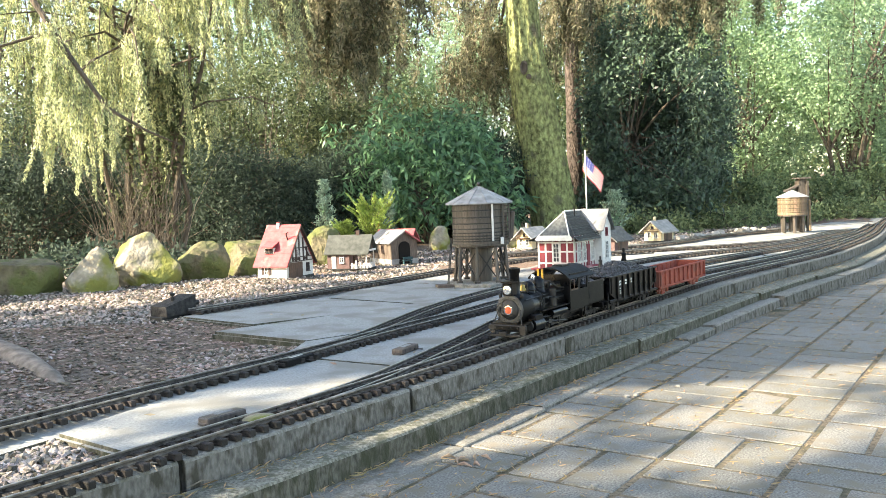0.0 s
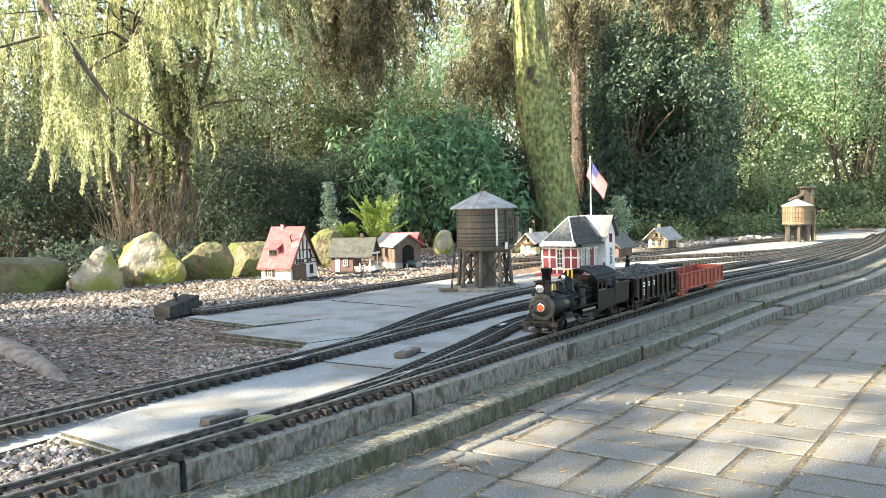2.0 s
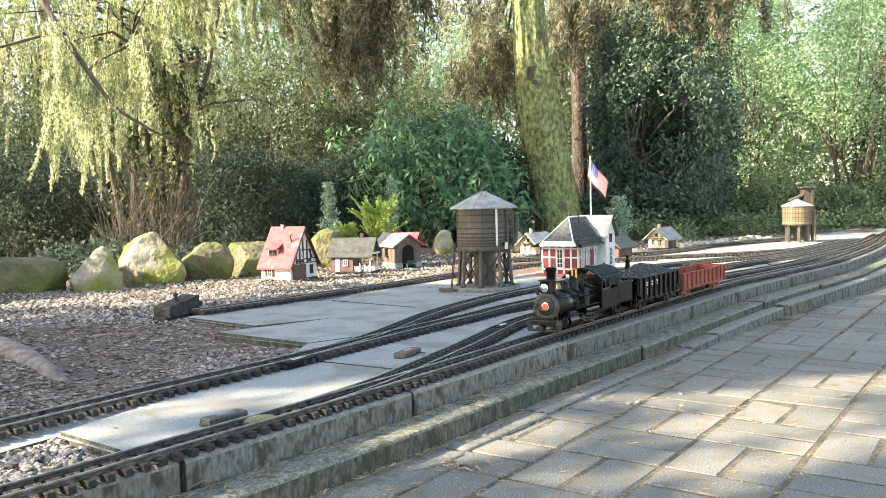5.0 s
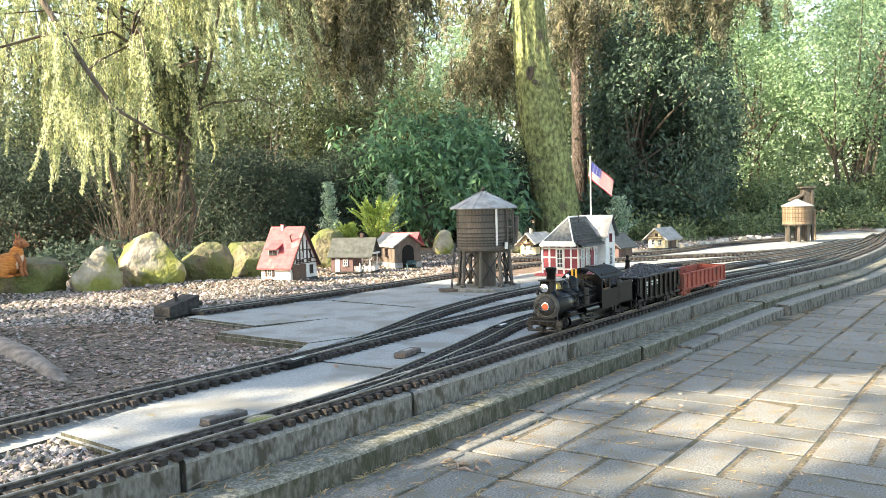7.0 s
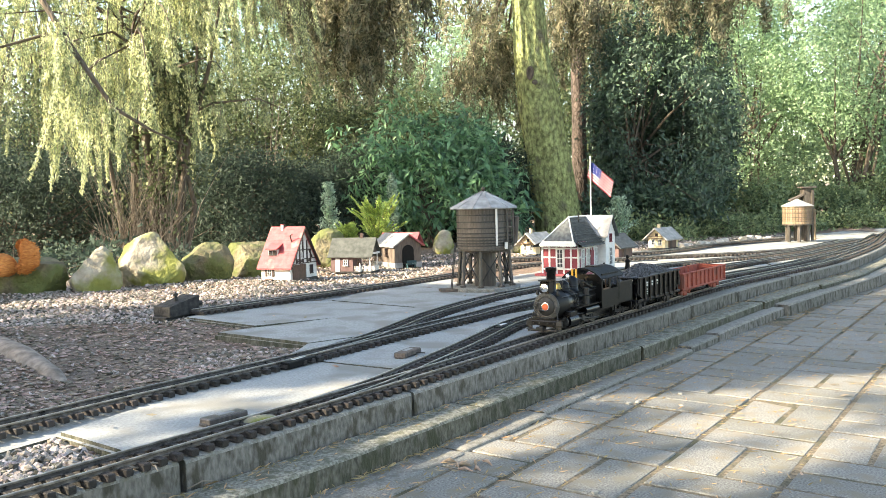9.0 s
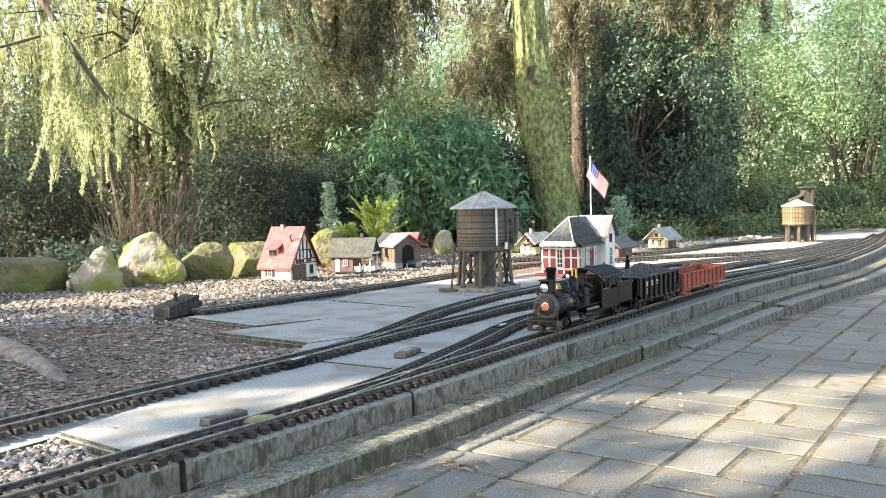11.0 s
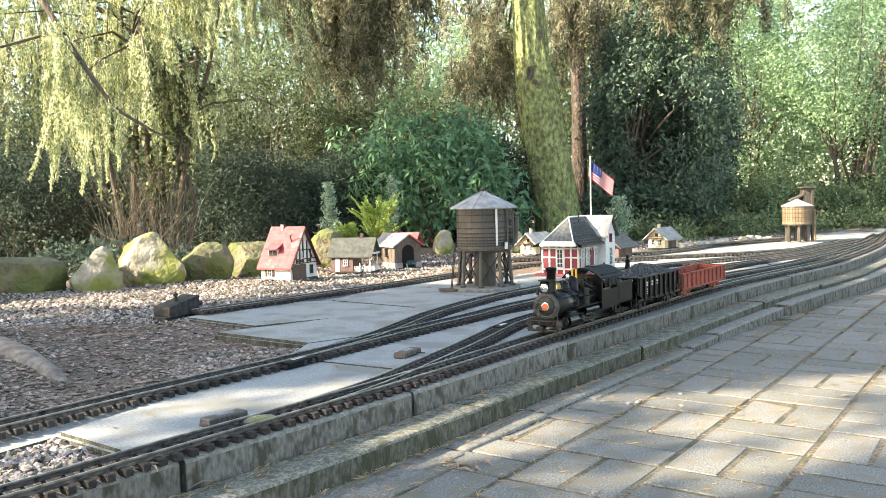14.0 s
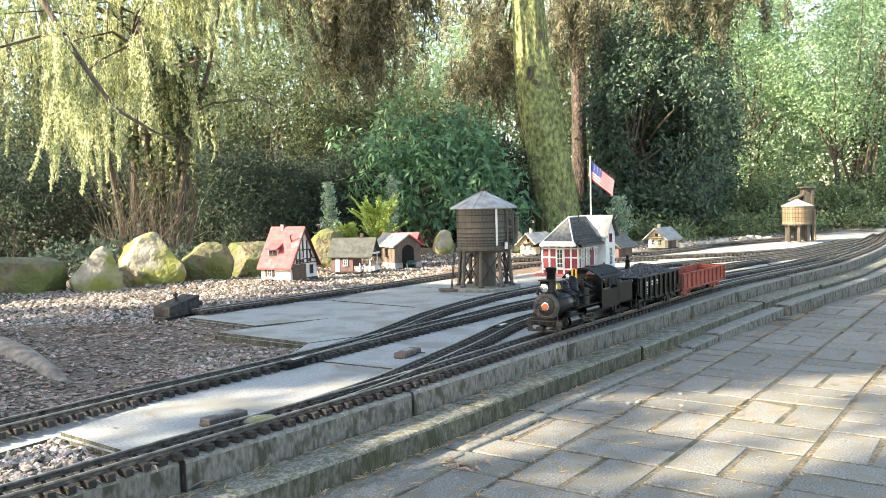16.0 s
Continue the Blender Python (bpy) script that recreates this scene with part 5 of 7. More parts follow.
def build_shed():
    """Small halt with a porch and a grey mossy roof."""
    w, d, z0, z1 = 0.225, 0.125, 0.100, 0.178
    root = thing("miniature_halt", pose(-0.600, 4.640, 0.0, 0, 0, -16), "faded red miniature halt with a grey roof and open porch", "model building")
    body = 0.125
    part("wall", Geo().box(body / 2, d / 2, 0.05, body, d, 0.1), P_PINK, root)
    v = [(0, 0, z0), (0, d, z0), (0, d / 2, z1 - 0.004), (w * 0.97, 0, z0), (w * 0.97, d, z0), (w * 0.97, d / 2, z1 - 0.004)]
    part("gable", Geo().add(v, [(0, 1, 2), (5, 4, 3), (0, 3, 4, 1), (0, 2, 5, 3), (1, 4, 5, 2)]), P_WOODWALL, root)
    part("floor_slab", Geo().box(w / 2, d / 2, 0.004, w + 0.006, d + 0.006, 0.010, ch=0.001), P_STEEL, root)
    for s in (-1, 1):
        part("roof", gable_roof(w, d, z0, z1, 0.014, 0.005, s), P_ROOFMOSS, root)
    part("chimney", Geo().box(0.155, d * 0.55, z1 + 0.012, 0.02, 0.018, 0.036, ch=0.001), P_TIMBER, root)
    part("door", Geo().box(0.038, -0.001, 0.044, 0.024, 0.003, 0.07), P_WHITE, root, "white door")
    window(root, pose(0.084, -0.001, 0.056), 0.026, 0.032, P_WHITE, (1, 1))
    window(root, pose(body + 0.001, 0.07, 0.056, 0, 0, 90), 0.028, 0.036, P_BROWN, (1, 1))
    for y in (0.006, d - 0.006):
        part("post", Geo().box(w - 0.006, y, 0.054, 0.005, 0.005, 0.098), P_WHITE, root)
    part("bargeboard", Geo().box(w + 0.008, d / 2, z0 + 0.004, 0.003, d * 0.86, 0.010), P_WHITE, root)
    for j in range(13):
        part("picket", Geo().box(body + 0.010 + j * 0.0075, 0.003, 0.022, 0.0028, 0.002, 0.028), P_WHITE, root)
    part("fence_rail", Geo().box((body + w) / 2, 0.0052, 0.026, 0.092, 0.002, 0.003), P_WHITE, root)
    for j in range(12):
        part("picket", Geo().box(w + 0.001, 0.012 + j * 0.0092, 0.022, 0.002, 0.0028, 0.028), P_WHITE, root)
    doll(-0.442, 4.590, 0.009, 0.045, 30, "small pale painted figurine on the porch", P_PLASTER)


def doll(x, y, z, h, turn, label, m):
    """A plain toy figurine, one mesh."""
    g = Geo()
    k = h / 0.07
    g.lathe([(0.012 * k, 0), (0.011 * k, 0.02 * k), (0.008 * k, 0.034 * k), (0.011 * k, 0.046 * k), (0.004 * k, 0.052 * k), (0.0065 * k, 0.059 * k), (0.004 * k, 0.068 * k)], 10)
    return solo("figurine", g, m, label, "figurine", smooth=True, m=pose(x, y, z, 0, 0, turn))


def build_engine_shed():
    """Plank engine shed with an arched gateway."""
    w, d, z0, z1 = 0.27, 0.165, 0.128, 0.182
    root = thing("miniature_engine_shed", pose(-0.405, 5.10, 0.0, 0, 0, -60), "brown plank miniature engine shed with an arched gateway", "model building")
    b = part("wall", gable_body(w, d, z0, z1), P_WOODWALL, root)
    for j in range(15):
        part("plank", Geo().box(0.012 + j * 0.0175, -0.001, 0.078, 0.016, 0.002, 0.098), P_WOODWALL, b)
    part("base_wall", Geo().box(w / 2, d / 2, 0.014, w + 0.008, d + 0.008, 0.030, ch=0.001), P_TIN, root, "grey rubble base wall")
    part("roof", gable_roof(w, d, z0, z1, 0.018, 0.006, -1), P_TIN, root, "pale grey roof slope")
    part("roof", gable_roof(w, d, z0, z1, 0.018, 0.006, 1), P_ROOFRED, root, "red roof slope")
    # arched gateway in the gable, a flat black panel painting in its shaded inside
    c = [(-0.036, 0.0)] + [(-0.036, 0.092)] + [(0.036 * math.cos(a), 0.092 + 0.036 * math.sin(a)) for a in np.linspace(math.pi, 0, 11)] + [(0.036, 0.0)]
    arch = part("gateway", Geo().prism(c, 0.004, pose(w + 0.0005, d / 2, 0.0, 0, 0, 90) @ pose(0, -0.0035, 0)), P_GREYBLACK, root, "arched gateway with its shaded inside painted black")
    part("bench", Geo().box(w + 0.03, d * 0.52, 0.02, 0.016, 0.06, 0.005).box(w + 0.036, d * 0.52, 0.034, 0.003, 0.06, 0.014).box(w + 0.03, d * 0.52 - 0.024, 0.009, 0.014, 0.004, 0.018).box(w + 0.03, d * 0.52 + 0.024, 0.009, 0.014, 0.004, 0.018), P_TEAL, root, "teal bench")
    window(root, pose(0.17, -0.002, 0.086), 0.035, 0.045, P_TIMBER, (1, 1))
    window(root, pose(0.08, -0.002, 0.086), 0.035, 0.045, P_TIMBER, (1, 1))


def build_red_shed():
    """Low shed with a red roof behind the engine shed."""
    w, d, z0, z1 = 0.20, 0.15, 0.118, 0.172
    root = thing("miniature_shed", pose(-0.375, 5.36, 0.0, 0, 0, -14), "low brown miniature shed with a weathered red roof", "model building")
    part("wall", gable_body(w, d, z0, z1), P_WOODWALL, root)
    for s in (-1, 1):
        part("roof", gable_roof(w, d, z0, z1, 0.020, 0.006, s), P_ROOFRED, root)
    part("door", Geo().box(0.12, -0.002, 0.05, 0.045, 0.004, 0.09), P_TIMBER, root)


def build_cottage(m, wall_m, roof_m, label):
    w, d, z0, z1 = 0.165, 0.13, 0.085, 0.140
    root = thing("miniature_cottage", m, label, "model house", "miniature cottages")
    part("wall", gable_body(w, d, z0, z1), wall_m, root)
    for s in (-1, 1):
        part("roof", gable_roof(w, d, z0, z1, 0.028, 0.006, s), roof_m, root)
    part("chimney", Geo().box(0.03, d * 0.5, z1 + 0.014, 0.016, 0.016, 0.04), wall_m, root)
    part("plinth", Geo().box(w / 2, d / 2, 0.004, w + 0.006, d + 0.006, 0.014), P_STEEL, root)
    for y in (0.04, 0.09):
        window(root, pose(-0.001, y, 0.05, 0, 0, -90), 0.026, 0.04, P_WHITE, (1, 1))
    window(root, pose(-0.001, 0.065, 0.10, 0, 0, -90), 0.018, 0.02, P_TIMBER, (1, 0))
    part("side_wall", Geo().box(0.09, -0.0015, 0.042, 0.10, 0.003, 0.08), P_BROWN, root)
    part("door", Geo().box(0.07, -0.004, 0.040, 0.026, 0.003, 0.062), P_TIMBER, root)
    part("balcony", Geo().box(-0.012, d / 2, 0.078, 0.022, d * 0.8, 0.004).box(-0.022, d / 2, 0.090, 0.003, d * 0.8, 0.003), P_BROWN, root)


def build_station():
    """Red and white station with slate roofs."""
    L, W, z0, z1 = 0.36, 0.185, 0.160, 0.272
    root = thing("miniature_station", pose(0.632, 4.062, 0.004, 0, 0, 57), "red and white timber-framed miniature station with a slate roof", "model building")
    part("platform", Geo().box(L / 2, W / 2, 0.003, L + 0.06, W + 0.06, 0.010, ch=0.001), P_ROOFRED, root, "low red platform")
    v = [(0, 0, 0.006), (L, 0, 0.006), (L, W, 0.006), (0, W, 0.006), (0, 0, z0), (L, 0, z0), (L, W, z0), (0, W, z0)]
    part("wall", Geo().add(v, [(0, 1, 5, 4), (1, 2, 6, 5), (2, 3, 7, 6), (3, 0, 4, 7), (4, 5, 6, 7), (3, 2, 1, 0)]), P_RED, root)
    # hipped main roof: eaves, ridge
    o, e, h = 0.035, z0 - 0.018, 0.10
    r = [(-o, -o, e), (L * 0.98, -o, e), (L * 0.98, W + o, e), (-o, W + o, e), (h, W / 2, z1), (L * 0.98, W / 2, z1), (-0.027, W * 0.07, e + 0.020), (-0.027, W * 0.93, e + 0.020)]
    roof = part("roof", Geo().add(r + [(x, y, z - 0.006) for x, y, z in r[:4]], [(0, 1, 5, 4, 6), (3, 7, 4, 5, 2), (6, 4, 7), (0, 8, 9, 1), (2, 10, 11, 3), (8, 11, 10, 9), (1, 9, 10, 2), (1, 2, 5)]), P_ROOFGREY, root)
    for j in range(17):
        t = (j + 0.6) / 17.5
        y, z = -o + t * (W / 2 + o), e + t * (z1 - e)
        x0 = -0.030 + max(0.0, t - 0.15) * 0.152
        part("slate_course", Geo().box((x0 + L * 0.66) / 2, y, z + 0.0015, L * 0.66 - x0, 0.0045, 0.0042), P_ROOFGREY, roof)
    part("ridge", Geo().cyl((h, W / 2, z1 + 0.001), (L * 0.98, W / 2, z1 + 0.001), 0.004, n=8), P_WHITE, root)
    for s in (0.07, 0.93):
        part("hip_ridge", Geo().cyl((-0.027, W * s, e + 0.020), (h, W / 2, z1 + 0.001), 0.0035, n=6), P_WHITE, root, "white hip moulding")
    # white front gable board with a scalloped edge
    g = Geo().add([(-0.030, -0.006, e + 0.002), (-0.030, W + 0.006, e + 0.002), (-0.028, W * 0.94, e + 0.021), (-0.028, W * 0.06, e + 0.021), (-0.026, -0.006, e + 0.002), (-0.026, W + 0.006, e + 0.002), (-0.022, W * 0.94, e + 0.021), (-0.022, W * 0.06, e + 0.021)],
                  [(0, 1, 2, 3), (7, 6, 5, 4), (0, 4, 5, 1), (1, 5, 6, 2), (2, 6, 7, 3), (3, 7, 4, 0)])
    for j in range(16):
        g.cyl((-0.031, W * (j + 0.5) / 16, e + 0.001), (-0.027, W * (j + 0.5) / 16, e + 0.001), 0.0062, n=8)
    part("bargeboard", g, P_WHITE, root, "white board with a scalloped edge")
    part("stove_pipe", Geo().cyl((0.16, W * 0.36, z1 - 0.05), (0.16, W * 0.36, z1 + 0.012), 0.0035).lathe([(0.009, 0), (0.008, 0.003), (0.0045, 0.006)], 10, pose(0.16, W * 0.36, z1 - 0.042)), P_IRON, root)
    # cross wing with its own taller roof; sunlight painted into the paler front slope
    x0, x1 = L * 0.66, L * 0.98
    part("wing_wall", gable_body(0.115, x1 - x0, z0 + 0.03, z1 - 0.012), P_WHITE, root, "white gabled cross wing", m=pose(x0, 0.075, 0, 0, 0, -90))
    for s in (-1, 1):
        part("wing_roof", gable_roof(0.115, x1 - x0, z0 + 0.03, z1 - 0.004, 0.016, 0.005, s), P_TIN if s < 0 else P_ROOFGREY, root, "slate roof of the wing, sunlit slope coloured pale", m=pose(x0, 0.075, 0, 0, 0, -90))
    # timber frame: posts and rails on front and long side
    for j in range(6):
        y = W * j / 5
        part("timber", Geo().box(-0.0015, y, z0 / 2, 0.005, 0.008, z0 - 0.006), P_WHITE, root)
    for z in (0.03, 0.085, 0.128):
        part("timber", Geo().box(-0.001, W / 2, z, 0.0045, W, 0.007), P_WHITE, root)
    for j in range(9):
        x = x0 * j / 8
        part("timber", Geo().box(x, -0.0015, z0 / 2, 0.008, 0.005, z0 - 0.006), P_WHITE, root)
    for z in (0.03, 0.085, 0.128):
        part("timber", Geo().box(x0 / 2, -0.001, z, x0, 0.0045, 0.007), P_WHITE, root)
    for y in (0.0925,):
        window(root, pose(-0.004, y, 0.080, 0, 0, -90), 0.034, 0.090, P_WHITE, (1, 3))
    for x in (0.045, 0.105, 0.20):
        window(root, pose(x, -0.004, 0.078), 0.034, 0.088, P_WHITE, (1, 3))
    part("door", Geo().box(0.155, -0.003, 0.06, 0.034, 0.004, 0.104), P_RED, root)
    window(root, pose((x0 + x1) / 2, -0.041, 0.075), 0.04, 0.088, P_WHITE, (1, 3))
    window(root, pose((x0 + x1) / 2, -0.041, 0.165), 0.026, 0.04, P_RED, (1, 1))
    for j in range(5):
        part("bracket", Geo().box(x0 * (j + 0.5) / 5, -0.014, z0 - 0.028, 0.004, 0.03, 0.005, pose(0, 0, 0)), P_WHITE, root)


def build_flag():
    pole = solo("flagpole", Geo().cyl((0, 0, 0), (0, 0, 0.302), 0.0032, 0.0026, 8).lathe([(0.002, 0.30), (0.005, 0.305), (0.002, 0.311)], 8), P_WHITE, "slim white flagpole above the station roof", "flagpole", smooth=True, m=pose(0.742, 4.338, 0.262))
    root = thing("flag", pose(0.742, 4.338, 0.552), "small red, white and blue striped flag hanging from its pole", "flag")
    pieces = 8
    for k in range(pieces):
        g = Geo()
        n, hh, ww = 13, 0.082, 0.0165
        me_v, me_f, idx = [], [], []
        for j in range(n):
            for q in range(3):
                u0, u1 = q / 3, (q + 1) / 3
                z0, z1 = -hh * j / n, -hh * (j + 1) / n
                b = len(me_v)
                wv = lambda u: 0.004 * math.sin((k + u) * 1.2 + 0.5)
                dz = lambda u: -ww * u * 0.62
                me_v += [(ww * u0, wv(u0), z0 + dz(u0)), (ww * u1, wv(u1), z0 + dz(u1)), (ww * u1, wv(u1), z1 + dz(u1)), (ww * u0, wv(u0), z1 + dz(u0))]
                me_f.append((b, b + 1, b + 2, b + 3))
                idx.append(2 if (k < 4 and j < 7) else (0 if j % 2 == 0 else 1))
        g.add(me_v, me_f)
        me = bpy.data.meshes.new("flag_piece")
        me.from_pydata(me_v, [], me_f)
        for m_ in (P_FLAGRED, P_FLAGWHITE, P_BLUE):
            me.materials.append(m_)
        me.polygons.foreach_set("material_index", idx)
        ob = part("flag_piece", me, None, root, m=pose(0, 0, 0))
        FLAG.append(ob)
        mod = ob.modifiers.new("thickness", "SOLIDIFY")
        mod.thickness = 0.0008
        if k < 4:
            st = Geo()
            for c in range(5):
                st.box(0.008, 0.004 * math.sin((k + 0.5) * 1.2 + 0.5) - 0.001, -0.009 - 0.0080 * c, 0.0030, 0.0012, 0.0030)
            tagged(part("star_spots", st, P_FLAGWHITE, ob), kind="stuff")
    FLAG.insert(0, root)


FLAG = []


def build_tower():
    """Water tower on timber legs."""
    root = thing("water_tower", pose(0.172, 3.600, 0, 0, 0, 10), "brown plank water tower with a pale tin roof on timber legs", "water tower")
    base = part("base_plate", Geo().lathe([(0.150, 0), (0.150, 0.013), (0.144, 0.017), (0.0, 0.017)], 8), M_KERB, root)
    part("ladder_pad", Geo().box(-0.150, -0.02, 0.006, 0.09, 0.07, 0.012, ch=0.001), P_WOODWALL, root)
    part("riser", Geo().cyl((0, 0, 0.017), (0, 0, 0.168), 0.045, n=20), P_TANK, root, smooth=True)
    n = 8
    for j in range(n):
        a, b = 2 * math.pi * (j + 0.5) / n, 2 * math.pi * (j + 1.5) / n
        pa0, pb0 = (0.112 * math.cos(a), 0.112 * math.sin(a)), (0.112 * math.cos(b), 0.112 * math.sin(b))
        pa1, pb1 = (0.100 * math.cos(a), 0.100 * math.sin(a)), (0.100 * math.cos(b), 0.100 * math.sin(b))
        part("leg", Geo().cyl((*pa0, 0.017), (*pa1, 0.168), 0.008, 0.007, 6), P_TANK, root)
        part("shoe", Geo().box(*pa0, 0.021, 0.024, 0.024, 0.009, ch=0.001), P_TANK, root)
        part("brace", Geo().cyl((*pa0, 0.03), (*pb1, 0.15), 0.0028, n=5), P_IRON, root)
        part("brace", Geo().cyl((*pb0, 0.03), (*pa1, 0.15), 0.0028, n=5), P_IRON, root)
        part("beam", Geo().cyl((*pa1, 0.162), (*pb1, 0.162), 0.006, n=6), P_TANK, root)
    tank = part("tank", Geo().lathe([(0.10, 0.166), (0.1175, 0.166), (0.1175, 0.174), (0.112, 0.176), (0.110, 0.336), (0.0, 0.337)], 48), P_TANK, root)
    stave = Geo().box(0.1110, 0, 0.256, 0.004, 0.01475, 0.162, ch=0.0002).mesh("stave", P_TANK)
    for j in range(48):
        part("stave", stave, None, tank, m=pose(0, 0, 0, 0, 0, j * 7.5))
    for z in (0.186, 0.196, 0.207, 0.220, 0.236, 0.257, 0.282, 0.310):
        part("hoop", Geo().lathe([(0.112, z - 0.0030), (0.1155, z - 0.0024), (0.1155, z + 0.0024), (0.112, z + 0.0030)], 40), P_STEEL, tank, smooth=True)
    rf = part("roof", Geo().lathe([(0.140, 0.334), (0.143, 0.337), (0.141, 0.341), (0.072, 0.376), (0.008, 0.405), (0.0, 0.406)], 12), P_TIN, root)
    for j in range(12):
        a = 2 * math.pi * j / 12
        part("roof_seam", Geo().cyl((0.142 * math.cos(a), 0.142 * math.sin(a), 0.341), (0.006 * math.cos(a), 0.006 * math.sin(a), 0.4075), 0.0018, n=5), P_TIN, rf)
    part("finial", Geo().lathe([(0.007, 0.403), (0.004, 0.410), (0.008, 0.416), (0.006, 0.423), (0.0, 0.426)], 12), P_TANK, root, smooth=True)
    part("gauge_board", Geo().box(0.025, -0.1185, 0.262, 0.008, 0.004, 0.150), P_WHITE, root, "white water level board")
    # spout frame
    for x in (0.075, 0.106):
        part("spout_post", Geo().box(x, -0.094 + (x - 0.075) * 0.8, 0.258, 0.007, 0.007, 0.165), P_TANK, root)
    for z in (0.19, 0.225, 0.26, 0.295, 0.325):
        part("spout_rung", Geo().box(0.090, -0.083, z, 0.03, 0.005, 0.005, pose(0, 0, 0)), P_TANK, root)
    part("counterweight", Geo().box(0.066, -0.104, 0.185, 0.012, 0.012, 0.028, ch=0.001), P_PLASTER, root, "pale counterweight")
    part("spout", Geo().cyl((0.118, -0.05, 0.19), (0.124, -0.055, 0.30), 0.009, 0.012, 10), P_TANK, root, smooth=True)
    for s in (-1, 1):
        part("ladder_stile", Geo().cyl((-0.148, -0.03 + 0.012 * s, 0.012), (-0.128, -0.03 + 0.012 * s, 0.20), 0.002, n=5), P_IRON, root)
    for j in range(9):
        t = (j + 0.5) / 9.5
        part("ladder_rung", Geo().cyl((-0.148 + 0.02 * t, -0.042, 0.012 + 0.188 * t), (-0.148 + 0.02 * t, -0.018, 0.012 + 0.188 * t), 0.0014, n=5), P_IRON, root)


def build_sand_tower():
    root = thing("coaling_tower", pose(2.635, 6.46, 0), "round plank tank on posts with a tall timber hoist behind", "water tower")
    for j in range(6):
        a = 2 * math.pi * (j + 0.3) / 6
        part("leg", Geo().cyl((0.075 * math.cos(a), 0.075 * math.sin(a), 0), (0.075 * math.cos(a), 0.075 * math.sin(a), 0.13), 0.014, n=8), P_TANK, root, smooth=True)
    part("deck", Geo().lathe([(0.105, 0.122), (0.105, 0.130), (0.0, 0.131)], 24), P_TANK, root)
    tank = part("tank", Geo().lathe([(0.098, 0.13), (0.102, 0.262), (0.0, 0.263)], 40), P_TANK2, root)
    for j in range(32):
        part("stave", Geo().box(0.1015, 0, 0.196, 0.004, 0.0185, 0.132, ch=0.001), P_TANK2, tank, m=pose(0, 0, 0, 0, 0, j * 11.25))
    for z in (0.15, 0.18, 0.21, 0.24):
        part("hoop", Geo().lathe([(0.103, z - 0.0015), (0.1055, z), (0.103, z + 0.0015)], 32), P_IRON, tank, smooth=True)
    part("roof", Geo().lathe([(0.116, 0.260), (0.118, 0.264), (0.055, 0.292), (0.006, 0.314), (0.0, 0.315)], 12), P_TIN, root)
    for x, y in ((0.085, 0.07), (0.135, 0.05), (0.13, 0.12), (0.085, 0.13)):
        part("hoist_post", Geo().box(x, y, 0.19, 0.018, 0.018, 0.38), P_TANK, root)
    part("hoist_wall", Geo().box(0.108, 0.095, 0.32, 0.05, 0.07, 0.15), P_TANK, root)
    part("hoist_roof", Geo().box(0.108, 0.09, 0.40, 0.10, 0.12, 0.010), P_TANK, root)
    part("chute", Geo().add([(-0.02, 0.06, 0.30), (0.09, 0.06, 0.345), (0.09, 0.12, 0.345), (-0.02, 0.12, 0.30), (-0.02, 0.06, 0.312), (0.09, 0.06, 0.357), (0.09, 0.12, 0.357), (-0.02, 0.12, 0.312)],
                            [(0, 1, 2, 3), (7, 6, 5, 4), (0, 4, 5, 1), (1, 5, 6, 2), (2, 6, 7, 3), (3, 7, 4, 0)]), P_TANK, root)
    part("downpipe", Geo().cyl((0.110, -0.05, 0.01), (0.098, -0.07, 0.24), 0.008, n=8), P_TANK2, root, smooth=True)


build_house()
build_shed()
build_engine_shed()
build_red_shed()
build_cottage(pose(1.505, 5.885, 0, 0, 0, 45), P_CREAM, P_TIN, "cream-coloured miniature cottage with a pale roof")
build_cottage(pose(0.60, 5.60, 0, 0, 0, 45), P_CREAM, P_TIN, "cream miniature cottage half hidden behind the station")
build_cottage(pose(1.03, 5.10, 0.0, 0, 0, 50), P_PINK, P_ROOFGREY, "faded red miniature cottage behind the station")
build_station()
build_flag()
build_tower()
build_sand_tower()


# ---------------------------------------------------------------- small railway fixtures
M_CURL = mat("curled_leaf", (0.24, 0.16, 0.10), (0.42, 0.31, 0.21), 0.8, 80, 0.4, 200, vary=0.3)


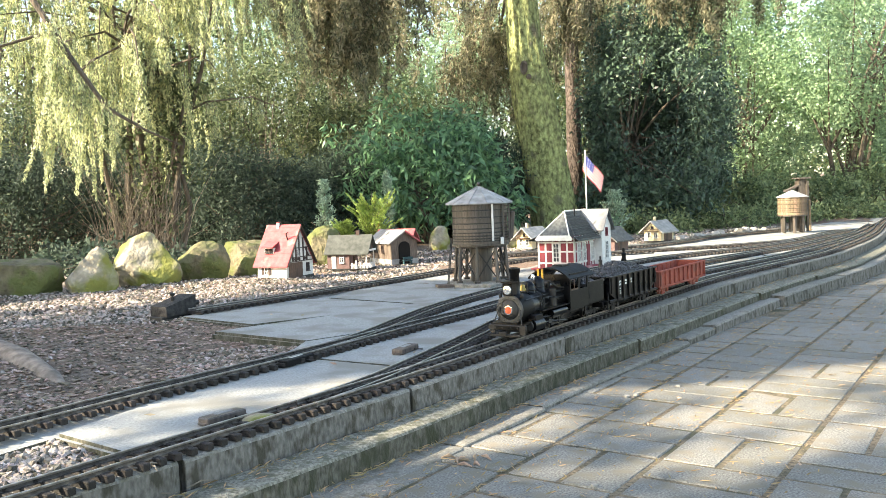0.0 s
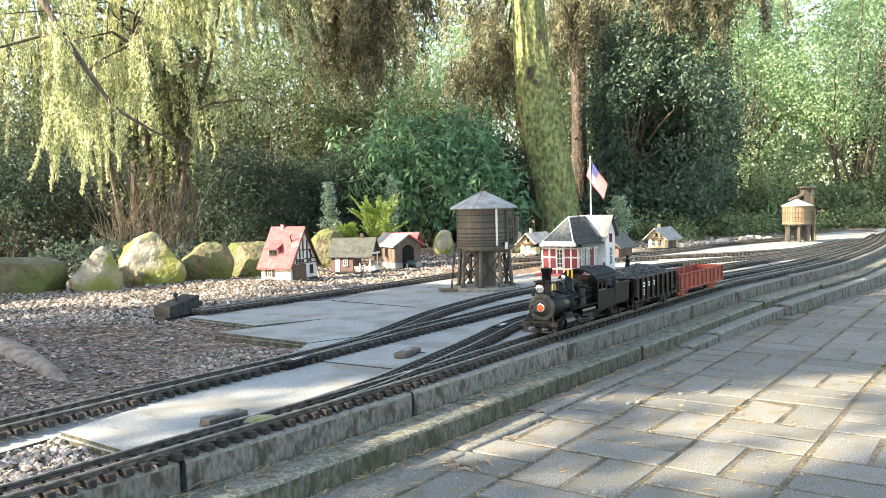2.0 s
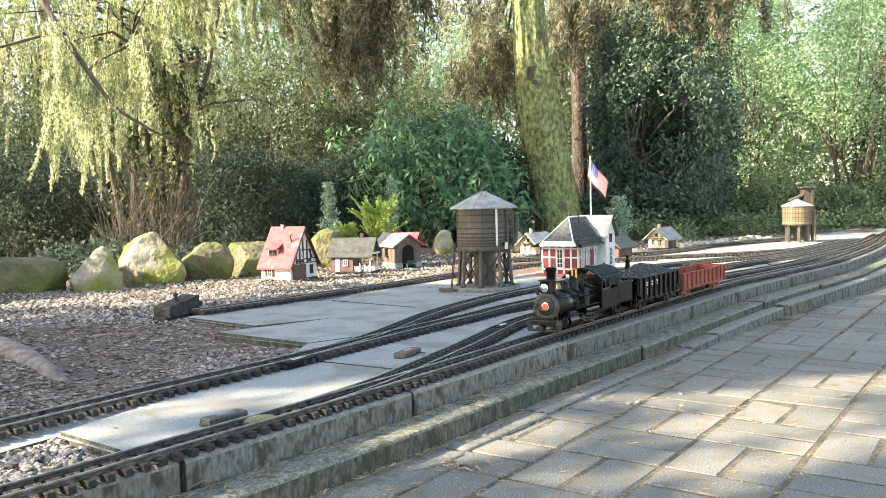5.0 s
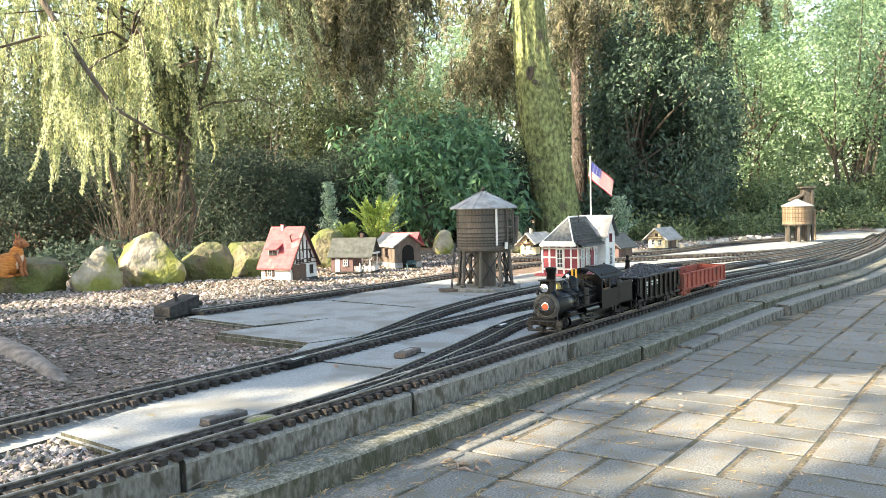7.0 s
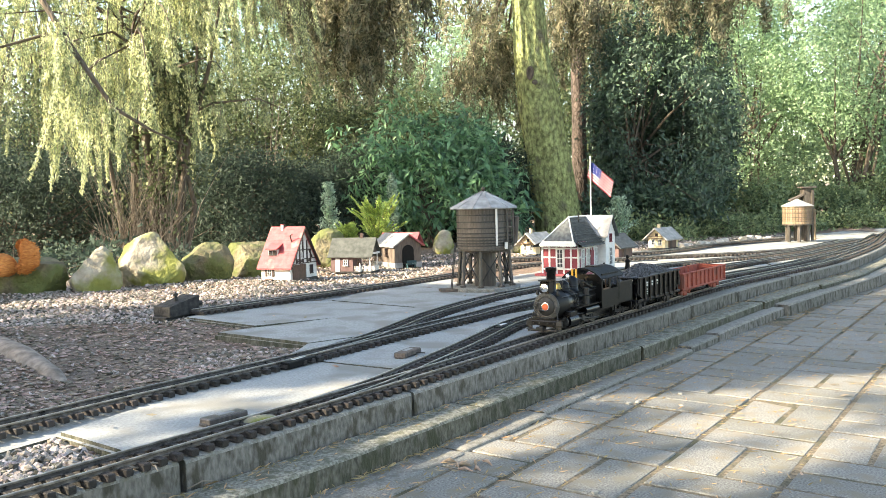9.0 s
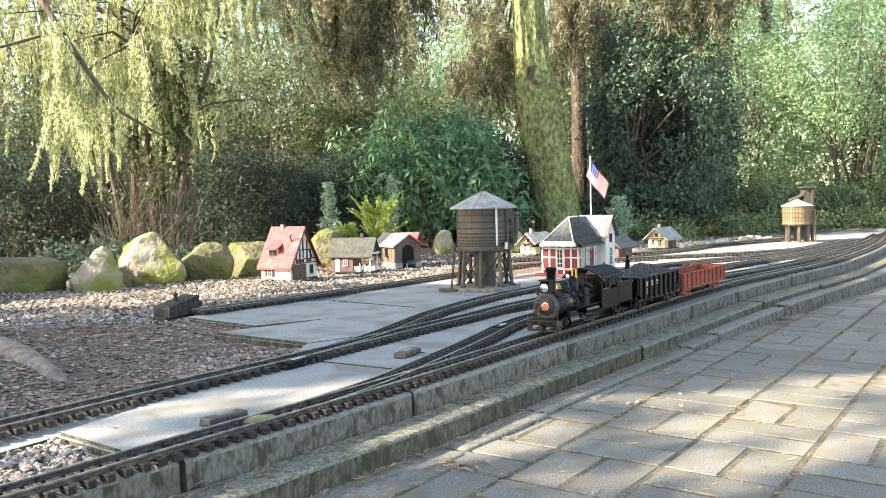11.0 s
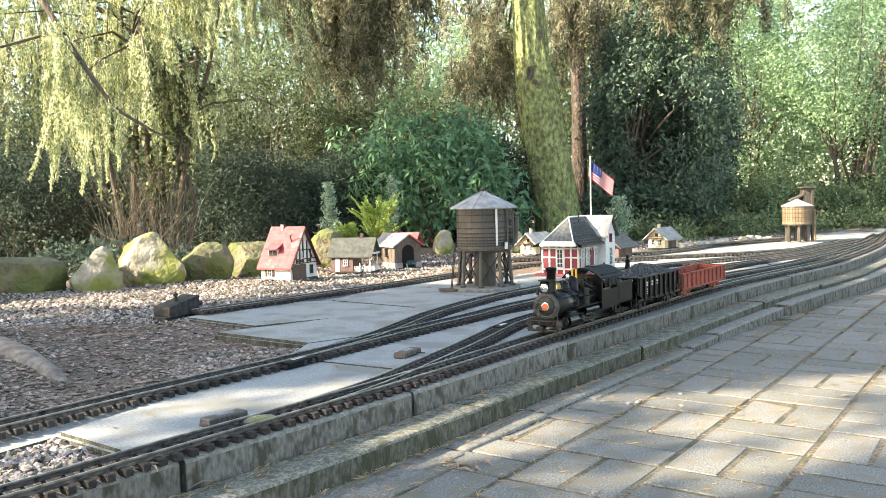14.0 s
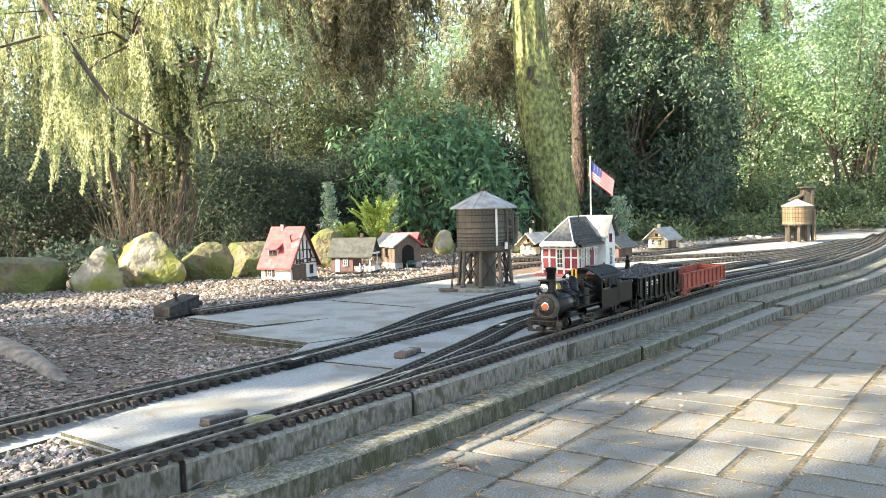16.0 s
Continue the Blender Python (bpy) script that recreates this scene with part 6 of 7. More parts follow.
def build_fixtures():
    stop = thing("buffer_stop", pose(-0.935, 3.02, 0.0, 0, 0, 56), "black buffer stop block at the end of the siding", "buffer stop")
    part("block", Geo().add([(-0.062, -0.042, 0.0), (0.066, -0.042, 0.0), (0.066, 0.042, 0.0), (-0.062, 0.042, 0.0), (-0.062, -0.042, 0.034), (0.066, -0.042, 0.064), (0.066, 0.042, 0.064), (-0.062, 0.042, 0.034)],
                            [(3, 2, 1, 0), (4, 5, 6, 7), (0, 1, 5, 4), (1, 2, 6, 5), (2, 3, 7, 6), (3, 0, 4, 7)]), P_BUFFER, stop)
    part("lamp", Geo().lathe([(0.007, 0.046), (0.007, 0.060), (0.003, 0.063), (0.009, 0.067), (0.009, 0.073), (0.003, 0.076), (0.0, 0.084)], 10), P_IRON, stop, smooth=True)
    for y in (-0.03, 0.03):
        part("buffer", Geo().cyl((0.066, y, 0.034), (0.084, y, 0.034), 0.009, n=10), P_IRON, stop, smooth=True)
    part("foot", Geo().box(-0.01, 0, -0.01, 0.13, 0.07, 0.02, ch=0.002), P_IRON, stop)
    for x, y, rz, m, k, label in ((-0.345, 2.000, 62, P_GREYBLACK, 1.0, "black turnout motor box with a worn white top"), (-0.092, 2.092, 66, P_WOODWALL, 0.85, "sand-coloured turnout motor box"),
                                  (-0.388, 1.495, 52, P_TANK, 0.80, "brown-black turnout motor box beside the rails"), (0.165, 2.47, 60, P_GREYBLACK, 0.9, "black turnout motor box between the tracks")):
        b = thing("turnout_motor", pose(x, y, 0.0015, 0, 0, rz), label, "turnout motor", "turnout motors")
        part("case", Geo().box(0, 0, 0.008 * k, 0.104 * k, 0.036 * k, 0.015 * k, ch=0.002), m, b)
        part("flange", Geo().box(0, 0, 0.002, 0.114 * k, 0.026 * k, 0.004, ch=0.001), m, b)
        part("cover_plate", Geo().box(0.004, 0.003 * k, 0.016 * k, 0.045 * k, 0.014 * k, 0.001), P_WHITE if m is P_GREYBLACK else P_TIN, b)
        part("throw_rod", Geo().cyl((0.02 * k, -0.018 * k, 0.005), (0.02 * k, -0.045 * k, 0.005), 0.0016, n=6), P_IRON, b)
    rng = random.Random(12)
    for k in range(9):
        x, y = -0.415 + rng.uniform(-0.03, 0.03), 1.235 + rng.uniform(-0.03, 0.03)
        a, e = rng.uniform(0, 6.28), rng.uniform(0.03, 0.07)
        zz = -0.042 if edge_side(x, y) > 0 else 0.002
        solo("dry_twig", Geo().tube([(0, 0, 0.002), (e * 0.5 * math.cos(a), e * 0.5 * math.sin(a), 0.008), (e * math.cos(a), e * math.sin(a), 0.003)], [0.0014, 0.0012, 0.0006], 5), M_TWIG, "thin dry twig in the gap of the edging", "twig", "dry twigs", m=pose(x, y, zz))
    for k in range(8):
        x, y = 0.03 + rng.uniform(-0.03, 0.04), 1.50 + rng.uniform(-0.03, 0.03)
        solo("dry_leaf", Geo().tube([(-0.012, 0, 0.002), (0, 0, 0.007), (0.014, 0, 0.003)], [0.0010, 0.0034, 0.001], 6), M_CURL, "curled pale brown dry leaf beside the kerb", "leaf", "dry leaves", m=pose(x, y, pave_z(x, y), 0, rng.uniform(-15, 15), rng.uniform(0, 360)))
    # wooden blocks, pebbles and an old root by the soil
    doll(0.895, 4.22, 0.004, 0.085, 0, "small dark painted figurine on the station platform", P_GREYBLACK)
    doll(0.74, 4.00, 0.010, 0.06, 0, "small painted figurine before the station", P_STEEL)
    solo("flat_stone", Geo().lathe([(0.030, 0.0), (0.034, 0.006), (0.024, 0.013), (0.0, 0.016)], 11), M_ROCK, "flat pale yellow stone lying between the rails", "stone", smooth=True, m=pose(-0.315, 1.455, 0.004, 4, 3, 30) @ Matrix.Diagonal((1.0, 0.55, 1.0, 1)))
    rng = random.Random(2)
    log = Geo().tube([(-1.75, 2.75, -0.005), (-1.40, 2.45, 0.0), (-1.16, 2.25, -0.004), (-1.06, 2.14, 0.0), (-0.98, 2.06, -0.006), (-0.90, 1.98, -0.012), (-0.84, 1.92, -0.03)], [0.06, 0.06, 0.052, 0.046, 0.036, 0.024, 0.008], 14)
    solo("tree_root", log, M_TWIG, "weathered brown root lying on the soil", "root", smooth=True)
    for k in range(14):
        x, y = (0.40 + rng.uniform(-0.05, 0.05), 1.93 + rng.uniform(-0.05, 0.05)) if k < 3 else (rng.uniform(-0.1, 1.3), rng.uniform(1.3, 3.6))
        if edge_side(x, y) < 0.165 and edge_side(x, y) > -0.02:
            continue
        z = pave_z(x, y) if edge_side(x, y) > 0.1 else 0
        s = rng.uniform(0.008, 0.014)
        solo("pebble", Geo().box(0, 0, s * 0.25, s, s * 0.75, s * 0.5, ch=s * 0.24), M_STONE_PALE, "small pale pebble on the ground", "pebble", "loose pebbles", m=pose(x, y, z, 0, 0, rng.uniform(0, 180)))


build_fixtures()


# ---------------------------------------------------------------- the train
WHEELS = []


def wheel_set(parent, x, r, back=0.0195, spokes=0, m=None, rod=False):
    """An axle with two flanged wheels, turning about y."""
    ax = part("wheelset", Geo().cyl((0, -0.020, 0), (0, 0.020, 0), 0.003, n=8), P_IRON, parent, m=pose(x, 0, 0.0203 + r))
    for s in (-1, 1):
        y0 = s * back
        g = Geo().cyl((0, y0, 0), (0, y0 + s * 0.0018, 0), r + 0.002, n=20).cyl((0, y0 + s * 0.0016, 0), (0, y0 + s * 0.0075, 0), r, n=20)
        for j in range(spokes):
            a = 2 * math.pi * j / spokes
            g.cyl((0, y0 + s * 0.0082, 0), (math.cos(a) * r * 0.8, y0 + s * 0.0082, math.sin(a) * r * 0.8), 0.0017, n=5)
        g.cyl((0, y0 + s * 0.006, 0), (0, y0 + s * 0.0105, 0), r * 0.24, n=10)
        part("wheel", g, m or P_IRON, ax, smooth=True)
    WHEELS.append((ax, x, r))
    return ax


def coupler(parent, x, d):
    part("coupler", Geo().box(x + 0.010 * d, 0, 0.034, 0.022, 0.007, 0.006, ch=0.001).box(x + 0.022 * d, 0, 0.034, 0.008, 0.020, 0.010, ch=0.001), P_IRON, parent)


def build_loco():
    """A black tank locomotive; x runs forward, the front beam is near x = 0.285."""
    root = thing("steam_locomotive", pose(0, 0, 0), "black model steam locomotive with an orange smokebox plate", "locomotive")
    F = 0.285
    fr = part("frame", Geo().box(0.0, 0, 0.046, 0.55, 0.040, 0.012, ch=0.001).box(0.02, 0, 0.036, 0.42, 0.030, 0.012), P_BLACK, root)
    beam = part("buffer_beam", Geo().box(F - 0.008, 0, 0.046, 0.010, 0.104, 0.013, ch=0.0015), P_STEEL, root, "worn grey buffer beam")
    part("beam_face", Geo().box(F - 0.0025, 0, 0.046, 0.002, 0.070, 0.009, ch=0.0006), P_GREYBLACK, beam)
    for y in (-0.030, -0.012, 0.012, 0.030):
        part("bolt", Geo().cyl((F - 0.002, y, 0.046), (F + 0.0012, y, 0.046), 0.0022, n=8), P_STEEL, beam)
    for y in (-0.042, 0.042):
        part("step", Geo().box(F - 0.004, y, 0.029, 0.014, 0.014, 0.003).box(F - 0.008, y, 0.036, 0.003, 0.012, 0.014), P_STEEL, beam)
    part("pilot", Geo().box(F + 0.004, 0, 0.028, 0.010, 0.085, 0.006, ch=0.001), P_STEEL, beam)
    coupler(root, F, 1)
    part("front_deck", Geo().box(F - 0.045, 0, 0.0545, 0.07, 0.094, 0.004), P_BLACK, root)

    def turned(prof, n=28):
        return Geo().lathe(prof, n, pose(0, 0, 0.088, 0, 90, 0))
    boiler = part("boiler", turned([(0.001, -0.06), (0.036, -0.06), (0.036, 0.14), (0.0365, 0.142), (0.034, 0.195), (0.001, 0.196)]), P_BLACK, root, smooth=True)
    for x in (-0.02, 0.05, 0.12, 0.142):
        part("boiler_band", turned([(0.0358, x - 0.002), (0.0375, x - 0.002), (0.0375, x + 0.002), (0.0358, x + 0.002)]), P_IRON, boiler, smooth=True)
    sb = part("smokebox", turned([(0.001, 0.190), (0.0385, 0.190), (0.0385, 0.255), (0.037, 0.259), (0.001, 0.260)]), P_GREYBLACK, root, smooth=True)
    part("front_ring", turned([(0.0255, 0.2585), (0.0375, 0.2585), (0.0370, 0.2625), (0.0350, 0.2640), (0.0265, 0.2640), (0.0255, 0.2615)], 36), P_DOOR, sb, "dull grey riveted front ring", smooth=True)
    door = part("smokebox_door", turned([(0.001, 0.259), (0.0250, 0.259), (0.0245, 0.263), (0.020, 0.2665), (0.012, 0.268), (0.001, 0.269)]), P_STEEL, sb, "dark grey smokebox door", smooth=True)
    for dz in (-0.009, 0.009):
        part("hinge", Geo().box(0.2675, -0.017, 0.088 + dz, 0.004, 0.018, 0.0032, ch=0.0006), P_DOOR, door)
    for j in range(12):
        a = 2 * math.pi * j / 12
        part("bolt", Geo().cyl((0.258, 0.031 * math.sin(a), 0.088 + 0.031 * math.cos(a)), (0.2665, 0.031 * math.sin(a), 0.088 + 0.031 * math.cos(a)), 0.0017, n=6), P_STEEL, sb)
    part("number_plate", turned([(0.001, 0.268), (0.0090, 0.268), (0.0090, 0.2715), (0.001, 0.272)], 20), P_ORANGE, sb, "round orange plate", smooth=True)
    part("plate_ring", turned([(0.0090, 0.268), (0.0118, 0.268), (0.0115, 0.2705), (0.0090, 0.2708)], 20), P_LENS, sb, "pale plate ring", smooth=True)
    part("saddle", Geo().box(0.222, 0, 0.060, 0.06, 0.05, 0.014, ch=0.001), P_BLACK, root)
    st = part("smokestack", Geo().lathe([(0.018, 0.120), (0.0135, 0.128), (0.0125, 0.176), (0.0155, 0.180), (0.0155, 0.189), (0.0105, 0.190), (0.0100, 0.178)], 20, pose(0.226, 0, 0)), P_BLACK, root, smooth=True)
    lamp = part("headlamp", Geo().box(0.258, 0, 0.139, 0.030, 0.028, 0.030, ch=0.002).box(0.258, 0, 0.1565, 0.036, 0.033, 0.003), P_BLACK, root)
    part("lens", Geo().lathe([(0.0118, 0.0), (0.0108, 0.002), (0.004, 0.003), (0.0, 0.003)], 20, pose(0.2735, 0, 0.138, 0, 90, 0)), P_LENS, lamp, "bright headlamp lens", smooth=True)
    part("lamp_bracket", Geo().box(0.252, 0, 0.125, 0.026, 0.02, 0.004), P_IRON, lamp)
    bell = part("bell", Geo().lathe([(0.011, 0.0), (0.009, 0.003), (0.0065, 0.010), (0.005, 0.015), (0.0, 0.017)], 14, pose(0.178, 0, 0.128)), P_BRASS, root, "brass bell", smooth=True)
    part("bell_yoke", Geo().box(0.178, -0.013, 0.135, 0.004, 0.003, 0.024).box(0.178, 0.013, 0.135, 0.004, 0.003, 0.024).box(0.178, 0, 0.148, 0.004, 0.028, 0.003), P_IRON, bell)
    for x, r, h in ((0.142, 0.018, 0.032), (0.082, 0.020, 0.040)):
        part("dome", Geo().lathe([(r * 1.2, 0.116), (r, 0.122), (r, 0.116 + h * 0.6), (r * 0.85, 0.116 + h * 0.82), (r * 0.45, 0.116 + h), (0.001, 0.118 + h)], 18, pose(x, 0, 0)), P_BLACK, root, smooth=True)
    part("valve", Geo().lathe([(0.004, 0.150), (0.006, 0.158), (0.003, 0.164)], 10, pose(0.11, 0, 0)), P_LENS, root, "chromed safety valve", smooth=True)
    for y in (-0.006, 0.006):
        part("whistle", Geo().cyl((0.060, y, 0.148), (0.060, y, 0.174), 0.0032, n=8), P_YELLOW, root, "yellow whistle", smooth=True)
    part("generator", Geo().cyl((0.030, -0.015, 0.132), (0.030, 0.012, 0.132), 0.011, n=12), P_IRON, root, smooth=True)
    for s in (-1, 1):
        part("running_board", Geo().box(0.06, s * 0.042, 0.078, 0.22, 0.020, 0.003), P_BLACK, root)
        part("handrail", Geo().cyl((-0.05, s * 0.036, 0.115), (0.24, s * 0.036, 0.112), 0.0013, n=5), P_STEEL, root)
        part("air_tank", Geo().cyl((0.0, s * 0.044, 0.064), (0.10, s * 0.044, 0.064), 0.0095, n=12), P_BLACK, root, smooth=True)
        part("cylinder", Geo().cyl((0.165, s * 0.042, 0.047), (0.225, s * 0.042, 0.047), 0.0155, n=16).box(0.195, s * 0.042, 0.065, 0.05, 0.022, 0.016, ch=0.002), P_BLACK, root, smooth=True)
        part("piston_rod", Geo().cyl((0.165, s * 0.042, 0.045), (0.105, s * 0.042, 0.045), 0.002, n=6), P_STEEL, root)
        part("crosshead", Geo().box(0.105, s * 0.042, 0.045, 0.018, 0.006, 0.011), P_STEEL, root)
        part("main_rod", Geo().cyl((0.105, s * 0.0425, 0.045), (-0.005, s * 0.0425, 0.035), 0.0022, n=6), P_STEEL, root)
        part("side_rod", Geo().box(0.030, s * 0.0375, 0.034, 0.115, 0.003, 0.005), P_STEEL, root)
        part("pipe", Geo().tube([(-0.04, s * 0.034, 0.10), (0.05, s * 0.037, 0.098), (0.12, s * 0.037, 0.088), (0.15, s * 0.034, 0.07)], [0.002] * 4, 5), P_IRON, root)
    for s in (-1, 1):
        part("smokebox_brace", Geo().cyl((0.255, s * 0.020, 0.118), (F - 0.008, s * 0.040, 0.054), 0.0016, n=5), P_STEEL, root)
        part("sand_pipe", Geo().tube([(0.142, s * 0.018, 0.128), (0.140, s * 0.034, 0.112), (0.132, s * 0.041, 0.080)], [0.0016] * 3, 5), P_IRON, root)
        part("marker_lamp", Geo().lathe([(0.004, 0), (0.005, 0.003), (0.005, 0.009), (0.002, 0.013)], 8, pose(0.250, s * 0.030, 0.116)), P_IRON, root, smooth=True)
        part("valve_gear", Geo().box(0.06, s * 0.0435, 0.052, 0.05, 0.003, 0.004).box(0.045, s * 0.0435, 0.047, 0.004, 0.003, 0.024).cyl((0.04, s * 0.0435, 0.056), (0.16, s * 0.0435, 0.060), 0.0016, n=5), P_STEEL, root)
        part("side_sheet", Geo().box(0.02, s * 0.024, 0.066, 0.17, 0.003, 0.022), P_BLACK, root)
        for x in (0.0, 0.06, 0.12, 0.18):
            part("stanchion", Geo().cyl((x, s * 0.033, 0.109), (x, s * 0.0365, 0.114), 0.0018, n=5), P_STEEL, root)
        for x in (0.19, 0.20):
            part("cylinder_cover", Geo().cyl((x + (0.036 if x > 0.195 else -0.028), s * 0.042, 0.047), (x + (0.040 if x > 0.195 else -0.032), s * 0.042, 0.047), 0.0125, n=14), P_STEEL, root, smooth=True)
    part("air_pump", Geo().cyl((0.085, 0.045, 0.082), (0.085, 0.045, 0.104), 0.010, n=12).cyl((0.085, 0.045, 0.107), (0.085, 0.045, 0.126), 0.0085, n=12), P_IRON, root, smooth=True)
    for x, z in ((0.142, 0.128), (0.082, 0.130)):
        part("dome_band", Geo().lathe([(0.0195, z - 0.002), (0.0212, z), (0.0195, z + 0.002)], 18, pose(x, 0, 0)), P_IRON, root, smooth=True)
    part("steam_pipe", Geo().tube([(0.082, 0.010, 0.150), (0.060, 0.026, 0.142), (0.020, 0.034, 0.124), (-0.015, 0.036, 0.120)], [0.0022] * 4, 6), P_IRON, root, smooth=True)
    # cab
    cab = part("cab", Geo().box(-0.085, 0, 0.062, 0.14, 0.108, 0.004).box(-0.018, -0.040, 0.108, 0.003, 0.028, 0.092).box(-0.018, 0.040, 0.108, 0.003, 0.028, 0.092).box(-0.018, 0, 0.145, 0.003, 0.052, 0.018), P_BLACK, root)
    for s in (-1, 1):
        part("cab_side", Geo().box(-0.085, s * 0.053, 0.085, 0.138, 0.003, 0.05).box(-0.020, s * 0.053, 0.132, 0.008, 0.003, 0.046).box(-0.085, s * 0.053, 0.132, 0.014, 0.003, 0.046).box(-0.150, s * 0.053, 0.132, 0.008, 0.003, 0.046).box(-0.085, s * 0.053, 0.152, 0.138, 0.003, 0.008), P_GREYBLACK, cab)
        part("window_frame", Geo().box(-0.052, s * 0.0535, 0.1125, 0.052, 0.002, 0.004).box(-0.052, s * 0.0535, 0.146, 0.052, 0.002, 0.004).box(-0.050, s * 0.0535, 0.129, 0.003, 0.002, 0.033), P_BROWN, cab)
        part("grab_rail", Geo().cyl((-0.158, s * 0.056, 0.075), (-0.158, s * 0.056, 0.135), 0.0013, n=5), P_STEEL, cab)
        part("cab_step", Geo().box(-0.15, s * 0.050, 0.036, 0.022, 0.012, 0.002).box(-0.15, s * 0.046, 0.048, 0.018, 0.002, 0.024), P_BLACK, cab)
    v, n = [], 12
    for x in (0.006, -0.182):
        for j in range(n + 1):
            a = math.pi * (0.22 + 0.56 * j / n)
            v.append((x, 0.080 * math.cos(a), 0.093 + 0.080 * math.sin(a)))
        for j in range(n + 1):
            a = math.pi * (0.22 + 0.56 * j / n)
            v.append((x, 0.077 * math.cos(a), 0.0925 + 0.077 * math.sin(a)))
    m2 = n + 1
    f = []
    for j in range(n):
        f += [(j, j + 1, 2 * m2 + j + 1, 2 * m2 + j), (m2 + j + 1, m2 + j, 3 * m2 + j, 3 * m2 + j + 1), (j + 1, j, m2 + j, m2 + j + 1), (2 * m2 + j, 2 * m2 + j + 1, 3 * m2 + j + 1, 3 * m2 + j)]
    f += [(0, 2 * m2, 3 * m2, m2), (n, m2 + n, 3 * m2 + n, 2 * m2 + n)]
    part("cab_roof", Geo().add(v, f), P_GREYBLACK, cab, smooth=True)
    part("roof_vent", Geo().box(-0.085, 0, 0.1735, 0.05, 0.030, 0.004, ch=0.001), P_BLACK, cab)
    # bunker
    bk = part("bunker", Geo().box(-0.220, 0.052, 0.090, 0.125, 0.003, 0.060).box(-0.220, -0.052, 0.090, 0.125, 0.003, 0.060).box(-0.281, 0, 0.088, 0.003, 0.107, 0.056).box(-0.220, 0, 0.062, 0.125, 0.107, 0.004), P_GREYBLACK, root)
    part("bunker_rim", Geo().box(-0.220, 0.0525, 0.121, 0.127, 0.005, 0.003).box(-0.220, -0.0525, 0.121, 0.127, 0.005, 0.003), P_BLACK, bk)
    g, rng = Geo(), random.Random(9)
    for _ in range(260):
        s = rng.uniform(0.004, 0.009)
        x, y = rng.uniform(-0.275, -0.165), rng.uniform(-0.048, 0.048)
        g.box(0, 0, 0, s, s, s, pose(x, y, 0.105 + 0.018 * (1 - abs(y) / 0.05) + rng.uniform(-0.004, 0.002), rng.uniform(0, 90), rng.uniform(0, 90), rng.uniform(0, 90)))
    tagged(part("coal_load", g, P_COAL, root), kind="stuff")
    part("rear_beam", Geo().box(-0.283, 0, 0.046, 0.008, 0.10, 0.016, ch=0.001), P_BLACK, root)
    coupler(root, -0.285, -1)
    wheel_set(root, 0.235, 0.0125)
    wheel_set(root, 0.085, 0.021, spokes=10)
    wheel_set(root, -0.010, 0.021, spokes=10)
    wheel_set(root, -0.185, 0.0125)
    wheel_set(root, -0.245, 0.0125)
    for s in (-1, 1):
        part("truck_frame", Geo().box(-0.215, s * 0.033, 0.034, 0.10, 0.004, 0.012, ch=0.001).box(-0.185, s * 0.034, 0.032, 0.016, 0.005, 0.018).box(-0.245, s * 0.034, 0.032, 0.016, 0.005, 0.018), P_BLACK, root)
    return root


def bogie(root, x, m):
    for s in (-1, 1):
        part("bogie_frame", Geo().box(x, s * 0.033, 0.036, 0.095, 0.005, 0.007, ch=0.001).box(x, s * 0.034, 0.030, 0.026, 0.006, 0.018, ch=0.001).box(x - 0.032, s * 0.0345, 0.033, 0.014, 0.006, 0.016, ch=0.001).box(x + 0.032, s * 0.0345, 0.033, 0.014, 0.006, 0.016, ch=0.001), m, root)
    part("bolster", Geo().box(x, 0, 0.038, 0.024, 0.07, 0.008), m, root)
    wheel_set(root, x - 0.032, 0.0135, m=P_IRON)
    wheel_set(root, x + 0.032, 0.0135, m=P_IRON)


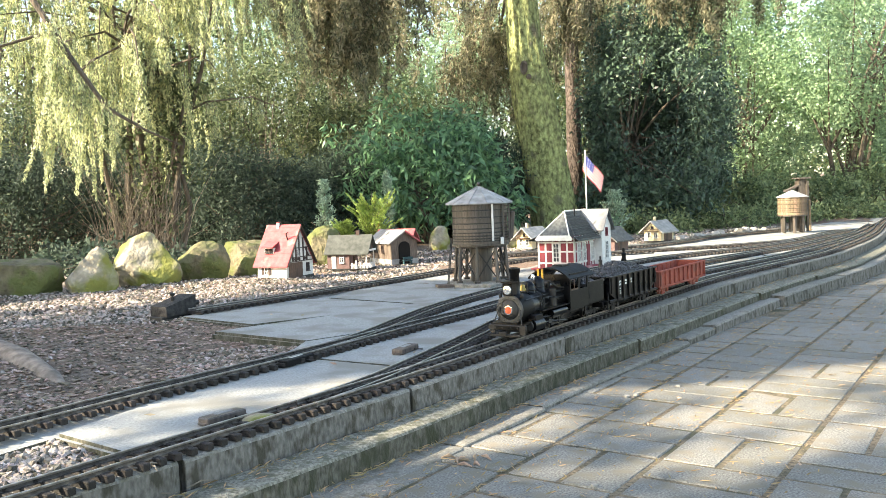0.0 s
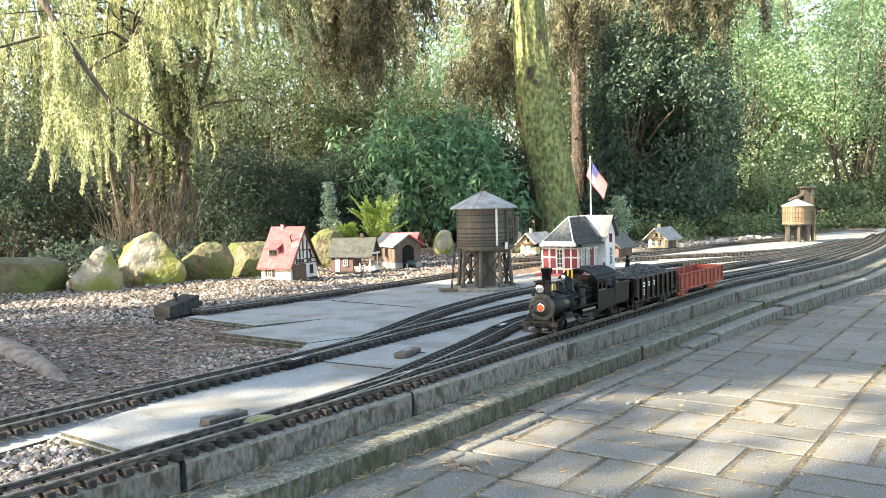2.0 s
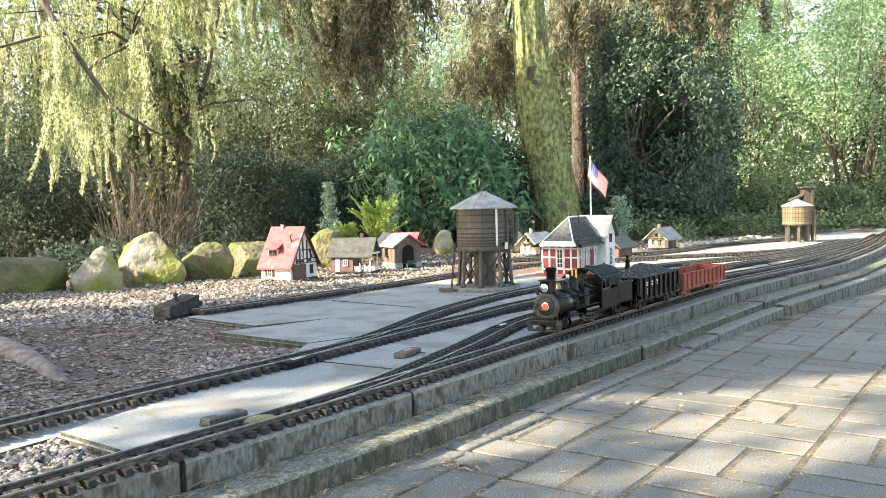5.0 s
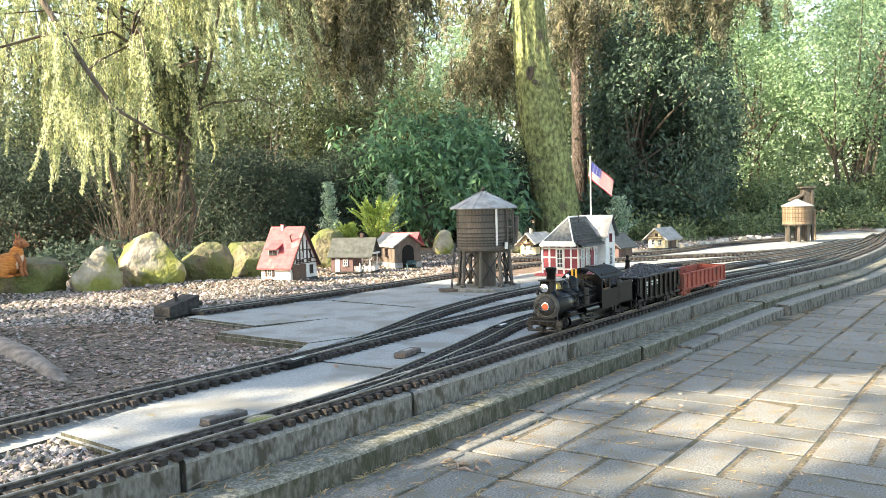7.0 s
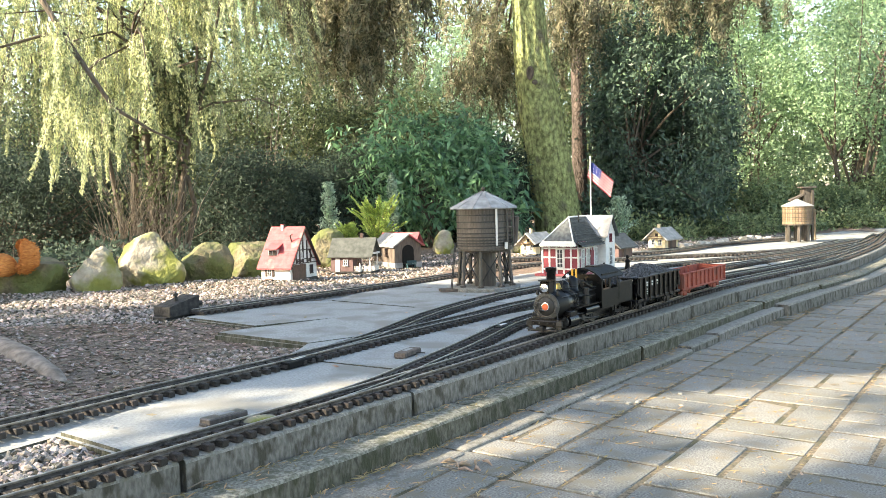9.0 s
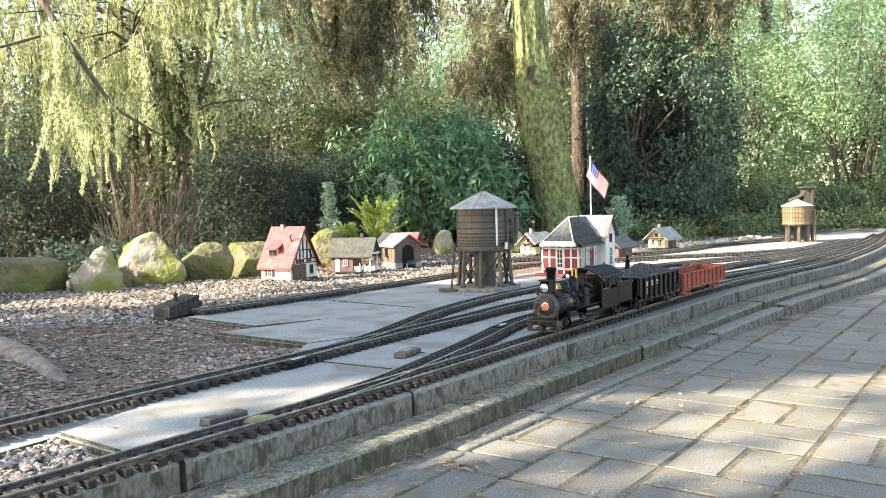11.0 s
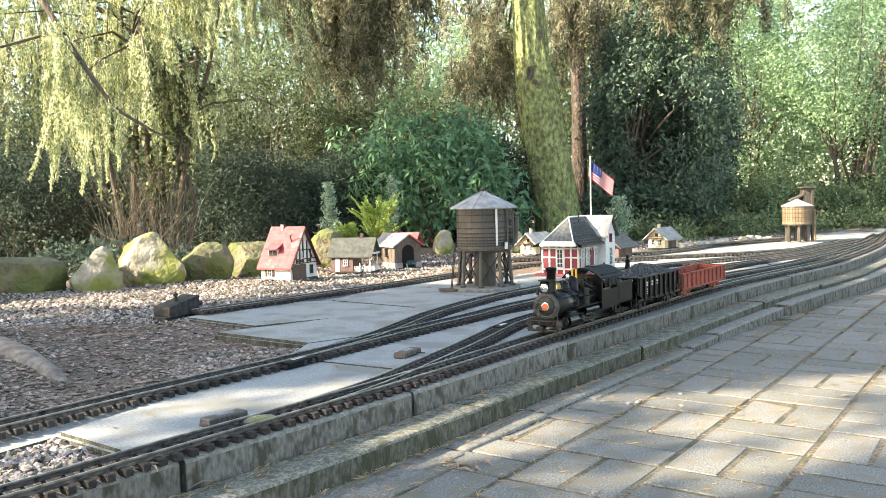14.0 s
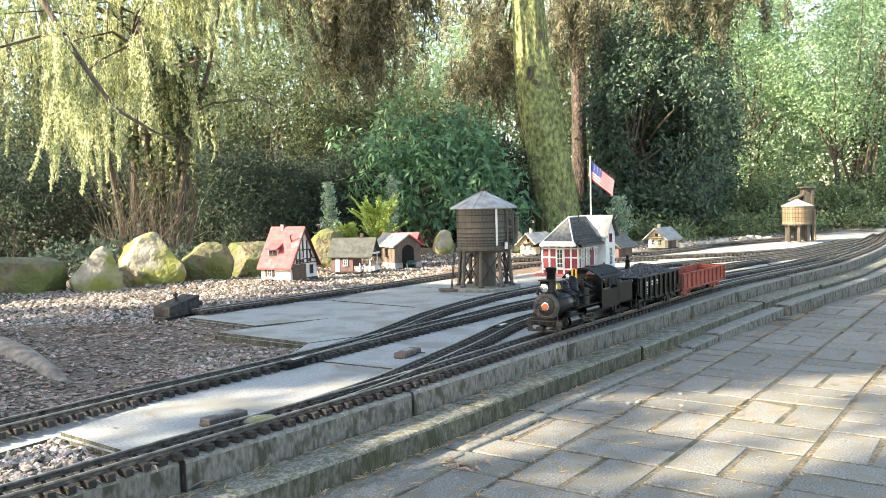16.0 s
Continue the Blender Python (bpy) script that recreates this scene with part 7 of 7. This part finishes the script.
def build_hopper():
    root = thing("hopper_wagon", pose(0, 0, 0), "black ribbed model hopper wagon heaped with coal", "wagon")
    L, top = 0.36, 0.128
    part("underframe", Geo().box(0, 0, 0.050, L, 0.022, 0.010, ch=0.001).box(L / 2 - 0.006, 0, 0.050, 0.012, 0.10, 0.012, ch=0.001).box(-L / 2 + 0.006, 0, 0.050, 0.012, 0.10, 0.012, ch=0.001), P_BLACK, root)
    for s in (-1, 1):
        v = [(-0.172, s * 0.052, top), (0.172, s * 0.052, top), (0.172, s * 0.052, 0.082), (0.120, s * 0.052, 0.048), (-0.120, s * 0.052, 0.048), (-0.172, s * 0.052, 0.082)]
        v += [(x, y - s * 0.003, z) for x, y, z in v]
        side = part("side_panel", Geo().add(v, [tuple(range(6)), tuple(range(6, 12))[::-1]] + [(i, (i + 1) % 6, 6 + (i + 1) % 6, 6 + i) for i in range(6)]), P_BLACK, root)
        for j in range(9):
            x = -0.160 + j * 0.04
            z0 = 0.050 if abs(x) < 0.125 else 0.050 + (abs(x) - 0.120) * 0.65
            part("rib", Geo().box(x, s * 0.0545, (z0 + top) / 2, 0.006, 0.005, top - z0, ch=0.001), P_BLACK, side)
        part("top_rail", Geo().box(0, s * 0.0545, top, 0.352, 0.006, 0.005, ch=0.001), P_BLACK, side)
        part("sill", Geo().box(0, s * 0.0525, 0.053, 0.35, 0.005, 0.008, ch=0.001), P_BLACK, root)
        # unreadable lettering as plain bars
        for x, z, w, h in ((0.100, 0.108, 0.014, 0.006), (0.100, 0.099, 0.012, 0.006), (0.060, 0.108, 0.013, 0.006), (0.060, 0.099, 0.012, 0.006), (0.020, 0.108, 0.010, 0.006), (0.020, 0.099, 0.008, 0.006), (0.100, 0.086, 0.008, 0.004), (0.100, 0.078, 0.008, 0.004), (0.100, 0.071, 0.008, 0.004)):
            part("lettering_bar", Geo().box(x, s * 0.0540, z, w, 0.0008, h), P_PLASTER, side)
        for x in (-0.17, 0.17):
            part("corner_post", Geo().box(x, s * 0.046, 0.083, 0.005, 0.005, 0.062), P_BLACK, root)
            part("grab_iron", Geo().cyl((x + 0.003, s * 0.056, 0.07), (x + 0.003, s * 0.056, 0.115), 0.0011, n=5), P_STEEL, root)
    for d in (-1, 1):
        part("end_slope", Geo().add([(d * 0.172, -0.050, top), (d * 0.172, 0.050, top), (d * 0.172, 0.050, 0.108), (d * 0.172, -0.050, 0.108), (d * 0.095, 0.050, 0.056), (d * 0.095, -0.050, 0.056), (d * 0.168, -0.050, top), (d * 0.168, 0.050, top), (d * 0.09, 0.050, 0.060), (d * 0.09, -0.050, 0.060)],
                                    [(0, 1, 2, 3), (3, 2, 4, 5), (0, 6, 7, 1), (6, 9, 8, 7), (4, 8, 9, 5)]), P_BLACK, root)
        part("end_rail", Geo().box(d * 0.174, 0, 0.078, 0.003, 0.095, 0.004).box(d * 0.174, 0, top - 0.002, 0.004, 0.108, 0.006), P_BLACK, root)
        part("end_plate", Geo().box(d * 0.176, 0.03, 0.121, 0.0012, 0.018, 0.004), P_PLASTER, root)
        part("hopper_bay", Geo().add([(d * 0.10, -0.046, 0.062), (d * 0.01, -0.046, 0.062), (d * 0.01, 0.046, 0.062), (d * 0.10, 0.046, 0.062), (d * 0.065, -0.03, 0.034), (d * 0.035, -0.03, 0.034), (d * 0.035, 0.03, 0.034), (d * 0.065, 0.03, 0.034)],
                                     [(0, 1, 2, 3), (7, 6, 5, 4), (0, 4, 5, 1), (1, 5, 6, 2), (2, 6, 7, 3), (3, 7, 4, 0)]), P_BLACK, root)
        coupler(root, d * 0.18, d)
    heap = Geo()
    rows, cols = 14, 36
    v = []
    for j in range(rows + 1):
        for i in range(cols + 1):
            x, y = -0.168 + 0.336 * i / cols, -0.049 + 0.098 * j / rows
            k = 1.5 * (1 - (y / 0.052) ** 2) * (1 - (x / 0.172) ** 2)
            v.append((x, y, top - 0.006 + 0.030 * k * (0.7 + 0.5 * noise.noise((x * 14, y * 9, 3))) + 0.003 * noise.noise((x * 90, y * 90, 0))))
    heap.add(v, [(j * (cols + 1) + i, j * (cols + 1) + i + 1, (j + 1) * (cols + 1) + i + 1, (j + 1) * (cols + 1) + i) for j in range(rows) for i in range(cols)])
    rng = random.Random(5)
    for _ in range(900):
        x, y = rng.uniform(-0.165, 0.165), rng.uniform(-0.047, 0.047)
        k = 1.5 * (1 - (y / 0.052) ** 2) * (1 - (x / 0.172) ** 2)
        s = rng.uniform(0.003, 0.007)
        heap.box(0, 0, 0, s, s, s, pose(x, y, top - 0.004 + 0.030 * k * (0.7 + 0.5 * noise.noise((x * 14, y * 9, 3))), rng.uniform(0, 90), rng.uniform(0, 90), rng.uniform(0, 90)))
    tagged(part("coal_load", heap, P_COAL, root), kind="stuff")
    bogie(root, 0.115, P_BLACK)
    bogie(root, -0.115, P_BLACK)
    return root


def build_gondola():
    root = thing("gondola_wagon", pose(0, 0, 0), "oxide red open model gondola wagon with ribbed sides", "wagon")
    L, top = 0.40, 0.106
    part("floor", Geo().box(0, 0, 0.052, L - 0.01, 0.098, 0.006), P_OXIDE, root)
    part("underframe", Geo().box(0, 0, 0.044, L - 0.03, 0.022, 0.012, ch=0.001), P_OXIDE, root)
    for s in (-1, 1):
        side = part("side_panel", Geo().box(0, s * 0.050, 0.0785, L, 0.003, 0.055), P_OXIDE, root)
        part("top_rail", Geo().box(0, s * 0.0525, top, L + 0.002, 0.008, 0.005, ch=0.001), P_OXIDE, side)
        part("sill", Geo().box(0, s * 0.0525, 0.050, L, 0.006, 0.008, ch=0.001), P_OXIDE, side)
        for j in range(11):
            part("rib", Geo().box(-L / 2 + 0.008 + j * (L - 0.016) / 10, s * 0.0535, 0.078, 0.007, 0.006, 0.052, ch=0.001), P_OXIDE, side)
        for j in range(10):
            part("inner_rib", Geo().box(-L / 2 + 0.03 + j * (L - 0.06) / 9, s * 0.0475, 0.080, 0.004, 0.003, 0.050), P_OXIDE, side)
    for d in (-1, 1):
        end = part("end_panel", Geo().box(d * (L / 2 - 0.0015), 0, 0.0785, 0.003, 0.098, 0.055), P_OXIDE, root)
        part("top_rail", Geo().box(d * L / 2, 0, top, 0.007, 0.1, 0.005, ch=0.001), P_OXIDE, end)
        for y in (-0.03, 0, 0.03):
            part("rib", Geo().box(d * (L / 2 + 0.002), y, 0.078, 0.005, 0.007, 0.052, ch=0.001), P_OXIDE, end)
        part("brake_wheel", Geo().lathe([(0.011, 0), (0.0125, 0.001), (0.011, 0.002), (0.0095, 0.001)], 16, pose(d * (L / 2 + 0.008), 0.022, 0.088, 0, 90, 0)), P_IRON, end, smooth=True)
        coupler(root, d * 0.2, d)
    bogie(root, 0.135, P_OXIDE)
    bogie(root, -0.135, P_OXIDE)
    return root


def shorten(root, k):
    """Brings the drawn lengths to the model's own."""
    for ob in root.children_recursive:
        if ob.parent is root and ob.name.startswith("wheelset"):
            ob.location.x *= k
        elif not ob.name.startswith("wheel"):
            ob.data.transform(Matrix.Diagonal((k, 1, 1 if root is LOCO else 0.94, 1)))


LOCO, HOPPER, GONDOLA = build_loco(), build_hopper(), build_gondola()


STRETCH = {LOCO: 0.82, HOPPER: 1.03, GONDOLA: 1.12}
for model, k in STRETCH.items():
    shorten(model, k)

# ---------------------------------------------------------------- the squirrel
def blob(g, p, r, m=None, n=14):
    """A rounded body of three radii."""
    prof = [(math.sin(math.pi * k / 10), -math.cos(math.pi * k / 10)) for k in range(1, 10)]
    q = Geo().lathe(prof, n)
    k = Matrix.Translation(p) @ (m or Matrix()) @ Matrix.Diagonal((*r, 1))
    return g.add(q.v, q.f, k)


def build_squirrel():
    """A red squirrel, x forward."""
    root = thing("squirrel", pose(0, 0, 0), "red squirrel with a bushy orange tail on the boulder", "animal")
    g = blob(Geo(), (0.0, 0, 0.045), (0.052, 0.036, 0.042), pose(0, 0, 0, 0, -25, 0))
    blob(g, (0.038, 0, 0.075), (0.026, 0.026, 0.045), pose(0, 0, 0, 0, 18, 0))
    part("body", g, P_FUR, root, smooth=True)
    part("belly", blob(Geo(), (0.050, 0, 0.062), (0.014, 0.018, 0.034), pose(0, 0, 0, 0, 14, 0)), P_FURPALE, root, "pale belly", smooth=True)
    head = part("head", blob(blob(Geo(), (0, 0, 0), (0.025, 0.019, 0.019)), (0.020, 0, -0.005), (0.013, 0.010, 0.009)), P_FURDARK, root, smooth=True, m=pose(0.058, 0, 0.122))
    for s in (-1, 1):
        part("ear", Geo().cyl((-0.006, s * 0.010, 0.012), (-0.010, s * 0.014, 0.038), 0.0065, 0.001, 8), P_FURDARK, head)
        part("eye", blob(Geo(), (0.012, s * 0.0165, 0.005), (0.003, 0.002, 0.003)), P_IRON, head)
        part("hind_leg", blob(blob(Geo(), (-0.004, s * 0.030, 0.028), (0.032, 0.014, 0.026)), (0.022, s * 0.032, 0.006), (0.022, 0.008, 0.006)), P_FUR, root, smooth=True)
        part("foreleg", Geo().tube([(0.048, s * 0.018, 0.085), (0.062, s * 0.016, 0.055), (0.062, s * 0.014, 0.022), (0.070, s * 0.014, 0.004)], [0.010, 0.008, 0.006, 0.006], 8), P_FURDARK, root, smooth=True)
    tail = Geo()
    tail.tube([(-0.040, 0, 0.030), (-0.075, 0, 0.030), (-0.098, 0, 0.055), (-0.098, 0, 0.092), (-0.075, 0, 0.115), (-0.060, 0, 0.112)], [0.010, 0.024, 0.034, 0.034, 0.024, 0.006], 14)
    t = part("tail", tail, P_FUR, root, "bushy orange tail", smooth=True)
    n = 2600
    s = NR.uniform(0, 1, n)
    line = np.array([(-0.040, 0, 0.030), (-0.075, 0, 0.030), (-0.098, 0, 0.055), (-0.098, 0, 0.092), (-0.075, 0, 0.115), (-0.060, 0, 0.112)])
    c = np.stack([np.interp(s * 5, np.arange(6), line[:, k]) for k in range(3)], 1)
    rad = np.interp(s * 5, np.arange(6), [0.010, 0.024, 0.034, 0.034, 0.024, 0.006])
    d = unit(NR.normal(size=(n, 3)))
    a = unit(d + np.array((-0.2, 0, 0.5)))
    tagged(part("tail_hair", quads("tail_hair", c + d * rad[:, None], a * 0.0065, unit(np.cross(a, NR.normal(size=(n, 3)))) * 0.0012, P_FUR), None, t), kind="stuff")
    return root, head


SQUIRREL, SQUIRREL_HEAD = build_squirrel()
SQUIRREL.scale = (1.22, 1.22, 1.22)


# ---------------------------------------------------------------- what moves
def motions():
    main = TRACKS["main"]
    s0 = float(np.argmin(((main - np.array((0.2525, 2.242))) ** 2).sum(1))) * STEP
    # the train backs away and stops
    knots = [(0.0, -0.180), (0.25, -0.158), (0.5, -0.134), (0.75, -0.113), (1.0, -0.094), (1.25, -0.078), (1.5, -0.062), (1.75, -0.043), (2.0, -0.026), (2.25, -0.014), (2.5, -0.006), (2.8, -0.001), (3.0, 0.0)]
    times = [round(0.1 * k, 1) for k in range(31)]
    back = [float(np.interp(t, [k[0] for k in knots], [k[1] for k in knots])) for t in times]
    for ob, at in ((LOCO, 0.252), (HOPPER, 0.700), (GONDOLA, 1.138)):
        rows = []
        for t, b in list(zip(times, back))[::2] + [(16.0, 0.0)]:
            x0, y0, _ = along(main, s0 + at + b - 0.12, STEP)
            x1, y1, _ = along(main, s0 + at + b + 0.12, STEP)
            rows.append((t, pose((x0 + x1) / 2, (y0 + y1) / 2, 0, 0, 0, math.degrees(math.atan2(y0 - y1, x0 - x1)))))
        walk(ob, rows)
    for ax, x, r in WHEELS:
        x *= STRETCH[ax.parent]
        walk(ax, [(t, pose(x, 0, 0.0203 + r, 0, math.degrees(-(b - back[0]) / r), 0)) for t, b in zip(times, back)] + [(16.0, pose(x, 0, 0.0203 + r, 0, math.degrees(-(0 - back[0]) / r), 0))])
    # the flag swings in a light wind
    flag, pieces = FLAG[0], FLAG[1:]
    swing = [(0, -48), (1, -42), (2, -45), (3, -55), (4, -50), (5.2, -40), (6.5, -42), (7, -30), (7.5, -14), (8, -35), (9, -16), (10.2, -38), (11.5, -26), (12.5, -28), (13, -40), (13.5, -30), (14, -4), (14.5, -28), (15, -14), (15.5, -34), (16, -22)]
    walk(flag, [(t, pose(0.742, 4.338, 0.552, 0, 0, a)) for t, a in swing])
    for k, ob in enumerate(pieces):
        rows = []
        for j, (t, a) in enumerate(swing):
            m = Matrix()
            for q in range(k + 1):
                yaw = 7 * math.sin(1.1 * q + 0.9 * t)
                step = Vector((0.0165, 0, -0.0165 * 0.62))
                m = m @ pose(0, 0, 0, 0, 0, yaw) if q == k else m @ pose(0, 0, 0, 0, 0, yaw) @ Matrix.Translation(step)
            m = pose(0, 0, 0, 0, 13 + 4 * math.sin(0.7 * t) - (a + 30) * 0.12, 0) @ m
            rows.append((t, m))
        walk(ob, rows)
    # the squirrel comes onto the boulder, looks about, turns and leaves
    hop = [(0, -2.62, 3.98, 0.12, 0), (4.2, -2.62, 3.98, 0.12, 0), (4.9, -2.36, 3.96, 0.16, 0), (5.5, -2.12, 3.93, 0.165, 0), (6.1, -1.945, 3.86, 0.082, 0), (7.2, -1.945, 3.86, 0.082, 0), (7.7, -1.945, 3.86, 0.082, 35), (8.0, -1.955, 3.86, 0.082, 75),
           (8.4, -1.955, 3.86, 0.082, 105), (8.7, -1.955, 3.86, 0.082, 150), (9.0, -1.955, 3.86, 0.082, 180), (9.3, -1.965, 3.86, 0.082, 185), (9.8, -2.18, 3.95, 0.17, 185), (10.3, -2.45, 3.98, 0.14, 185), (10.9, -2.75, 4.0, 0.10, 185), (16, -2.75, 4.0, 0.10, 185)]
    walk(SQUIRREL, [(t, pose(x, y, z, 0, 0, a)) for t, x, y, z, a in hop])
    nod = [(0, 0), (6.3, 0), (7.1, 0), (7.4, 30), (7.7, 10), (8.0, 0), (9.0, 10), (16, 10)]
    walk(SQUIRREL_HEAD, [(t, pose(0.058 + 0.0007 * a, 0, 0.122 - 0.0012 * a, 0, a, 0)) for t, a in nod])


motions()
